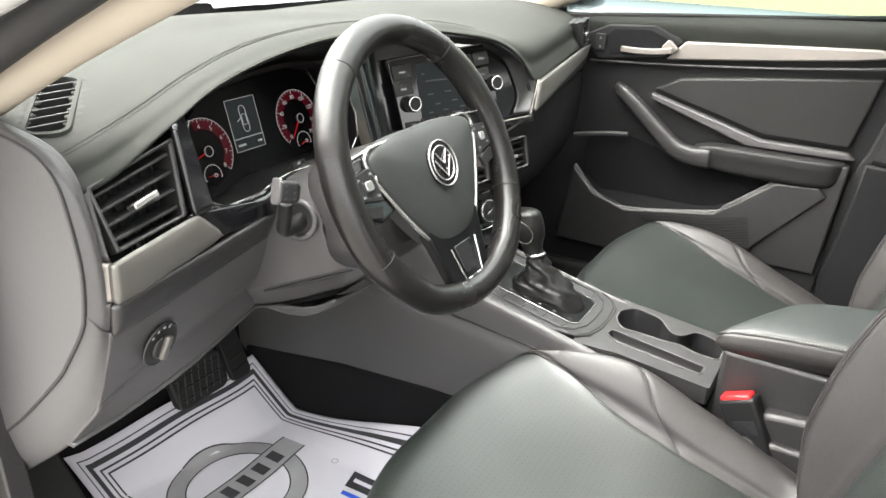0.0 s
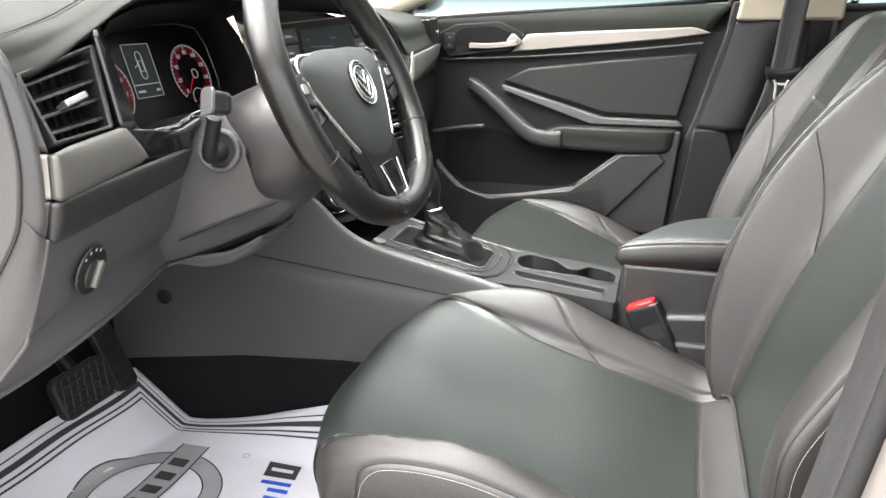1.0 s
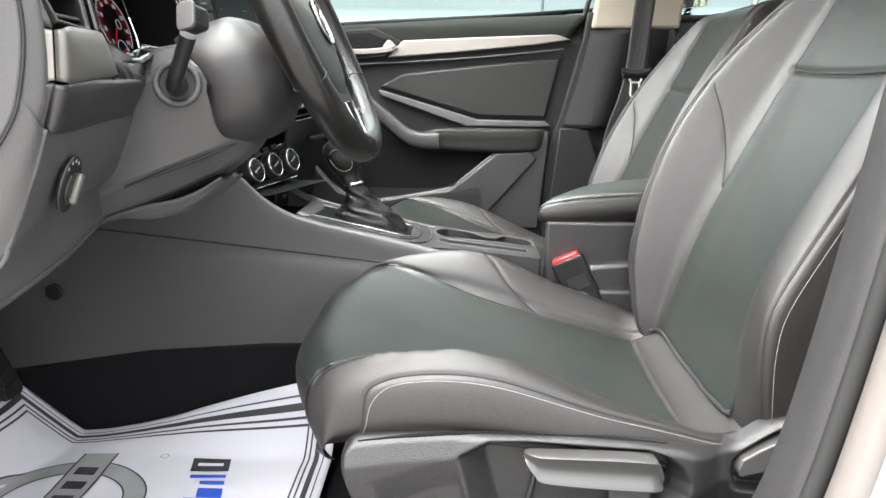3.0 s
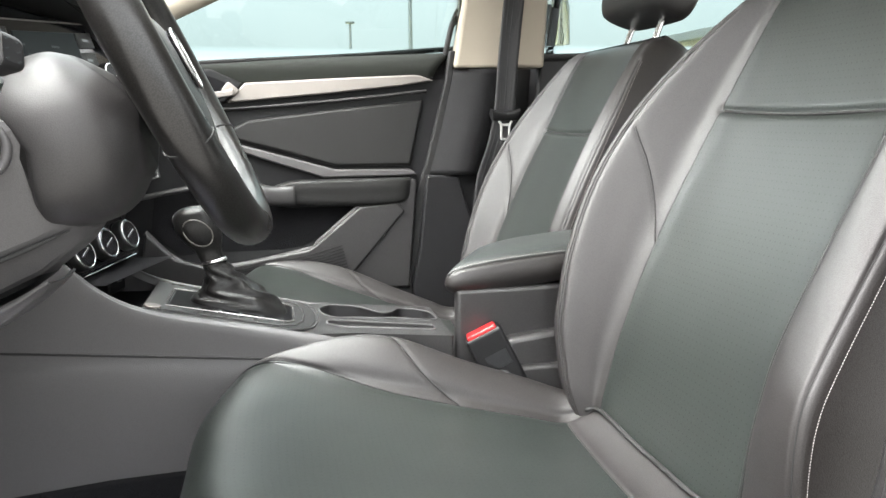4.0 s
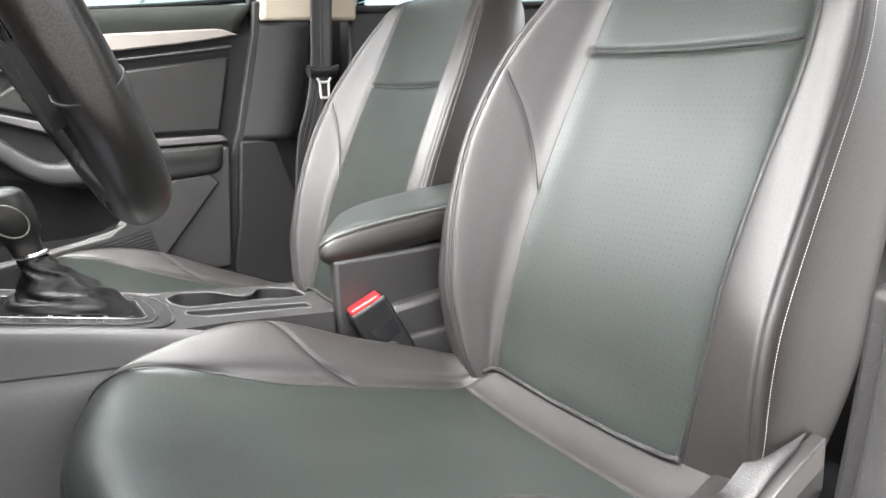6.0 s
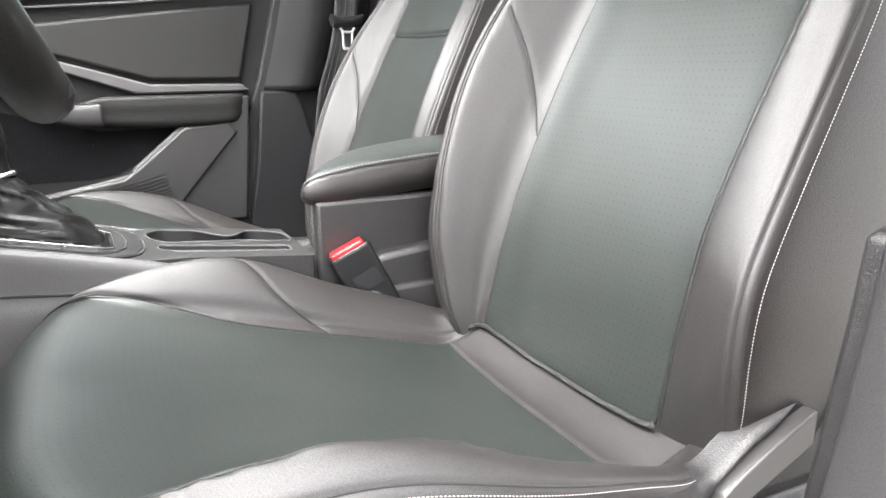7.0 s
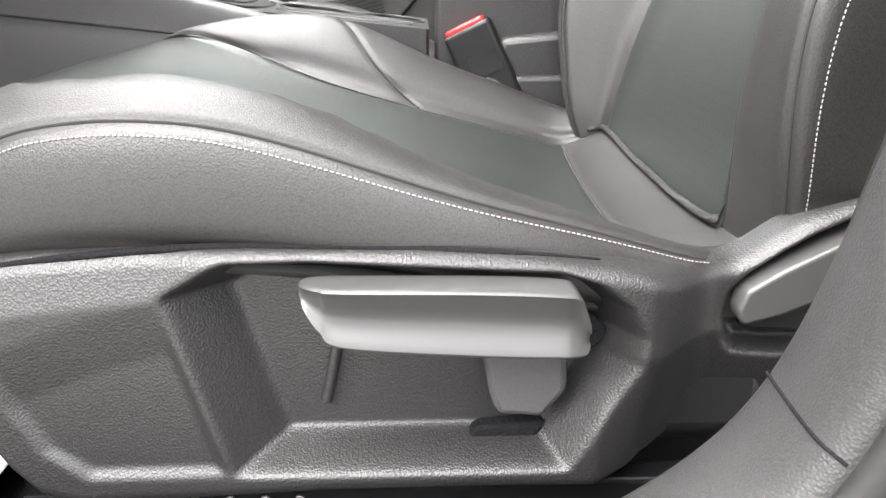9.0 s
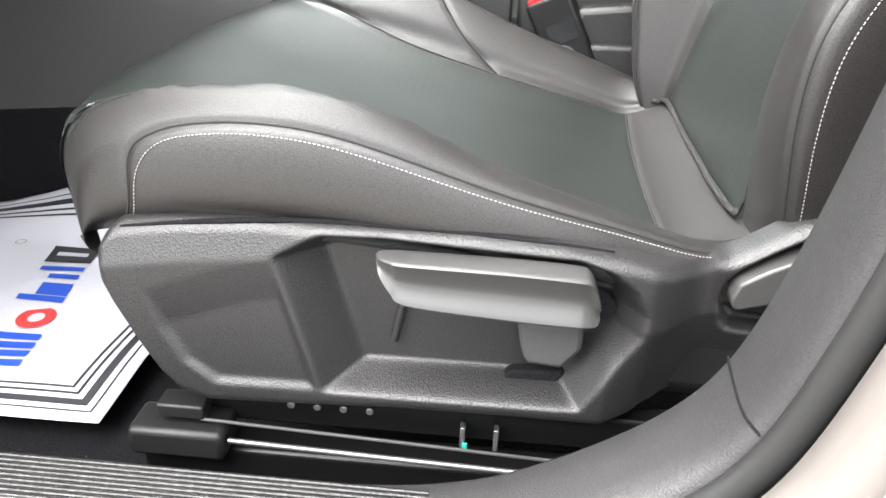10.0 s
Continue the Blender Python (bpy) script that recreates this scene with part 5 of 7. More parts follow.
    block("warning_mark", (0.006, 0.003, 0.0005), CLUSTER @ pose(0.142, 0.0175, -0.0157), DIAL_WHITE, c, bevel=0)


def build_stack():
    u = thing("infotainment_unit", (0.02, 0.66, 0.97), "black touch screen radio with two round knobs", "car radio")
    S = STACK
    plate("bezel", [(-0.004, 0.002), (0.19, 0.016), (0.222, -0.108), (0.012, -0.112)], S, -0.004, 0.005, GLOSS_BLACK, u)
    line_bar("bright_edge", [(-0.004, 0.002), (0.19, 0.016)], S, 0.0011, SATIN, u, 0.005)
    sc = plate("screen", [(0.047, -0.008), (0.162, 0.001), (0.180, -0.088), (0.052, -0.098)], S, 0.004, 0.0065, LCD, u, "dark glowing touch screen")
    for x, y, w in ((0.118, -0.022, 0.014), (0.06, -0.024, 0.006), (0.09, -0.036, 0.05), (0.072, -0.058, 0.012), (0.108, -0.056, 0.014), (0.085, -0.075, 0.01), (0.12, -0.072, 0.012), (0.07, -0.088, 0.008), (0.1, -0.086, 0.01), (0.135, -0.084, 0.01)):
        block("screen_bar", (w, 0.0022, 0.0004), S @ pose(x, y, 0.0068), LCD_TEXT_DIM, sc, bevel=0)
    for y in (-0.018, -0.045):
        plate("button", [(0.005, y - 0.011), (0.04, y - 0.009), (0.037, y + 0.013), (0.001, y + 0.011)], S, 0.004, 0.0075, PLASTIC, u, bevel=0.001)
        block("legend_bar", (0.012, 0.003, 0.0004), S @ pose(0.02, y, 0.0077), LCD_TEXT, u, bevel=0)
        plate("button", [(0.168, y - 0.002), (0.2, y + 0.001), (0.196, y + 0.022), (0.164, y + 0.019)], S, 0.004, 0.0075, PLASTIC, u, bevel=0.001)
        block("legend_bar", (0.012, 0.003, 0.0004), S @ pose(0.182, y + 0.01, 0.0077), LCD_TEXT, u, bevel=0)
    for x, y in ((0.032, -0.070), (0.205, -0.052)):
        k = disc("knob", S @ pose(x, y, 0.004), 0.0135, 0.016, PLASTIC_BLACK, u, "black knob with chrome ring", bevel=0.002)
        ring("knob_ring", S @ pose(x, y, 0.019), 0.011, 0.0014, CHROME, k)
    for i in range(6):
        block("key", (0.027, 0.011, 0.004), S @ pose(0.032 + i * 0.031, -0.104 + 0.0025 * i, 0.006), PLASTIC_BLACK, u, bevel=0.001)
        block("legend_bar", (0.008, 0.003, 0.0004), S @ pose(0.032 + i * 0.031, -0.104 + 0.0025 * i, 0.0085), LCD_TEXT, u, bevel=0)
    air_vent("pair of low centre air vents with black slats", (-0.075, 0.66, 0.865), (0.04, 0.61, 0.872), (0.04, 0.598, 0.815), (-0.085, 0.645, 0.805), 4, "dash vents")
    air_vent("pair of low centre air vents with black slats", (0.045, 0.608, 0.873), (0.14, 0.58, 0.877), (0.14, 0.57, 0.822), (0.045, 0.596, 0.816), 4, "dash vents")
    c = thing("climate_panel", (-0.05, 0.6, 0.75), "gloss black climate panel with three chrome-ringed knobs", "climate control")
    K = basis((-0.0555, 0.6535, 0.739), (0.96, -0.28, 0.05), (0, 0.35, 0.94))
    plate("panel", [(-0.048, 0.024), (0.151, 0.034), (0.157, -0.02), (0.146, -0.032), (-0.005, -0.03), (-0.032, -0.014)], K, -0.03, 0.0, GLOSS_BLACK, c, bevel=0.003)
    line_bar("bright_edge", [(-0.03, -0.017), (-0.005, -0.031), (0.142, -0.0335)], K, 0.0012, CHROME, c, 0.001)
    for i in range(5):
        block("key", (0.018, 0.009, 0.003), K @ pose(-0.02 + 0.03 * i, 0.024 + 0.0015 * i, 0.001), PLASTIC_BLACK, c, bevel=0.001)
    for x in (0.0, 0.062, 0.124):
        k = disc("knob", K @ pose(x, -0.002, 0), 0.0225, 0.015, PLASTIC_BLACK, c, bevel=0.002)
        disc("knob_face", K @ pose(x, -0.002, 0.014), 0.0185, 0.003, GLOSS_BLACK, k, bevel=0.001)
        ring("knob_ring", K @ pose(x, -0.002, 0.0155), 0.0196, 0.0012, CHROME, k)
        block("pointer", (0.022, 0.0022, 0.001), K @ pose(x, -0.002, 0.0175, 0, 0, 20), CHROME, k, bevel=0)
    sw = thing("usb_cubby", (0.0, 0.62, 0.68), "dark open cubby below the climate panel", "cubby")
    sheet("liner", loft([[(x, 0.60 - 0.3 * (x + 0.05), 0.704), (x, 0.70 - 0.2 * x, 0.70), (x, 0.70 - 0.2 * x, 0.66), (x, 0.56, 0.652)] for x in (-0.09, 0.02, 0.11)], 12, 20), CARPET_AND_SHADE, sw)
    block("socket_block", (0.05, 0.03, 0.03), pose(0.09, 0.645, 0.672, 0, 0, -17), PLASTIC_BLACK, sw, bevel=0.004)
    block("socket", (0.012, 0.002, 0.006), pose(0.086, 0.6285, 0.676, 0, 0, -17), METAL, sw, bevel=0.0006)


def build_wheel():
    w = thing("steering_wheel", (-0.335, 0.492, 0.958), "black leather multifunction steering wheel with gloss black spokes", "steering wheel")
    W = WHEEL
    k = np.linspace(0, 2 * math.pi, 120, endpoint=False)
    c = np.linspace(0, 2 * math.pi, 20, endpoint=False)
    g = []
    for a in k:
        r = 0.1712 - 0.006 * max(0, -math.sin(a) - 0.82) / 0.18
        grip = 1 + 0.1 * max(0, math.cos(2 * (a - 0.5)) ** 4)
        g.append([tuple(W @ Vector(((r + 0.0178 * grip * math.cos(b)) * math.cos(a), (r + 0.0178 * grip * math.cos(b)) * math.sin(a), 0.0195 * math.sin(b)))) for b in c])
    rim = sheet("rim", g, WHEEL_LEATHER, w, "black leather rim", closed_u=True, closed_v=True, smooth=180)
    for a in (52, 128, 205, 335):
        q = radians(a)
        p = [tuple(W @ Vector(((0.1712 + 0.0184 * math.cos(b)) * math.cos(q), (0.1712 + 0.0184 * math.cos(b)) * math.sin(q), 0.0200 * math.sin(b)))) for b in c]
        tube("rim_seam", p, 0.0009, SEAM, rim, sides=5, closed=True, up=tuple(W.to_3x3() @ Vector((-math.sin(q), math.cos(q), 0))))
    for a0, a1 in ((340, 412), (128, 200)):
        pts = [tuple(W @ Vector((0.1533 * math.cos(radians(a)), 0.1533 * math.sin(radians(a)), 0.003 * (1 if i % 2 else -1)))) for i, a in enumerate(np.linspace(a0, a1, 60))]
        tube("lacing", pts, 0.0006, SEAM, rim, sides=5, up=tuple(W.to_3x3() @ Vector((0, 0, 1))))
    # airbag pad, domed
    prof = [(0, 0.052), (0.05, 0.052), (0.105, 0.043), (0.115, 0.022), (0.09, -0.028), (0.055, -0.078), (0.028, -0.094), (0, -0.097)]
    edge = catmull([(-x, y) for x, y in prof[::-1]][:-1] + prof, 64)
    rings = []
    for s, h in ((1.0, -0.022), (1.0, -0.008), (0.985, -0.001), (0.95, 0.004), (0.8, 0.009), (0.55, 0.013), (0.3, 0.015), (0.08, 0.016)):
        rings.append([tuple(W @ Vector((x * s, -0.01 + (y + 0.01) * s, h))) for x, y in edge])
    sheet("airbag_pad", loft([[p for p in r] for r in rings], 30, 64), WHEEL_PAD, w, "smooth dark airbag pad", closed_v=True, caps=True, smooth=50)
    tube("pad_trim", [tuple(W @ Vector((x * 1.03, -0.01 + (y + 0.01) * 1.03, 0.0005))) for x, y in edge if y < 0.046], 0.0027, SATIN_BRIGHT, w, "satin outline of the pad", sides=8, up=tuple(W.to_3x3() @ Vector((0, 0, 1))))
    e = disc("emblem", W @ pose(0, -0.002, 0.014), 0.029, 0.004, GLOSS_BLACK, w, "round chrome emblem", bevel=0.001)
    ring("emblem_ring", W @ pose(0, -0.002, 0.0185), 0.0285, 0.0014, SATIN_BRIGHT, e)
    ring("emblem_ring", W @ pose(0, -0.002, 0.0185), 0.0215, 0.0011, SATIN_BRIGHT, e)
    for pts in (((-0.012, 0.015), (0, -0.001), (0.012, 0.015)), ((-0.017, 0.006), (0, -0.017), (0.017, 0.006))):
        line_bar("emblem_bar", pts, W @ pose(0, -0.002, 0.0192), 0.0013, SATIN_BRIGHT, e)
    # side spokes with key pads
    for s in (-1, 1):
        o = [(0.088, 0.046), (0.15, 0.04), (0.162, 0.02), (0.158, -0.02), (0.12, -0.038), (0.085, -0.028)]
        sp = plate("spoke", [(s * x, y) for x, y in o], W, -0.022, -0.002, GLOSS_BLACK, w, "gloss black spoke", bevel=0.004, segments=3)
        line_bar("spoke_trim", [(s * x, y) for x, y in ((0.098, 0.046), (0.149, 0.041), (0.160, 0.022), (0.157, -0.018))], W, 0.0018, SATIN_BRIGHT, sp, -0.001)
        line_bar("spoke_trim", [(s * x, y) for x, y in ((0.106, 0.030), (0.112, 0.004), (0.100, -0.016))], W, 0.0016, SATIN_BRIGHT, sp, 0.001)
        plate("key_pad", [(s * x, y) for x, y in ((0.115, 0.028), (0.148, 0.024), (0.15, -0.006), (0.112, -0.014))], W, -0.004, 0.003, PLASTIC_BLACK, sp, bevel=0.0015)
        plate("rocker", [(s * (0.13 + x), 0.008 + y) for x, y in rounded(0.013, 0.012, 0.003)], W, 0.002, 0.006, SATIN_BRIGHT, sp, "silver rocker key", bevel=0.001)
        for x, y in ((0.12, 0.02), (0.143, 0.018), (0.118, -0.006), (0.142, -0.002)):
            block("key_mark", (0.005, 0.0025, 0.0004), W @ pose(s * x, y, 0.0032), LCD_TEXT, sp, bevel=0)
        plate("lower_keys", [(s * x, y) for x, y in ((0.116, -0.018), (0.15, -0.010), (0.146, -0.026), (0.12, -0.032))], W, -0.006, 0.001, PLASTIC_BLACK, sp, bevel=0.001)
    lo = plate("lower_spoke", [(-0.062, -0.07), (0.062, -0.07), (0.05, -0.12), (0.042, -0.158), (-0.042, -0.158), (-0.05, -0.12)], W, -0.012, 0.004, DIAL_FACE, w, "black lower spoke", bevel=0.004, segments=3)
    for s in (-1, 1):
        line_bar("bright_line", [(s * 0.03, -0.104), (s * 0.02, -0.148), (0, -0.15)], W, 0.0016, CHROME, lo, 0.0055)
    plate("spoke_recess", [(-0.02, -0.103), (0.02, -0.103), (0.014, -0.141), (-0.014, -0.141)], W, 0.002, 0.0052, GLOSS_BLACK, lo, bevel=0.001)
    # column behind the wheel
    c = thing("steering_column", (-0.335, 0.65, 0.87), "grey plastic steering column shroud with stalk and tilt lever", "steering column")
    def hoop(y, z, hw, up, dn, n=28, p=0.62):
        pts = []
        for q in np.linspace(0, 2 * math.pi, n, endpoint=False):
            cx, sx = math.cos(q), math.sin(q)
            pts.append((-0.335 + hw * math.copysign(abs(cx) ** p, cx), y + (0.06 * sx if sx > 0 else -0.03 * sx * 0), z + (up if sx > 0 else dn) * math.copysign(abs(sx) ** p, sx)))
        return pts
    lower = []
    for y, zt, ht, zc, hc, zl, hl in ((0.80, 0.87, 0.09, 0.735, 0.092, 0.70, 0.07), (0.74, 0.89, 0.095, 0.75, 0.0945, 0.716, 0.07), (0.70, 0.905, 0.0965, 0.767, 0.093, 0.733, 0.07), (0.65, 0.915, 0.096, 0.787, 0.085, 0.755, 0.062), (0.60, 0.925, 0.091, 0.807, 0.071, 0.778, 0.05), (0.566, 0.93, 0.085, 0.8215, 0.056, 0.805, 0.04), (0.556, 0.93, 0.08, 0.832, 0.05, 0.818, 0.034)):
        mid = (zt + zc) / 2
        half = [(ht * 0.75, zt + 0.014), (ht, zt - 0.02), (0.5 * (ht + hc) + 0.004, mid), (hc, zc), (hc - 0.005, zc - 0.004), (hl, zl)]
        lower.append([(-0.335 - u, y, z) for u, z in half[::-1]] + [(-0.335, y, zt + 0.02)] + [(-0.335 + u, y, z) for u, z in half] + [(-0.335, y, zl - 0.006)])
    sheet("shroud", lower, PLASTIC_LOW, c, closed_v=True, caps=True, smooth=26).modifiers.new("bevel", "BEVEL").width = 0.004
    rear = catmull(np.array([hoop(*q, p=0.72) for q in ((0.592, 0.884, 0.088, 0.058, 0.066), (0.584, 0.884, 0.094, 0.062, 0.072), (0.56, 0.89, 0.094, 0.066, 0.076), (0.53, 0.905, 0.084, 0.062, 0.078), (0.51, 0.92, 0.06, 0.045, 0.06))]), 30)
    sheet("wheel_boss", rear, COLUMN, c, "smooth grey cover behind the wheel", closed_v=True, caps=True, smooth=60)
    lev = catmull(np.array([[(-0.335 + hw * a, y, z + t * b) for a, b in ((-1, 0), (-0.6, 1), (0.6, 1), (1, 0), (0.6, -1), (-0.6, -1))] for y, z, hw, t in ((0.74, 0.722, 0.074, 0.008), (0.68, 0.740, 0.073, 0.009), (0.64, 0.756, 0.068, 0.008), (0.612, 0.768, 0.058, 0.006), (0.604, 0.772, 0.045, 0.003))]), 30)
    tl = sheet("tilt_lever", lev, PLASTIC_BLACK, c, closed_v=True, caps=True, smooth=60)
    bowl = [[(-0.408, y, zt - 0.002), (-0.413, y, zt), (-0.415, y, zt - 0.003), (-0.411, y, (zt + zb) / 2), (-0.4, y, zb), (-0.36, y, zb - 0.004), (-0.32, y, zb - 0.003)] for y, zt, zb in ((0.735, 0.724, 0.721), (0.712, 0.732, 0.721), (0.688, 0.740, 0.720), (0.665, 0.745, 0.724), (0.645, 0.749, 0.730), (0.617, 0.760, 0.746), (0.594, 0.774, 0.764), (0.588, 0.777, 0.772))]
    sheet("grip_bowl", loft(bowl, 50, 40), PLASTIC_LOW, tl, "curved grey lever grip", thick=0.002, smooth=60)
    tube("crease", [(-0.3355 - hc, y, zc - 0.003) for y, zc, hc in ((0.70, 0.767, 0.093), (0.65, 0.787, 0.085), (0.60, 0.807, 0.071), (0.572, 0.819, 0.059))], [0.0012, 0.0024, 0.0022, 0.0006], SEAM, c, n=30, sides=6)
    M = basis((-0.432, 0.627, 0.887), (0.25, -0.95, 0.1), (0.1, 0.15, 0.98))
    ring("stalk_collar", M, 0.0235, 0.004, PLASTIC_LOW, c)
    disc("stalk_socket", M @ pose(0, 0, -0.006), 0.021, 0.006, PLASTIC_BLACK, c)
    st = tube("stalk", [(-0.42, 0.628, 0.887), (-0.446, 0.624, 0.884), (-0.470, 0.616, 0.890), (-0.482, 0.602, 0.915), (-0.492, 0.59, 0.938)], [0.012, 0.011, 0.009, 0.0085, 0.009], PLASTIC_BLACK, c, "black indicator stalk", n=30, sides=12)
    N = basis((-0.500, 0.580, 0.953), (0.86, -0.45, -0.24), (0.3, 0.08, 0.95))
    kb = plate("stalk_knob", rounded(0.025, 0.025, 0.007), N, -0.010, 0.011, PLASTIC_BLACK, st, "square black stalk end with light marks", bevel=0.004, segments=3)
    plate("cap", rounded(0.024, 0.03, 0.006), N @ pose(-0.014, 0.0, 0.002, 0, 90), -0.001, 0.003, PLASTIC_LOW, kb, bevel=0.001)
    for i in range(3):
        for j in range(2):
            block("mark", (0.0035, 0.001, 0.0004), N @ pose(-0.005 + 0.01 * j, -0.007 + 0.007 * i, 0.0113, 0, 0, 30), LCD_TEXT_DIM, kb, bevel=0)
    ls = thing("light_switch", (-0.63, 0.66, 0.806), "black rotary headlight switch on the knee panel", "switch")
    M = basis((-0.634, 0.661, 0.798), (1, 0.17, 0), (0, -0.28, 0.96))
    disc("plate", M, 0.026, 0.004, PLASTIC_BLACK, ls, bevel=0.001)
    ring("rim", M @ pose(0, 0, 0.003), 0.026, 0.0016, PLASTIC, ls)
    disc("knob", M @ pose(0.002, -0.004, 0.003), 0.0165, 0.004, PLASTIC, ls, bevel=0.002, top=0.9)
    block("grip", (0.010, 0.03, 0.008), M @ pose(0.002, -0.003, 0.009, 0, 0, -18), SATIN_DARK, ls, bevel=0.003)
    for i in range(4):
        q = radians(60 + 24 * i)
        block("mark", (0.003, 0.003, 0.0004), M @ pose(0.0225 * math.cos(q), 0.0225 * math.sin(q), 0.0043), LCD_TEXT, ls, bevel=0)


def build_console():
    c = thing("centre_console", (0, 0.4, 0.5), "dark grey centre console with cup holders and gear gate", "console")
    ws = []
    for y, z in ((1.1, 0.80), (0.9, 0.79), (0.72, 0.776), (0.662, 0.737), (0.624, 0.702), (0.586, 0.678), (0.535, 0.661), (0.47, 0.647), (0.4, 0.632), (0.335, 0.617), (0.3, 0.603), (0.24, 0.582), (0.17, 0.553), (0.1, 0.515), (-0.25, 0.50)):
        zs = 0.641 + (y - 0.85) * 0.1
        ws.append([(-0.112, y, 0.33), (-0.114, y, 0.43 + (0.63 - y) * -0.04), (-0.112, y, min(zs, z) - 0.04), (-0.105, y, min(zs, z - 0.012)), (-0.103, y, z - 0.008), (-0.098, y, z), (-0.09, y, z + 0.001), (-0.085, y, z - 0.01)])
    for s, nm in ((1, "near"), (-1, "far")):
        g = loft([[(s * p[0], p[1], p[2]) for p in r] for r in ws], 80, 50)
        ln = pick(g, [(a, 3 / 7) for a in np.linspace(0, 0.75, 90)])
        tube("panel_gap", ln[:84] + np.array((-s * 0.0004 * -1 if s < 0 else -0.0004, 0, 0)), 0.0016, SEAM, c, sides=6)
        sheet("side_wall", groove(g, [ln], 0.0005, 0.003, 1.0 if normals(g)[40, 20][0] * -s > 0 else -1.0), PLASTIC_LOW, c)
    for s in (-1, 1):
        prism("carpet_side", [(1.08, 0.24), (1.08, 0.396), (0.82, 0.438), (0.62, 0.455), (0.4, 0.461), (-0.2, 0.461), (-0.2, 0.24)], "x", s * 0.119, s * 0.09, CARPET_AND_SHADE, c, bevel=0.005)
    disc("carpet_clip", basis((-0.118, 0.972, 0.54), (0, 1, 0), (0, 0, 1)) @ pose(0, 0, 0, 0, 180), 0.014, 0.006, PLASTIC_BLACK, c, bevel=0.002)
    # gear gate
    G = basis((0.0, 0.345, 0.621), (1, 0, 0), (0, 0.977, 0.21))
    gate = thing("gear_selector", (0, 0.45, 0.65), "black leather gear selector with silver-edged gate", "gear selector")
    plate("bezel", [(-0.088, 0.06), (-0.074, 0.028), (-0.052, 0.012), (-0.02, 0.004), (0.02, 0.003), (0.056, 0.007), (0.078, 0.02), (0.089, 0.045), (0.09, 0.235), (-0.09, 0.235)], G, -0.012, 0.0, PLASTIC, gate, bevel=0.002)
    line_bar("groove_line", [(-0.076, 0.215), (-0.077, 0.06), (-0.062, 0.036), (-0.035, 0.024), (0.0, 0.021), (0.035, 0.022), (0.062, 0.03), (0.078, 0.05), (0.08, 0.215)], G, 0.0015, SEAM, gate, 0.0004)
    line_bar("groove_line", [(-0.091, 0.065), (-0.076, 0.026), (-0.053, 0.009), (-0.02, 0.001), (0.02, 0.0), (0.057, 0.004), (0.08, 0.018), (0.092, 0.045)], G, 0.0016, SEAM, gate, -0.0008)
    plate("gate_plate", [(-0.048, 0.048), (-0.038, 0.038), (0.04, 0.038), (0.048, 0.048), (0.048, 0.205), (-0.048, 0.205)], G, -0.004, 0.001, DIAL_FACE, gate)
    line_bar("gate_frame", [(-0.05, 0.208), (-0.05, 0.046), (-0.04, 0.036), (0.04, 0.036), (0.05, 0.046), (0.05, 0.208)], G, 0.0011, SATIN_BRIGHT, gate, 0.0012, closed=True)
    for i in range(4):
        plate("button", [(-0.075, 0.054 + i * 0.037), (-0.054, 0.052 + i * 0.037), (-0.054, 0.086 + i * 0.037), (-0.075, 0.087 + i * 0.037)], G, -0.002, 0.0016, PLASTIC, gate, bevel=0.001)
        block("legend_bar", (0.003, 0.008, 0.0004), G @ pose(-0.064, 0.07 + i * 0.037, 0.0018), LCD_TEXT_DIM, gate, bevel=0)
        plate("button", [(0.054, 0.052 + i * 0.037), (0.075, 0.054 + i * 0.037), (0.075, 0.087 + i * 0.037), (0.054, 0.086 + i * 0.037)], G, -0.002, 0.0016, PLASTIC, gate, bevel=0.001)
    disc("start_button", G @ pose(-0.066, 0.222, 0), 0.011, 0.003, SATIN, gate, "round start button", bevel=0.001)
    for i, ch in enumerate(("P", "R", "N", "D", "S")):
        text("gear_letter", ch, G @ pose(-0.040, 0.165 - i * 0.028, 0.0014) @ pose(0, 0, 0, 0, 0, 0), 0.008, LCD_TEXT, gate)
    bs = []
    for y, z, a, b, tilt in ((0.455, 0.644, 0.037, 0.068, 0.0), (0.456, 0.653, 0.035, 0.062, 0.05), (0.46, 0.664, 0.029, 0.049, 0.1), (0.468, 0.678, 0.023, 0.034, 0.1), (0.474, 0.692, 0.019, 0.023, 0.05), (0.483, 0.706, 0.016, 0.0175, 0.0), (0.485, 0.712, 0.015, 0.016, 0.0)):
        bs.append([(0.004 + a * math.copysign(abs(math.cos(q)) ** 0.7, math.cos(q)), y + b * math.copysign(abs(math.sin(q)) ** 0.8, math.sin(q)), z + 0.21 * b * math.sin(q) * (1 if z < 0.66 else 0.3)) for q in np.linspace(0, 2 * math.pi, 24, endpoint=False)])
    bg = catmull(np.array(bs), 46)
    for i in range(46):
        f = math.sin(math.pi * i / 45) ** 0.7
        for j in range(24):
            a = 2 * math.pi * j / 24
            bg[i, j] += f * np.array((math.cos(a), math.sin(a), 0.3)) * 0.0035 * math.sin(5 * a + i * 0.32 + 1.5 * math.sin(i * 0.4))
    sheet("boot", bg, BOOT_LEATHER, gate, "creased black leather boot", closed_v=True, smooth=180)
    ring("collar", pose(0.004, 0.486, 0.714, -8), 0.0155, 0.003, CHROME, gate, "chrome collar")
    ks = []
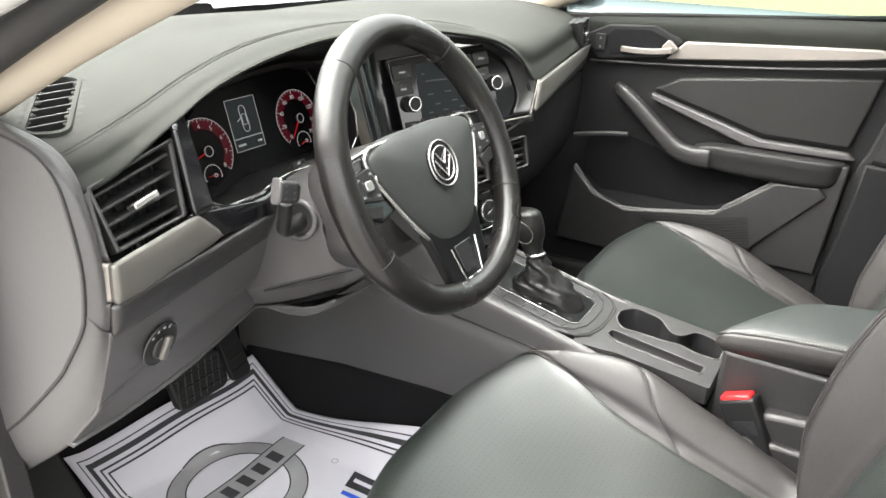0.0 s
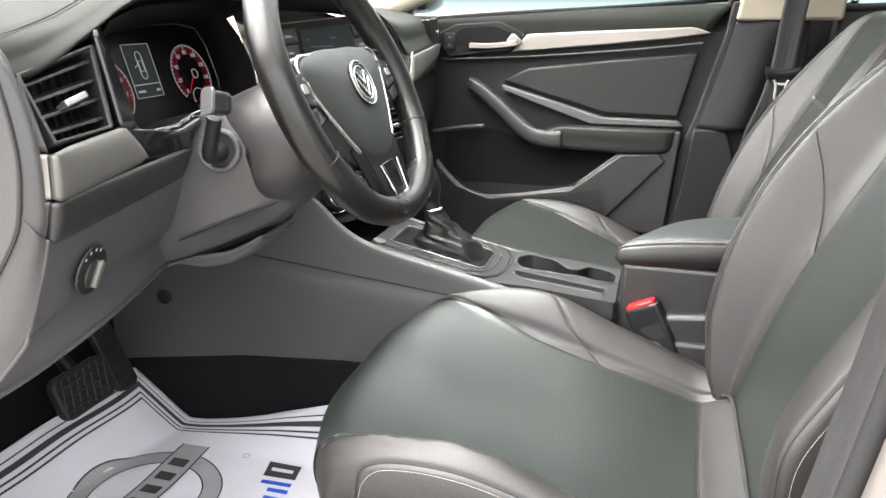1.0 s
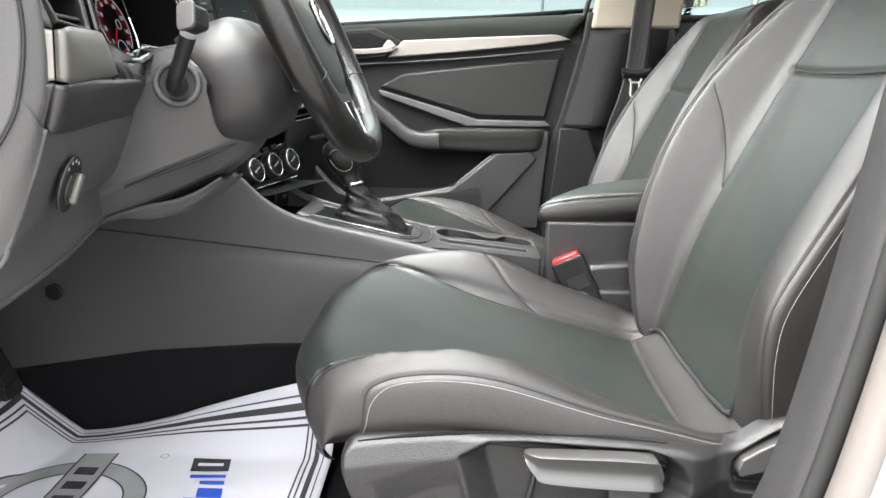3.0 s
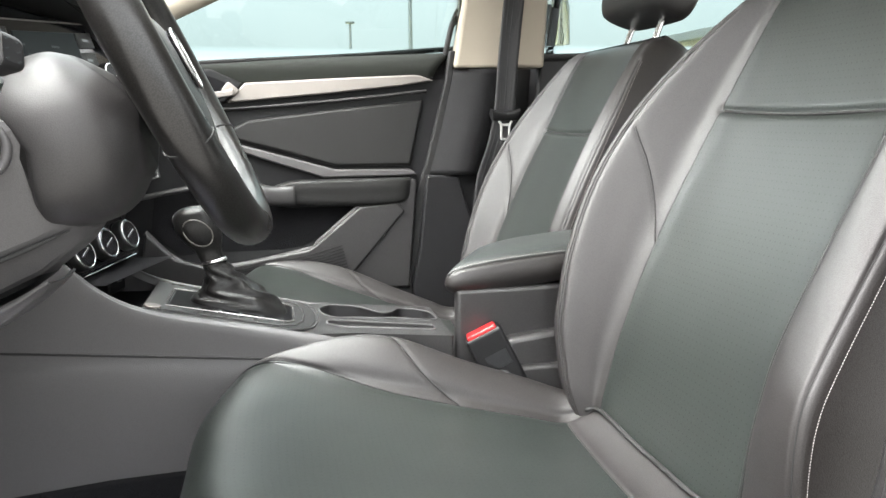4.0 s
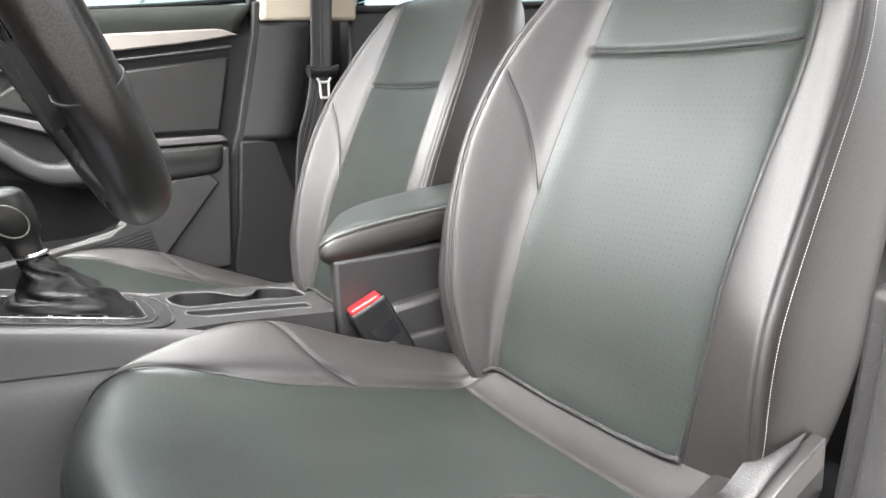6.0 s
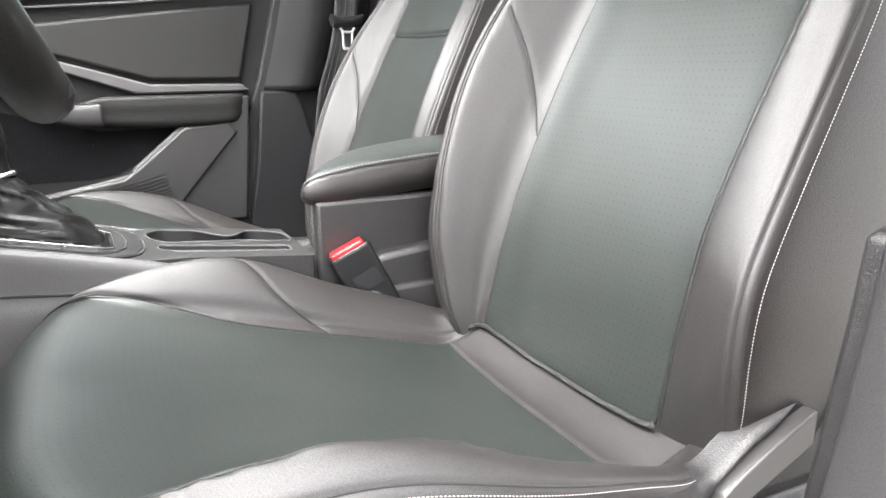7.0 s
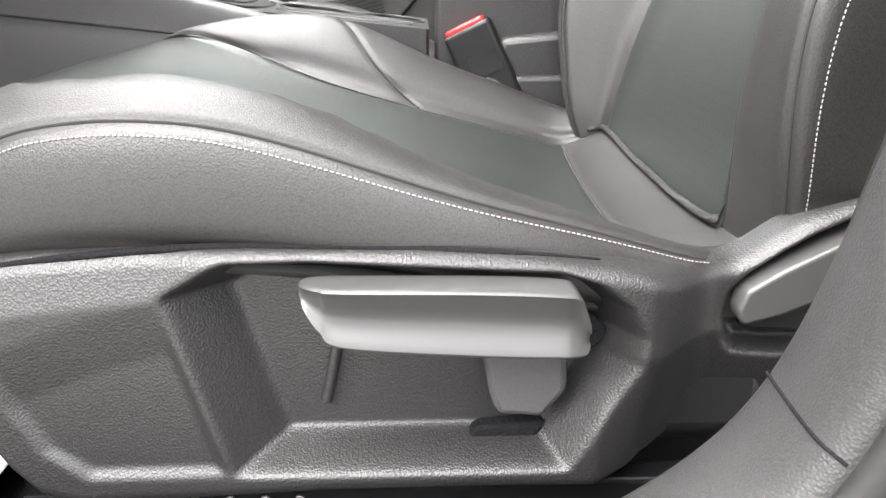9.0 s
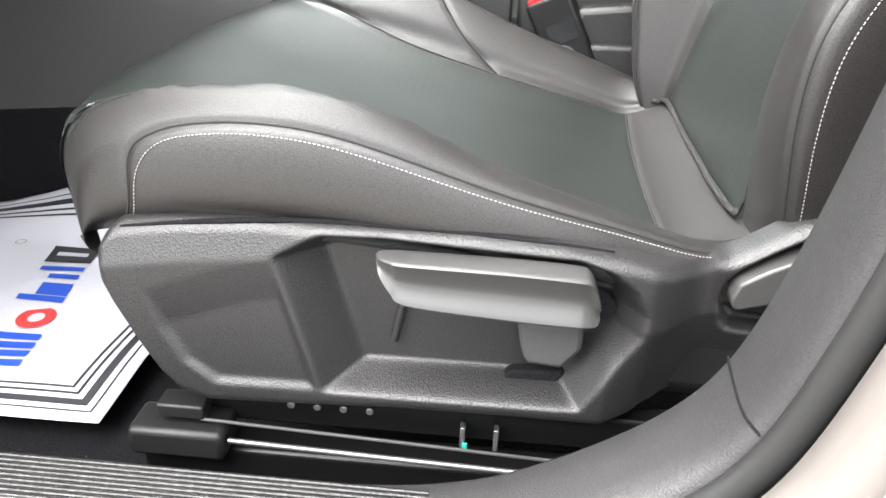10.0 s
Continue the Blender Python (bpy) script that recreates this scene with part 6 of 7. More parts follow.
    for z, a, b, y in ((0.714, 0.0135, 0.0155, 0.489), (0.73, 0.0145, 0.018, 0.493), (0.744, 0.0190, 0.0255, 0.499), (0.759, 0.0220, 0.0295, 0.505), (0.772, 0.0225, 0.029, 0.509), (0.783, 0.02, 0.0255, 0.511), (0.7885, 0.014, 0.017, 0.512), (0.7905, 0.006, 0.007, 0.512)):
        ks.append([(0.004 + a * math.copysign(abs(math.cos(q)) ** 0.75, math.cos(q)), y + b * math.copysign(abs(math.sin(q)) ** 0.75, math.sin(q)), z - 0.15 * b * math.sin(q)) for q in np.linspace(0, 2 * math.pi, 24, endpoint=False)])
    kn = sheet("knob", catmull(np.array(ks), 40), BOOT_LEATHER, gate, "black leather gear knob with satin top", closed_v=True, caps=True, smooth=180)
    loop = [(-0.0172 + 0.0022 * math.cos(2 * q), 0.504 + 0.0185 * math.cos(q) + 0.006 * math.sin(q), 0.756 + 0.0185 * math.sin(q)) for q in np.linspace(0, 2 * math.pi, 30, endpoint=False)]
    tube("knob_seam", loop, 0.0009, SATIN_DARK, kn, sides=6, closed=True, up=(1, 0, 0))
    cap = [[(0.004 + a * math.cos(q), y + b * math.sin(q), z) for q in np.linspace(0.75, math.pi - 0.75, 12)] for z, a, b, y in ((0.732, 0.0165, 0.0195, 0.495), (0.748, 0.0205, 0.0255, 0.503), (0.762, 0.0223, 0.028, 0.509), (0.776, 0.0205, 0.0255, 0.513), (0.7855, 0.012, 0.016, 0.515))]
    sheet("knob_cap", loft(cap, 20, 20), SATIN_BRIGHT, kn, "satin silver knob front", thick=0.001)
    # one moulded deck with a double cup holder and a slim tray let into it
    def deck_z(y):
        return 0.601 + (y - 0.16) * 0.105
    def rounded(pts, turns=3, r=0.006):
        p = [Vector(q) for q in pts]
        for _ in range(turns):
            cut = [min(0.25, r / max(1e-6, (p[(i + 1) % len(p)] - p[i]).length)) for i in range(len(p))]
            p = [w for i in range(len(p)) for w in (p[i].lerp(p[(i + 1) % len(p)], cut[i]), p[i].lerp(p[(i + 1) % len(p)], 1 - cut[i]))]
            r *= 0.5
        return p
    outer = rounded([(-0.071, 0.157), (0.1, 0.157), (0.104, 0.372), (-0.09, 0.372), (-0.074, 0.3)], 1, 0.003)
    cups = rounded([(0.06, 0.341), (0.087, 0.321), (0.082, 0.276), (0.046, 0.247), (0.05, 0.23), (0.082, 0.213), (0.077, 0.177), (0.06, 0.162), (0.016, 0.162), (0.013, 0.2), (0.02, 0.226), (0.013, 0.25), (0.009, 0.292), (0.004, 0.32), (0.027, 0.338)], 2)
    tray = rounded([(-0.015, 0.333), (-0.011, 0.326), (-0.017, 0.176), (-0.043, 0.177), (-0.044, 0.316), (-0.03, 0.333)], 2, 0.003)
    bm = bmesh.new()
    edges = []
    for loop_ in (outer, cups, tray):
        vs = [bm.verts.new((p.x, p.y, deck_z(p.y))) for p in loop_]
        edges += [bm.edges.new((vs[i], vs[(i + 1) % len(vs)])) for i in range(len(vs))]
        if loop_ is outer:
            low = [bm.verts.new((p.x, p.y, deck_z(p.y) - 0.03)) for p in loop_]
            for i in range(len(vs)):
                j = (i + 1) % len(vs)
                bm.faces.new((vs[i], vs[j], low[j], low[i]))
    bmesh.ops.triangle_fill(bm, edges=edges, use_beauty=True, normal=(0, 0, 1))
    bmesh.ops.recalc_face_normals(bm, faces=bm.faces[:])
    part("deck", bm, PLASTIC, c, "moulded console top")
    for nm, loop_, deep, mt, lb in (("cup_well", cups, 0.07, PLASTIC_BLACK, "double cup holder well"), ("tray_well", tray, 0.016, PLASTIC, "slim tray")):
        bm = bmesh.new()
        mid = sum(loop_, Vector((0, 0))) / len(loop_)
        rows_ = []
        for dz, k in ((0.0, 1.0), (0.003, 0.985), (deep * 0.8, 0.95), (deep, 0.86)):
            rows_.append([bm.verts.new((mid.x + (p.x - mid.x) * k, mid.y + (p.y - mid.y) * k, deck_z(p.y) - dz)) for p in loop_])
        n = len(loop_)
        for r0, r1 in zip(rows_, rows_[1:]):
            for i in range(n):
                bm.faces.new((r0[i], r0[(i + 1) % n], r1[(i + 1) % n], r1[i]))
        bottom = [bm.edges.get((rows_[-1][i], rows_[-1][(i + 1) % n])) for i in range(n)]
        bmesh.ops.triangle_fill(bm, edges=bottom, use_beauty=True, normal=(0, 0, 1))
        bmesh.ops.recalc_face_normals(bm, faces=bm.faces[:])
        bmesh.ops.reverse_faces(bm, faces=bm.faces[:])
        part(nm, bm, mt, c, lb, smooth=50)
        tube("rim", [(p.x, p.y, deck_z(p.y) + 0.0004) for p in loop_], 0.0015, PLASTIC_LOW, c, sides=6, closed=True)
    for x, y, q in ((0.017, 0.252, 35), (0.022, 0.214, -30), (0.03, 0.171, 80), (0.022, 0.318, 60)):
        block("grip_tab", (0.007, 0.009, 0.005), pose(x + 0.004, y, deck_z(y) - 0.014, 20, 0, q), METAL, c, "shiny cup grip tab", bevel=0.001)
    # arm rest
    prism("armrest_base", [(-0.058, 0.15), (-0.045, 0.151), (0.0, 0.128), (0.098, 0.076), (0.098, -0.3), (-0.058, -0.3)], "z", 0.5, 0.664, PLASTIC, c, bevel=0.008, segments=3)
    prism("base_shelf", [(0.088, 0.53), (0.078, 0.592), (0.0, 0.600), (-0.3, 0.60), (-0.3, 0.48), (0.088, 0.48)], "x", -0.080, 0.07, PLASTIC, c, bevel=0.008, segments=3)
    prism("base_foot", [(0.16, 0.40), (0.165, 0.545), (0.09, 0.552), (-0.3, 0.556), (-0.3, 0.40)], "x", -0.092, 0.104, PLASTIC, c, bevel=0.006, segments=3)
    a = thing("armrest", (0.02, 0.0, 0.69), "padded black leather armrest lid with white stitching", "armrest")
    asx = []
    for y, zt, zb, hw in ((0.172, 0.676, 0.668, 0.055), (0.166, 0.688, 0.662, 0.07), (0.145, 0.702, 0.657, 0.079), (0.09, 0.713, 0.66, 0.081), (0.0, 0.721, 0.668, 0.081), (-0.15, 0.73, 0.676, 0.08), (-0.26, 0.733, 0.68, 0.078), (-0.28, 0.725, 0.69, 0.07)):
        h = zt - zb
        asx.append([(0.02 + hw * u, y, z) for u, z in ((-0.9, zb), (-1.0, zb + 0.3 * h), (-0.99, zb + 0.62 * h), (-0.9, zb + 0.88 * h), (-0.6, zt - 0.02 * h), (0, zt), (0.6, zt - 0.02 * h), (0.9, zb + 0.88 * h), (0.99, zb + 0.62 * h), (1.0, zb + 0.3 * h), (0.9, zb))])
    ag = loft(asx, 70, 70)
    ag[..., 1] -= 0.55 * np.clip(ag[..., 0] + 0.055, 0, 0.2) * np.clip((ag[..., 1] + 0.06) / 0.22, 0, 1)
    pipe = pick(ag, [(t, 0.27) for t in np.linspace(0.1, 0.95, 160)])
    sheet("pad", groove(ag, [pipe], 0.002, 0.003, 1.0 if normals(ag)[35, 35][2] > 0 else -1.0), LEATHER, a, closed_v=True, caps=True, smooth=180, mats=[LEATHER_TOP, LEATHER_SIDE], chooser=lambda p, q: 1 if q < 0.27 else 0)
    tube("seam", pick(ag, [(t, 0.27) for t in np.linspace(0.1, 0.95, 120)]), 0.0008, SEAM, a, sides=5)
    stitches("stitching", pick(ag, [(t, 0.285) for t in np.linspace(0.08, 0.95, 200)]), a, lift=(-0.0006, 0, 0.0006), length=0.003, gap=0.0016, r=0.00028)
    # belt buckle
    b = thing("seat_belt_buckle", (-0.073, 0.1, 0.57), "black seat belt buckle with a red release button", "belt buckle")
    M = pose(-0.073, 0.106, 0.583, -27, 0, -10)
    block("housing", (0.028, 0.056, 0.095), M @ pose(0, -0.001, -0.025), DARK_PLASTIC, b, bevel=0.005, segments=3)
    block("button", (0.023, 0.046, 0.012), M @ pose(0, 0, 0.0215), RED, b, "red release button", bevel=0.003)
    block("window", (0.001, 0.034, 0.024), M @ pose(-0.0142, -0.004, -0.022), GLOSS_BLACK, b, bevel=0)
    tube("strap", [M @ Vector((0, 0, -0.06)), M @ Vector((0.005, -0.02, -0.12)), M @ Vector((0.005, -0.03, -0.17))], 0.012, PLASTIC_BLACK, b, n=8)


def build_far_door():
    d = thing("passenger_door", (0.75, 0.4, 0.4), "dark vinyl front passenger door panel with satin strip and armrest", "car door")
    X = 0.735
    # main skin, dished below the rail
    def skin(y, z):
        x = X
        if z > 1.0:
            x += 0.03 * (z - 1.0) / 0.06
        if z < 0.62:
            x -= 0.03 * math.exp(-((z - 0.45) / 0.12) ** 2)
        return x + 0.012 * max(0, y - 0.55)
    ys, zs = np.linspace(0.045, 1.02, 60), np.linspace(0.36, 1.056, 70)
    sheet("panel", [[(skin(y, z), y - (0.115 if z < 0.75 else 0.25) * (z - 0.75) * min(1, max(0, (1.02 - y) / 0.52)), z - (0.035 * max(0, y - 0.1) if z > 1.03 else 0)) for z in zs] for y in ys], DOOR_SKIN, d)
    rail = loft([[(0.722 + o, y, z) for y, z, o in ((-0.030, 1.068, 0.04), (-0.022, 1.057, 0.012), (0.0, 1.03, 0.0), (0.012, 1.004, 0.004))], [(0.722 + o, y, z) for y, z, o in ((0.3, 1.052, 0.04), (0.3, 1.043, 0.012), (0.3, 1.025, 0.0), (0.3, 0.99, 0.004))], [(0.724 + o, y, z) for y, z, o in ((0.56, 1.034, 0.04), (0.56, 1.03, 0.012), (0.56, 1.02, 0.0), (0.56, 0.99, 0.004))], [(0.73 + o, y, z) for y, z, o in ((0.8, 1.02, 0.04), (0.8, 1.016, 0.012), (0.8, 1.005, 0.0), (0.8, 0.98, 0.004))]], 40, 16)
    sheet("window_rail", rail, DASH_SOFT, d, "soft grained window rail", thick=0.012)
    st = [(0.452, 0.992), (0.25, 1.003), (0.06, 1.012), (0.045, 1.010), (0.012, 0.999), (0.1, 0.985), (0.25, 0.969), (0.493, 0.947)]
    prism("trim_strip", st, "x", 0.712, 0.73, SATIN, d, "pale satin trim strip", bevel=0.004, segments=3)
    prism("handle_recess", [(0.70, 0.985), (0.64, 1.014), (0.525, 1.022), (0.455, 0.99), (0.497, 0.948), (0.66, 0.93)], "x", 0.718, 0.732, DOOR_SKIN, d, bevel=0.004)
    # flat near-black plate stands in for the shade inside the handle recess
    prism("recess_shade", [(0.645, 0.985), (0.625, 1.005), (0.54, 1.011), (0.485, 0.99), (0.505, 0.958), (0.63, 0.945)], "x", 0.7165, 0.72, CARPET_AND_SHADE, d, bevel=0.001)
    hd = loft([[(x, y, z + 0.0065 * q) for q in (-1, -0.3, 0.3, 1)] for x, y, z in ((0.714, 0.6, 0.962), (0.708, 0.55, 0.962), (0.704, 0.505, 0.966), (0.703, 0.475, 0.971))], 20, 8)
    sheet("release_handle", hd, SATIN, d, "satin silver door release", thick=0.008)
    prism("release_tip", [(0.502, 0.960), (0.474, 0.963), (0.463, 0.974), (0.483, 0.992), (0.490, 0.993), (0.503, 0.977)], "x", 0.703, 0.712, SATIN, d, bevel=0.003)
    block("lock_switch", (0.008, 0.026, 0.04), pose(0.716, 0.655, 0.972), PLASTIC_BLACK, d, bevel=0.002)
    for z in (0.982, 0.962):
        block("lock_mark", (0.001, 0.004, 0.005), pose(0.7115, 0.655, z), LCD_TEXT, d, bevel=0)
    # quilted insert with its bright lower border
    ins = [(0.514, 0.874), (0.452, 0.908), (0.25, 0.932), (0.036, 0.954), (0.07, 0.797), (0.253, 0.799), (0.36, 0.83)]
    prism("insert", ins, "x", 0.722, 0.738, DOOR_INSERT, d, "padded black vinyl insert", bevel=0.007, segments=3)
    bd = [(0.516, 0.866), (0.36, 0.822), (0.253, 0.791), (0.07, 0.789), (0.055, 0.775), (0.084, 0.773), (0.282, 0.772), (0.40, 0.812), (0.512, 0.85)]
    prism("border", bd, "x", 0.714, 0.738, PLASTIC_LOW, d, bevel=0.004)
    tube("panel_line", [(0.726, 0.68, 0.925), (0.724, 0.49, 0.934), (0.722, 0.25, 0.952), (0.72, 0.03, 0.975)], 0.004, PLASTIC, d, n=40, up=(1, 0, 0))
    # pull handle sweeping down into the arm rest
    path = [(0.712, 0.605, 0.868), (0.70, 0.585, 0.862), (0.694, 0.545, 0.835), (0.69, 0.49, 0.788), (0.686, 0.44, 0.748), (0.684, 0.40, 0.735), (0.684, 0.35, 0.735)]
    p = catmull(path, 40)
    pg = []
    for i, q in enumerate(p):
        t = p[min(i + 1, 39)] - p[max(i - 1, 0)]
        t /= np.linalg.norm(t)
        s = np.cross(t, (1, 0, 0))
        s /= np.linalg.norm(s)
        w = 0.014 + 0.010 * (i / 39)
        pg.append([q + s * w * a + np.array((0.022, 0, 0)) * b for a, b in ((-1, 0.9), (-1, 0.2), (-0.6, -0.2), (0.6, -0.2), (1, 0.2), (1, 0.9))])
    sheet("pull_handle", loft(pg, 50, 24), PLASTIC, d, "grab handle running into the arm rest", thick=0.004)
    ar = loft([[(x + 0.045, y, zt), (x + 0.006, y, zt), (x, y, zt - 0.012), (x + 0.002, y, (zt + zb) / 2), (x + 0.008, y, zb + 0.006), (x + 0.045, y, zb)] for x, y, zt, zb in ((0.692, 0.395, 0.756, 0.716), (0.684, 0.355, 0.767, 0.708), (0.68, 0.3, 0.769, 0.704), (0.68, 0.18, 0.769, 0.702), (0.684, 0.1, 0.769, 0.706), (0.70, 0.072, 0.768, 0.722))], 40, 24)
    sheet("arm_rest", ar, DOOR_INSERT, d, "padded door arm rest", thick=0.003)
    # map pocket
    # near-black plate: the pocket's depth shade is put into its colour
    prism("pocket_shade", [(0.665, 0.735), (0.563, 0.752), (0.36, 0.70), (0.19, 0.70), (0.30, 0.628), (0.33, 0.61), (0.54, 0.575), (0.62, 0.6), (0.675, 0.655)], "x", 0.729, 0.736, CARPET_AND_SHADE, d, bevel=0.001)
    pk = [(0.685, 0.66), (0.625, 0.598), (0.54, 0.57), (0.325, 0.605), (0.295, 0.626), (0.2, 0.705), (0.11, 0.712), (0.09, 0.69), (0.3, 0.45), (0.72, 0.45)]
    prism("map_pocket", pk, "x", 0.69, 0.712, PLASTIC, d, "moulded map pocket", bevel=0.006, segments=3)
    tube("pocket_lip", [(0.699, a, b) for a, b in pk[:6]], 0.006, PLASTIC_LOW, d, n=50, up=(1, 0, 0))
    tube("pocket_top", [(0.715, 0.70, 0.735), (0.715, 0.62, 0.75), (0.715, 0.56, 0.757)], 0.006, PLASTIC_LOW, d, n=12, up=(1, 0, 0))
    for i in range(15):
        k = 0.6 * i
        tube("rib", [(0.688, 0.50 - 0.012 * k, 0.563 - 0.009 * k), (0.688, 0.36 - 0.01 * k, 0.585 - 0.01 * k), (0.688, 0.245 - 0.003 * k, 0.612 - 0.012 * k)], 0.001, DOOR_SKIN, d, n=12, sides=5, up=(1, 0, 0))
    prism("corner_brace", [(0.06, 0.765), (0.085, 0.765), (0.22, 0.56), (0.235, 0.5), (0.08, 0.5)], "x", 0.698, 0.73, PLASTIC, d, bevel=0.005)
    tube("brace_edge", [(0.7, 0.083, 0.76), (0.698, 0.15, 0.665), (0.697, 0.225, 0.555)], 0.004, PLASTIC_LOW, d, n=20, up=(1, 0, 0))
    prism("frame_edge", [(-0.028, 1.07), (-0.018, 1.0), (0.032, 0.8), (0.062, 0.72), (0.075, 0.54), (0.09, 0.36), (0.06, 0.36), (0.045, 0.54), (0.035, 0.72), (0.008, 0.8), (-0.036, 1.0), (-0.044, 1.07)], "x", 0.722, 0.80, RUBBER, d, "black rubber door seal", bevel=0.004)
    prism("outer_skin", [(0.0, 0.3), (-0.03, 0.99), (0.6, 0.965), (1.1, 0.94), (1.1, 0.3)], "x", 0.80, 0.83, PAINT, d, bevel=0.004)
    w = thing("window_1", (0.77, 0.4, 1.2), "side window glass, green tint deepened to dim the sky", "window", kind="structure")
    ob = sheet("pane", loft([[(0.775 - 0.1 * s, y, 1.03 + 0.33 * s) for s in (0, 0.5, 1)] for y in (-0.06, 0.3, 0.85)], 12, 8), DIMMED_GLASS, w, thick=0.004)
    ob.visible_shadow = False
    tube("window_seal", [(0.768, 0.84, 1.018), (0.768, 0.5, 1.042), (0.768, 0.2, 1.06), (0.768, -0.04, 1.078)], 0.006, RUBBER, w, n=30)
    tube("a_pillar_trim", [(0.74, 0.98, 1.0), (0.71, 0.76, 1.08), (0.69, 0.48, 1.21), (0.65, 0.28, 1.29), (0.61, 0.1, 1.36)], 0.032, BEIGE, w, n=20)
    far = thing("far_sill", (0.76, 0.4, 0.32), "dark plastic sill below the far doors", "door sill", kind="structure")
    prism("sill_trim", [(0.69, 0.24), (0.69, 0.375), (0.70, 0.39), (0.79, 0.39), (0.81, 0.24)], "y", -1.2, 1.3, PLASTIC_BLACK, far, bevel=0.006)
    # pillar between the doors
    p = thing("pillar", (0.75, -0.1, 0.9), "dark grey and beige pillar trim between the far doors", "pillar", kind="structure")
    prism("lower_trim", [(-0.036, 1.026), (0.0, 0.88), (0.028, 0.772), (0.05, 0.60), (0.074, 0.50), (0.06, 0.36), (-0.2, 0.36), (-0.2, 1.03), (-0.15, 1.03)], "x", 0.728, 0.79, DOOR_SKIN, p, "dark grey lower pillar trim", bevel=0.006)
    prism("inner_skin", [(0.10, 0.3), (0.03, 1.035), (-0.27, 1.04), (-0.22, 0.3)], "x", 0.792, 0.799, PLASTIC_BLACK, p, bevel=0.001)
    prism("lower_step", [(0.034, 0.774), (0.052, 0.60), (0.072, 0.50), (0.06, 0.38), (-0.12, 0.38), (-0.1, 0.6), (-0.045, 0.772)], "x", 0.706, 0.735, DOOR_SKIN, p, bevel=0.006)
    sheet("pillar_face", loft([[(x, y + s, z) for x, y in ((0.728, -0.0), (0.715, -0.03), (0.70, -0.075), (0.705, -0.11), (0.74, -0.14))] for z, s in ((1.026, -0.035), (0.9, -0.005), (0.773, 0.03))], 20, 16), DOOR_SKIN, p, thick=0.003)
    prism("upper_trim", [(-0.037, 1.028), (-0.09, 1.37), (-0.28, 1.37), (-0.262, 1.03)], "x", 0.70, 0.76, BEIGE, p, "beige upper pillar trim", bevel=0.008)
    tube("door_seal", [(0.742, -0.022, 1.06), (0.742, -0.055, 1.2), (0.72, -0.085, 1.36)], 0.007, RUBBER, p, n=12)
    b = thing("seat_belt", (0.64, -0.13, 0.9), "black webbing seat belt hanging with its chrome tongue", "seat belt")
    sb = loft([[(0.64 + o, y - 0.025, z), (0.643 + o, y, z), (0.64 + o, y + 0.025, z)] for y, z, o in ((-0.165, 1.2, 0.0), (-0.15, 1.05, 0.0), (-0.141, 0.93, 0.0), (-0.125, 0.85, 0.0), (-0.1, 0.76, 0.01), (-0.085, 0.6, 0.02))], 40, 8)
    sheet("webbing", sb, BELT, b, thick=0.0016)
    for o in (-0.012, 0.0, 0.012):
        tube("weave_line", [(0.6395, -0.165 + o, 1.2), (0.6415, -0.15 + o, 1.05), (0.6405, -0.141 + o, 0.93), (0.6405, -0.125 + o, 0.85), (0.651, -0.1 + o, 0.76)], 0.0011, BELT, b, n=40, sides=5)
    hp = loft([[(0.633, -0.141 + a * 0.036, 0.925 + 0.006 * a * a), (0.622, -0.141 + a * 0.034, 0.918 + 0.008 * a * a), (0.63, -0.141 + a * 0.03, 0.905), (0.645, -0.141 + a * 0.03, 0.905), (0.65, -0.141 + a * 0.034, 0.92)] for a in (-1, -0.5, 0, 0.5, 1)], 20, 16)
    sheet("tongue_grip", hp, PLASTIC_BLACK, b, closed_v=True, caps=True)
    tube("tongue", [(0.630, -0.141 + a, 0.880 + c_) for a, c_ in ((-0.016, 0.022), (-0.0105, 0.012), (-0.0095, -0.016), (-0.006, -0.020), (0.006, -0.020), (0.0095, -0.016), (0.0105, 0.012), (0.016, 0.022))], 0.0030, TONGUE, b, "chrome buckle tongue", n=48, up=(1, 0, 0))
    tube("tongue_bar", [(0.630, -0.1525, 0.894), (0.630, -0.141, 0.893), (0.630, -0.1295, 0.894)], 0.0030, TONGUE, b, n=8, up=(1, 0, 0))
    block("guide", (0.03, 0.09, 0.05), pose(0.655, -0.168, 1.215), PLASTIC_BLACK, b, bevel=0.01)
    r = thing("rear_door", (0.76, -0.6, 0.8), "black rear passenger door panel with a window above", "car door")
    prism("panel", [(-0.205, 0.36), (-0.26, 1.055), (-1.2, 1.09), (-1.1, 0.36)], "x", 0.73, 0.80, PLASTIC_BLACK, r, bevel=0.01)
    tube("window_seal", [(0.735, -0.255, 1.057), (0.735, -0.7, 1.075), (0.735, -1.2, 1.095)], 0.008, RUBBER, r, n=12)
    w2 = thing("window_2", (0.76, -0.7, 1.2), "rear side window glass, green tint deepened to dim the sky", "window", kind="structure")
    ob = sheet("pane", loft([[(0.77 - 0.1 * s, y, 1.05 + 0.3 * s) for s in (0, 0.5, 1)] for y in (-0.26, -0.7, -1.2)], 10, 8), DIMMED_GLASS, w2, thick=0.004)
    ob.visible_shadow = False


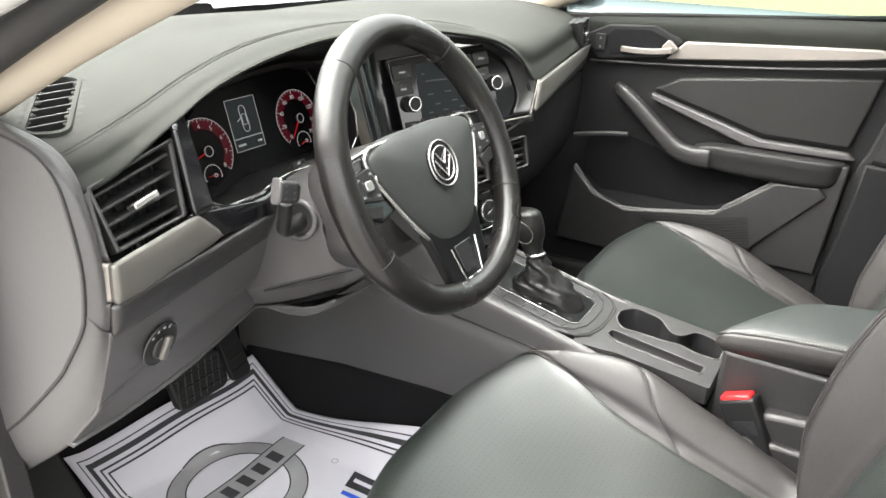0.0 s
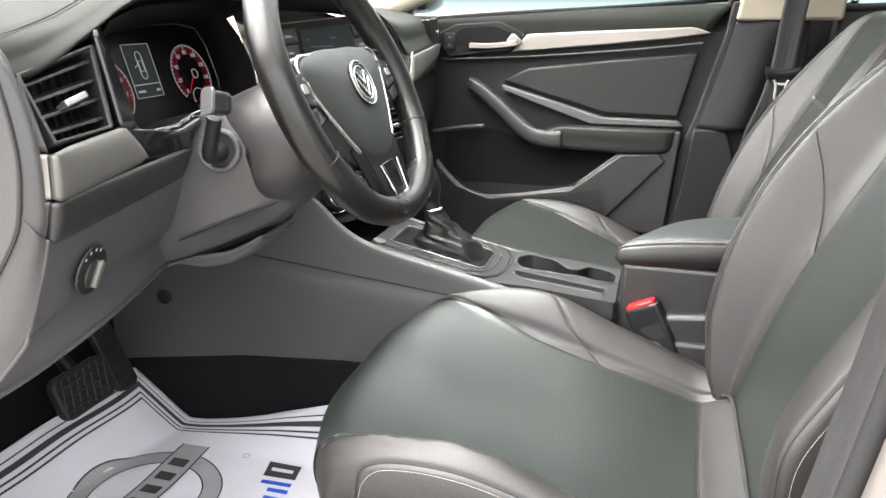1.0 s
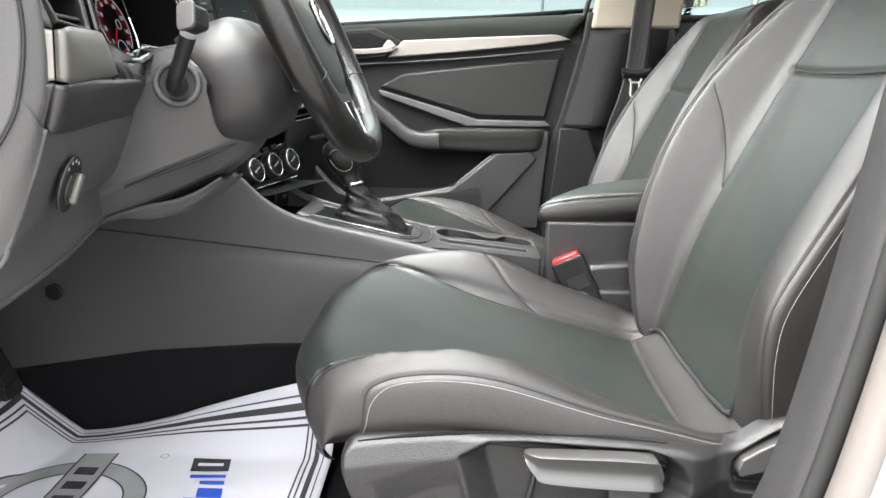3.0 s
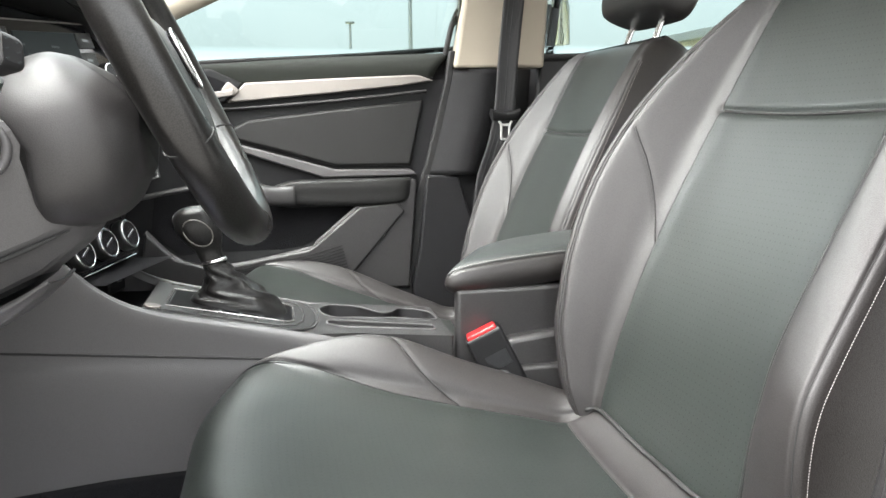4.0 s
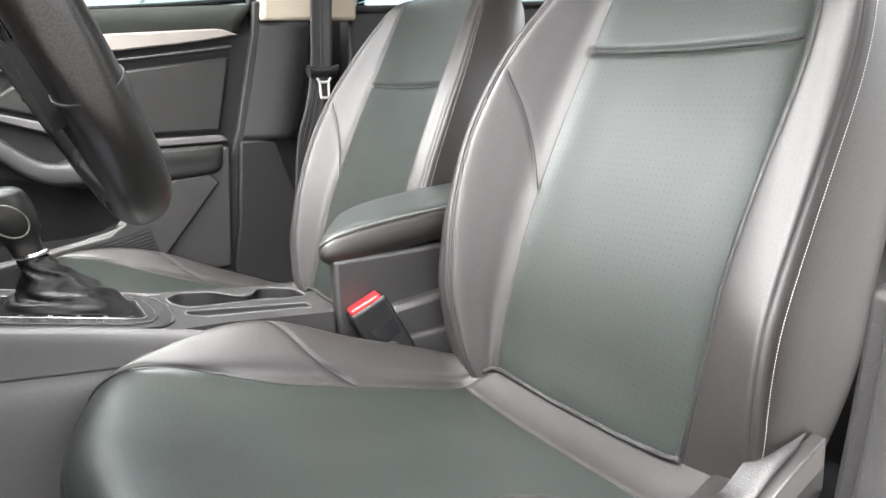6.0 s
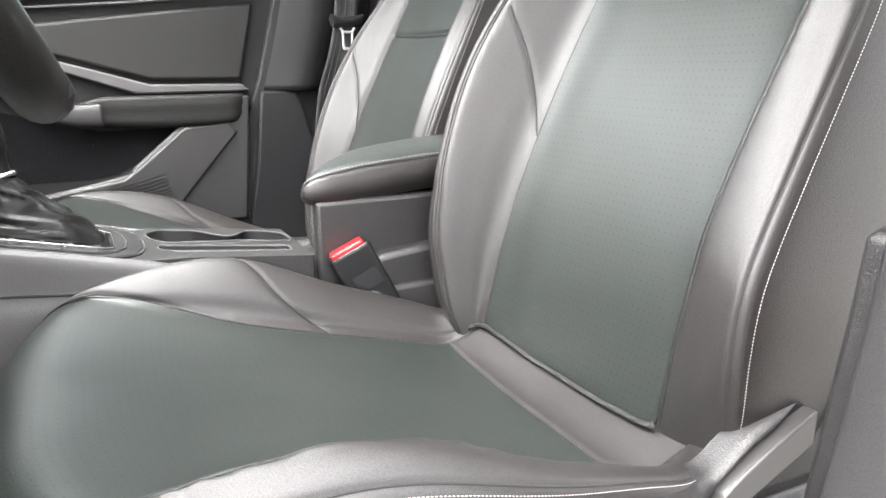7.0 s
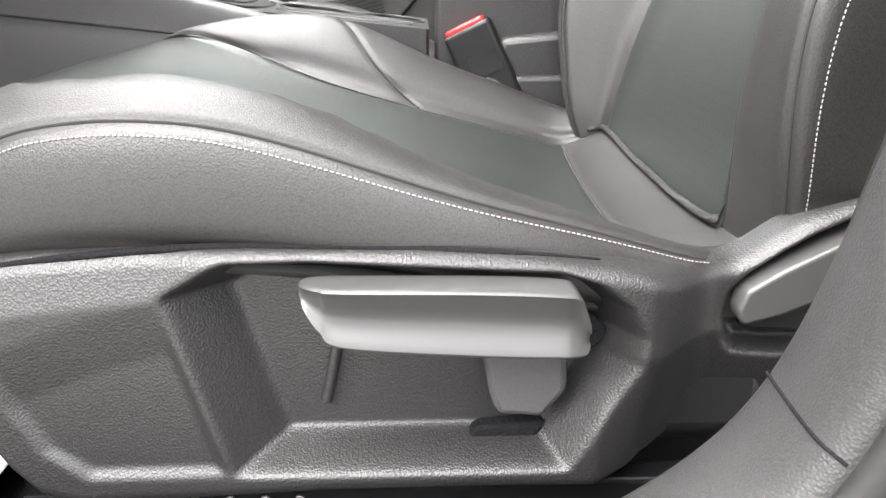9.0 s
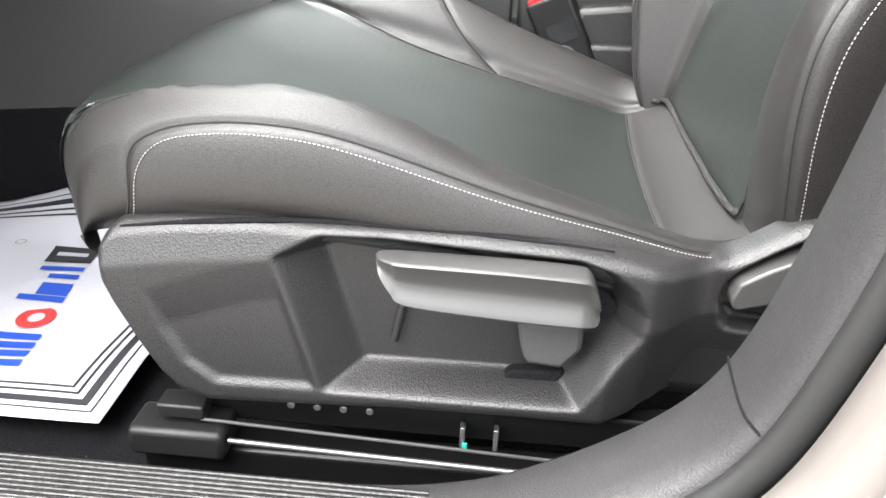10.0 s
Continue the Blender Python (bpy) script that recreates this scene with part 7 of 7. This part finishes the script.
def build_near_frame():
    """The door opening that the camera looks through: sill, pillar, seal and painted body."""
    s = thing("door_sill", (-0.7, 0.3, 0.42), "dark grained plastic sill and pillar trim of the open door", "door sill", kind="structure")
    line = [(1.25, 0.405), (0.8, 0.392), (0.45, 0.386), (0.25, 0.391), (0.171, 0.402), (0.117, 0.425), (0.058, 0.466), (0.026, 0.508), (0.006, 0.57), (-0.01, 0.65), (-0.024, 0.735), (-0.048, 0.9), (-0.072, 1.1), (-0.11, 1.38)]
    p = catmull(line, 110)
    t = np.gradient(p, axis=0)
    t /= np.linalg.norm(t, axis=1)[:, None]
    n = np.stack([t[:, 1], -t[:, 0]], 1)
    def sweep(name, prof, mat, label="", a=0, b=110, **kw):
        g = [[(x, p[i, 0] + n[i, 0] * h, p[i, 1] + n[i, 1] * h) for x, h in prof] for i in range(a, b)]
        return sheet(name, g, mat, s, label, **kw)
    sweep("inner_trim", [(-0.658, -0.12), (-0.6585, -0.04), (-0.660, -0.014), (-0.664, -0.006), (-0.670, -0.002), (-0.69, 0.001), (-0.710, 0.003), (-0.722, 0.002), (-0.730, -0.003), (-0.7345, -0.012), (-0.735, -0.022)], PLASTIC_SILL, "dark grained sill trim", smooth=60)
    c = np.linspace(0, 2 * math.pi, 14)
    sweep("rubber_seal", [(-0.7425 + 0.0072 * math.cos(k), -0.006 + 0.010 * math.sin(k)) for k in c], RUBBER, "black rubber door seal")
    sweep("seal_gap", [(-0.747, -0.022), (-0.750, -0.016), (-0.7545, -0.016)], CARPET_AND_SHADE)
    sweep("step_panel", [(-0.7535, -0.022), (-0.7535, -0.010), (-0.7555, -0.0065), (-0.768, -0.006), (-0.778, -0.009), (-0.7835, -0.016), (-0.785, -0.03)], TAUPE, "taupe painted door step")
    sweep("body_side", [(-0.7855, -0.026), (-0.787, -0.020), (-0.790, -0.018), (-0.80, -0.028), (-0.815, -0.06), (-0.845, -0.12), (-0.875, -0.2), (-0.9, -0.3), (-0.9, -0.42)], PAINT, "white painted car body", smooth=60)
    for q in (59,):
        tube("trim_gap", [(x, p[q, 0] + n[q, 0] * h, p[q, 1] + n[q, 1] * h) for x, h in ((-0.6595, -0.03), (-0.6635, -0.007), (-0.67, -0.002), (-0.69, 0.001), (-0.71, 0.003), (-0.722, 0.002), (-0.730, -0.003))], 0.0008, CARPET_AND_SHADE, s, n=20, sides=6)
    # ribbed tread plate
    tp = prism("tread_plate", [(-0.712, 0.172), (-0.678, 0.172), (-0.674, 0.18), (-0.674, 1.1), (-0.716, 1.1), (-0.716, 0.18)], "z", 0.388, 0.3985, PLASTIC, s, "ribbed plastic tread plate", bevel=0.004)
    for i in range(9):
        tube("rib", [(-0.679 - 0.004 * i, 0.185, 0.399), (-0.679 - 0.004 * i, 0.6, 0.3985), (-0.679 - 0.004 * i, 1.09, 0.399)], 0.0014, PLASTIC, tp, sides=6, n=6)
    st = thing("pillar_step", (-0.67, -0.03, 0.65), "dark plastic belt anchor cover on the near pillar", "pillar trim", kind="structure")
    prism("cover", [(-0.005, 0.535), (-0.028, 0.66), (-0.037, 0.722), (-0.05, 0.726), (-0.12, 0.726), (-0.12, 0.5), (-0.01, 0.5)], "x", -0.668, -0.643, PLASTIC, st, bevel=0.006, segments=3)
    # front pillar trim and the scuttle side
    f = thing("front_pillar", (-0.72, 0.7, 1.1), "beige front pillar trim with a dark seal and white paint outside", "pillar", kind="structure")
    tube("pillar_trim", [(-0.70, 0.93, 0.995), (-0.70, 0.76, 1.075), (-0.70, 0.63, 1.135), (-0.69, 0.48, 1.2), (-0.65, 0.28, 1.29), (-0.61, 0.1, 1.36)], 0.021, BEIGE, f, "beige pillar trim", n=40, sides=14)
    tube("pillar_seal", [(-0.742, 0.92, 1.015), (-0.742, 0.72, 1.108), (-0.738, 0.56, 1.182), (-0.71, 0.35, 1.28), (-0.66, 0.1, 1.37)], 0.019, RUBBER, f, n=30, sides=10)
    tube("painted_pillar", [(-0.80, 0.95, 1.03), (-0.80, 0.72, 1.15), (-0.79, 0.56, 1.215), (-0.74, 0.3, 1.33), (-0.69, 0.08, 1.4)], 0.04, PAINT, f, "white painted pillar", n=30, sides=14)
    prism("hinge_panel", [(0.98, 0.42), (1.3, 0.42), (1.3, 1.03), (0.86, 1.03), (0.90, 0.7)], "x", -0.80, -0.752, PAINT, f, bevel=0.01)
    prism("hinge_trim", [(0.93, 0.40), (1.0, 0.40), (0.94, 0.6), (0.88, 0.8), (0.84, 1.02), (0.80, 1.03), (0.83, 0.8)], "x", -0.79, -0.748, TAUPE, f, bevel=0.006)


def build_pedals():
    b = thing("brake_pedal", (-0.31, 1.0, 0.44), "black ribbed rubber brake pedal", "pedal", "pedals")
    M = pose(-0.315, 1.0, 0.448, -28, 0, 0)
    plate("pad", rounded(0.12, 0.075, 0.018), basis((-0.315, 1.0, 0.448), (1, 0, 0.0), (0, 0.35, 0.94)), -0.012, 0.006, RUBBER, b, bevel=0.004)
    P = basis((-0.315, 1.0, 0.448), (1, 0, 0.0), (0, 0.35, 0.94))
    for i in range(7):
        line_bar("tread", [(-0.058 + i * 0.016, -0.03), (-0.04 + i * 0.016, 0.03)], P, 0.002, RUBBER, b, 0.006)
    for i in range(3):
        line_bar("tread", [(-0.052, -0.02 + 0.02 * i), (0.052, -0.02 + 0.02 * i)], P, 0.002, RUBBER, b, 0.006)
    tube("arm", [(-0.315, 1.01, 0.46), (-0.315, 1.08, 0.56), (-0.315, 1.12, 0.72)], 0.012, DARK_METAL, b, n=12)
    a = thing("accelerator_pedal", (-0.2, 1.05, 0.44), "tall narrow black accelerator pedal", "pedal", "pedals")
    Q = basis((-0.2, 1.04, 0.46), (1, 0, 0), (0, 0.4, 0.91))
    plate("pad", rounded(0.05, 0.16, 0.014), Q, -0.01, 0.004, RUBBER, a, bevel=0.003)
    for i in range(6):
        line_bar("tread", [(-0.018, -0.06 + i * 0.024), (0.018, -0.055 + i * 0.024)], Q, 0.002, RUBBER, a, 0.004)
    tube("arm", [(-0.2, 1.05, 0.5), (-0.2, 1.12, 0.6), (-0.2, 1.16, 0.72)], 0.01, DARK_METAL, a, n=10)


def print_mat(m, z):
    """Printed marks on the paper mat: a ring badge crossed by a bar, and a coloured maker's mark, as plain shapes."""
    def area(name, x0, x1, y0, y1, mat, lift, n=10, turn=0.0):
        sheet(name, [[(x, y + turn * (x + 0.34), z(x, y + turn * (x + 0.34)) + lift) for y in np.linspace(y0, y1, 5)] for x in np.linspace(x0, x1, n)], mat, m)
    cx, cy = -0.362, 0.868
    def band(name, r0, r1, mat, lift):
        k = np.linspace(0, 2 * math.pi, 72)
        sheet(name, [[(cx + r * math.cos(q), cy + r * math.sin(q), z(cx + r * math.cos(q), cy + r * math.sin(q)) + lift) for r in np.linspace(r0, r1, 4)] for q in k], mat, m)
    band("badge_ring", 0.091, 0.122, INK_GREY, 0.0018)
    band("badge_outline", 0.121, 0.1235, INK_BLACK, 0.0022)
    band("badge_outline", 0.0895, 0.092, INK_BLACK, 0.0022)
    area("badge_bar", cx - 0.148, cx + 0.148, cy - 0.028, cy + 0.028, INK_GREY, 0.0028, 16)
    area("bar_edge", cx - 0.148, cx + 0.148, cy + 0.025, cy + 0.028, INK_BLACK, 0.0032, 16)
    area("bar_edge", cx - 0.148, cx + 0.148, cy - 0.028, cy - 0.025, INK_BLACK, 0.0032, 16)
    for i in range(6):
        x = cx - 0.112 + i * 0.0385
        area("name_bar", x + 0.003, x + 0.024, cy - 0.016, cy + 0.016, INK_BLACK, 0.0036, 3)
    def dot(name, x, y, r0, r1, mat):
        k = np.linspace(0, 2 * math.pi, 30)
        sheet(name, [[(x + r * math.cos(q), y + r * math.sin(q), z(x, y) + 0.002) for r in (r0, r1)] for q in k], mat, m)
    dot("small_ring", -0.217, 0.765, 0.0055, 0.0068, INK_GREY)
    # maker's mark: blue strokes, a red ring and a black block
    x, y = -0.462, 0.637
    for o in (0.0, 0.0165, 0.0315, 0.047):
        area("blue_bar", x + o, x + o + 0.011, y, y + 0.05, INK_BLUE, 0.0023, 3, 0.18)
    dot("red_ring", x + 0.087, y + 0.019 + 0.18 * (x + 0.427), 0.009, 0.0205, INK_RED)
    area("blue_bar", x + 0.116, x + 0.126, y, y + 0.055, INK_BLUE, 0.002, 3, 0.18)
    area("blue_bar", x + 0.128, x + 0.152, y, y + 0.037, INK_BLUE, 0.002, 3, 0.18)
    area("blue_bar", x + 0.163, x + 0.173, y, y + 0.037, INK_BLUE, 0.002, 3, 0.18)
    area("blue_bar", x + 0.182, x + 0.192, y, y + 0.055, INK_BLUE, 0.002, 3, 0.18)
    area("black_block", x + 0.203, x + 0.243, y - 0.002, y + 0.058, INK_BLACK, 0.002, 4, 0.18)
    area("white_stroke", x + 0.219, x + 0.228, y + 0.008, y + 0.048, PAPER, 0.0026, 3, 0.18)


build_outside()
build_shell()
driver_chair = seat(-0.332, 0.0, 0.0, -1, "black leather driver's seat with perforated centre and white stitching", back_shift=0.01)
seat(0.36, 0.0, -0.035, -1, "black leather front passenger seat with perforated centre and white stitching", 0.62, 1.0, 0.036, -0.02)
seat_base(driver_chair)
build_dashboard()
build_cluster()
build_stack()
build_wheel()
build_console()
build_far_door()
build_near_frame()
build_pedals()
paper, paper_z = build_mat()
print_mat(paper, paper_z)
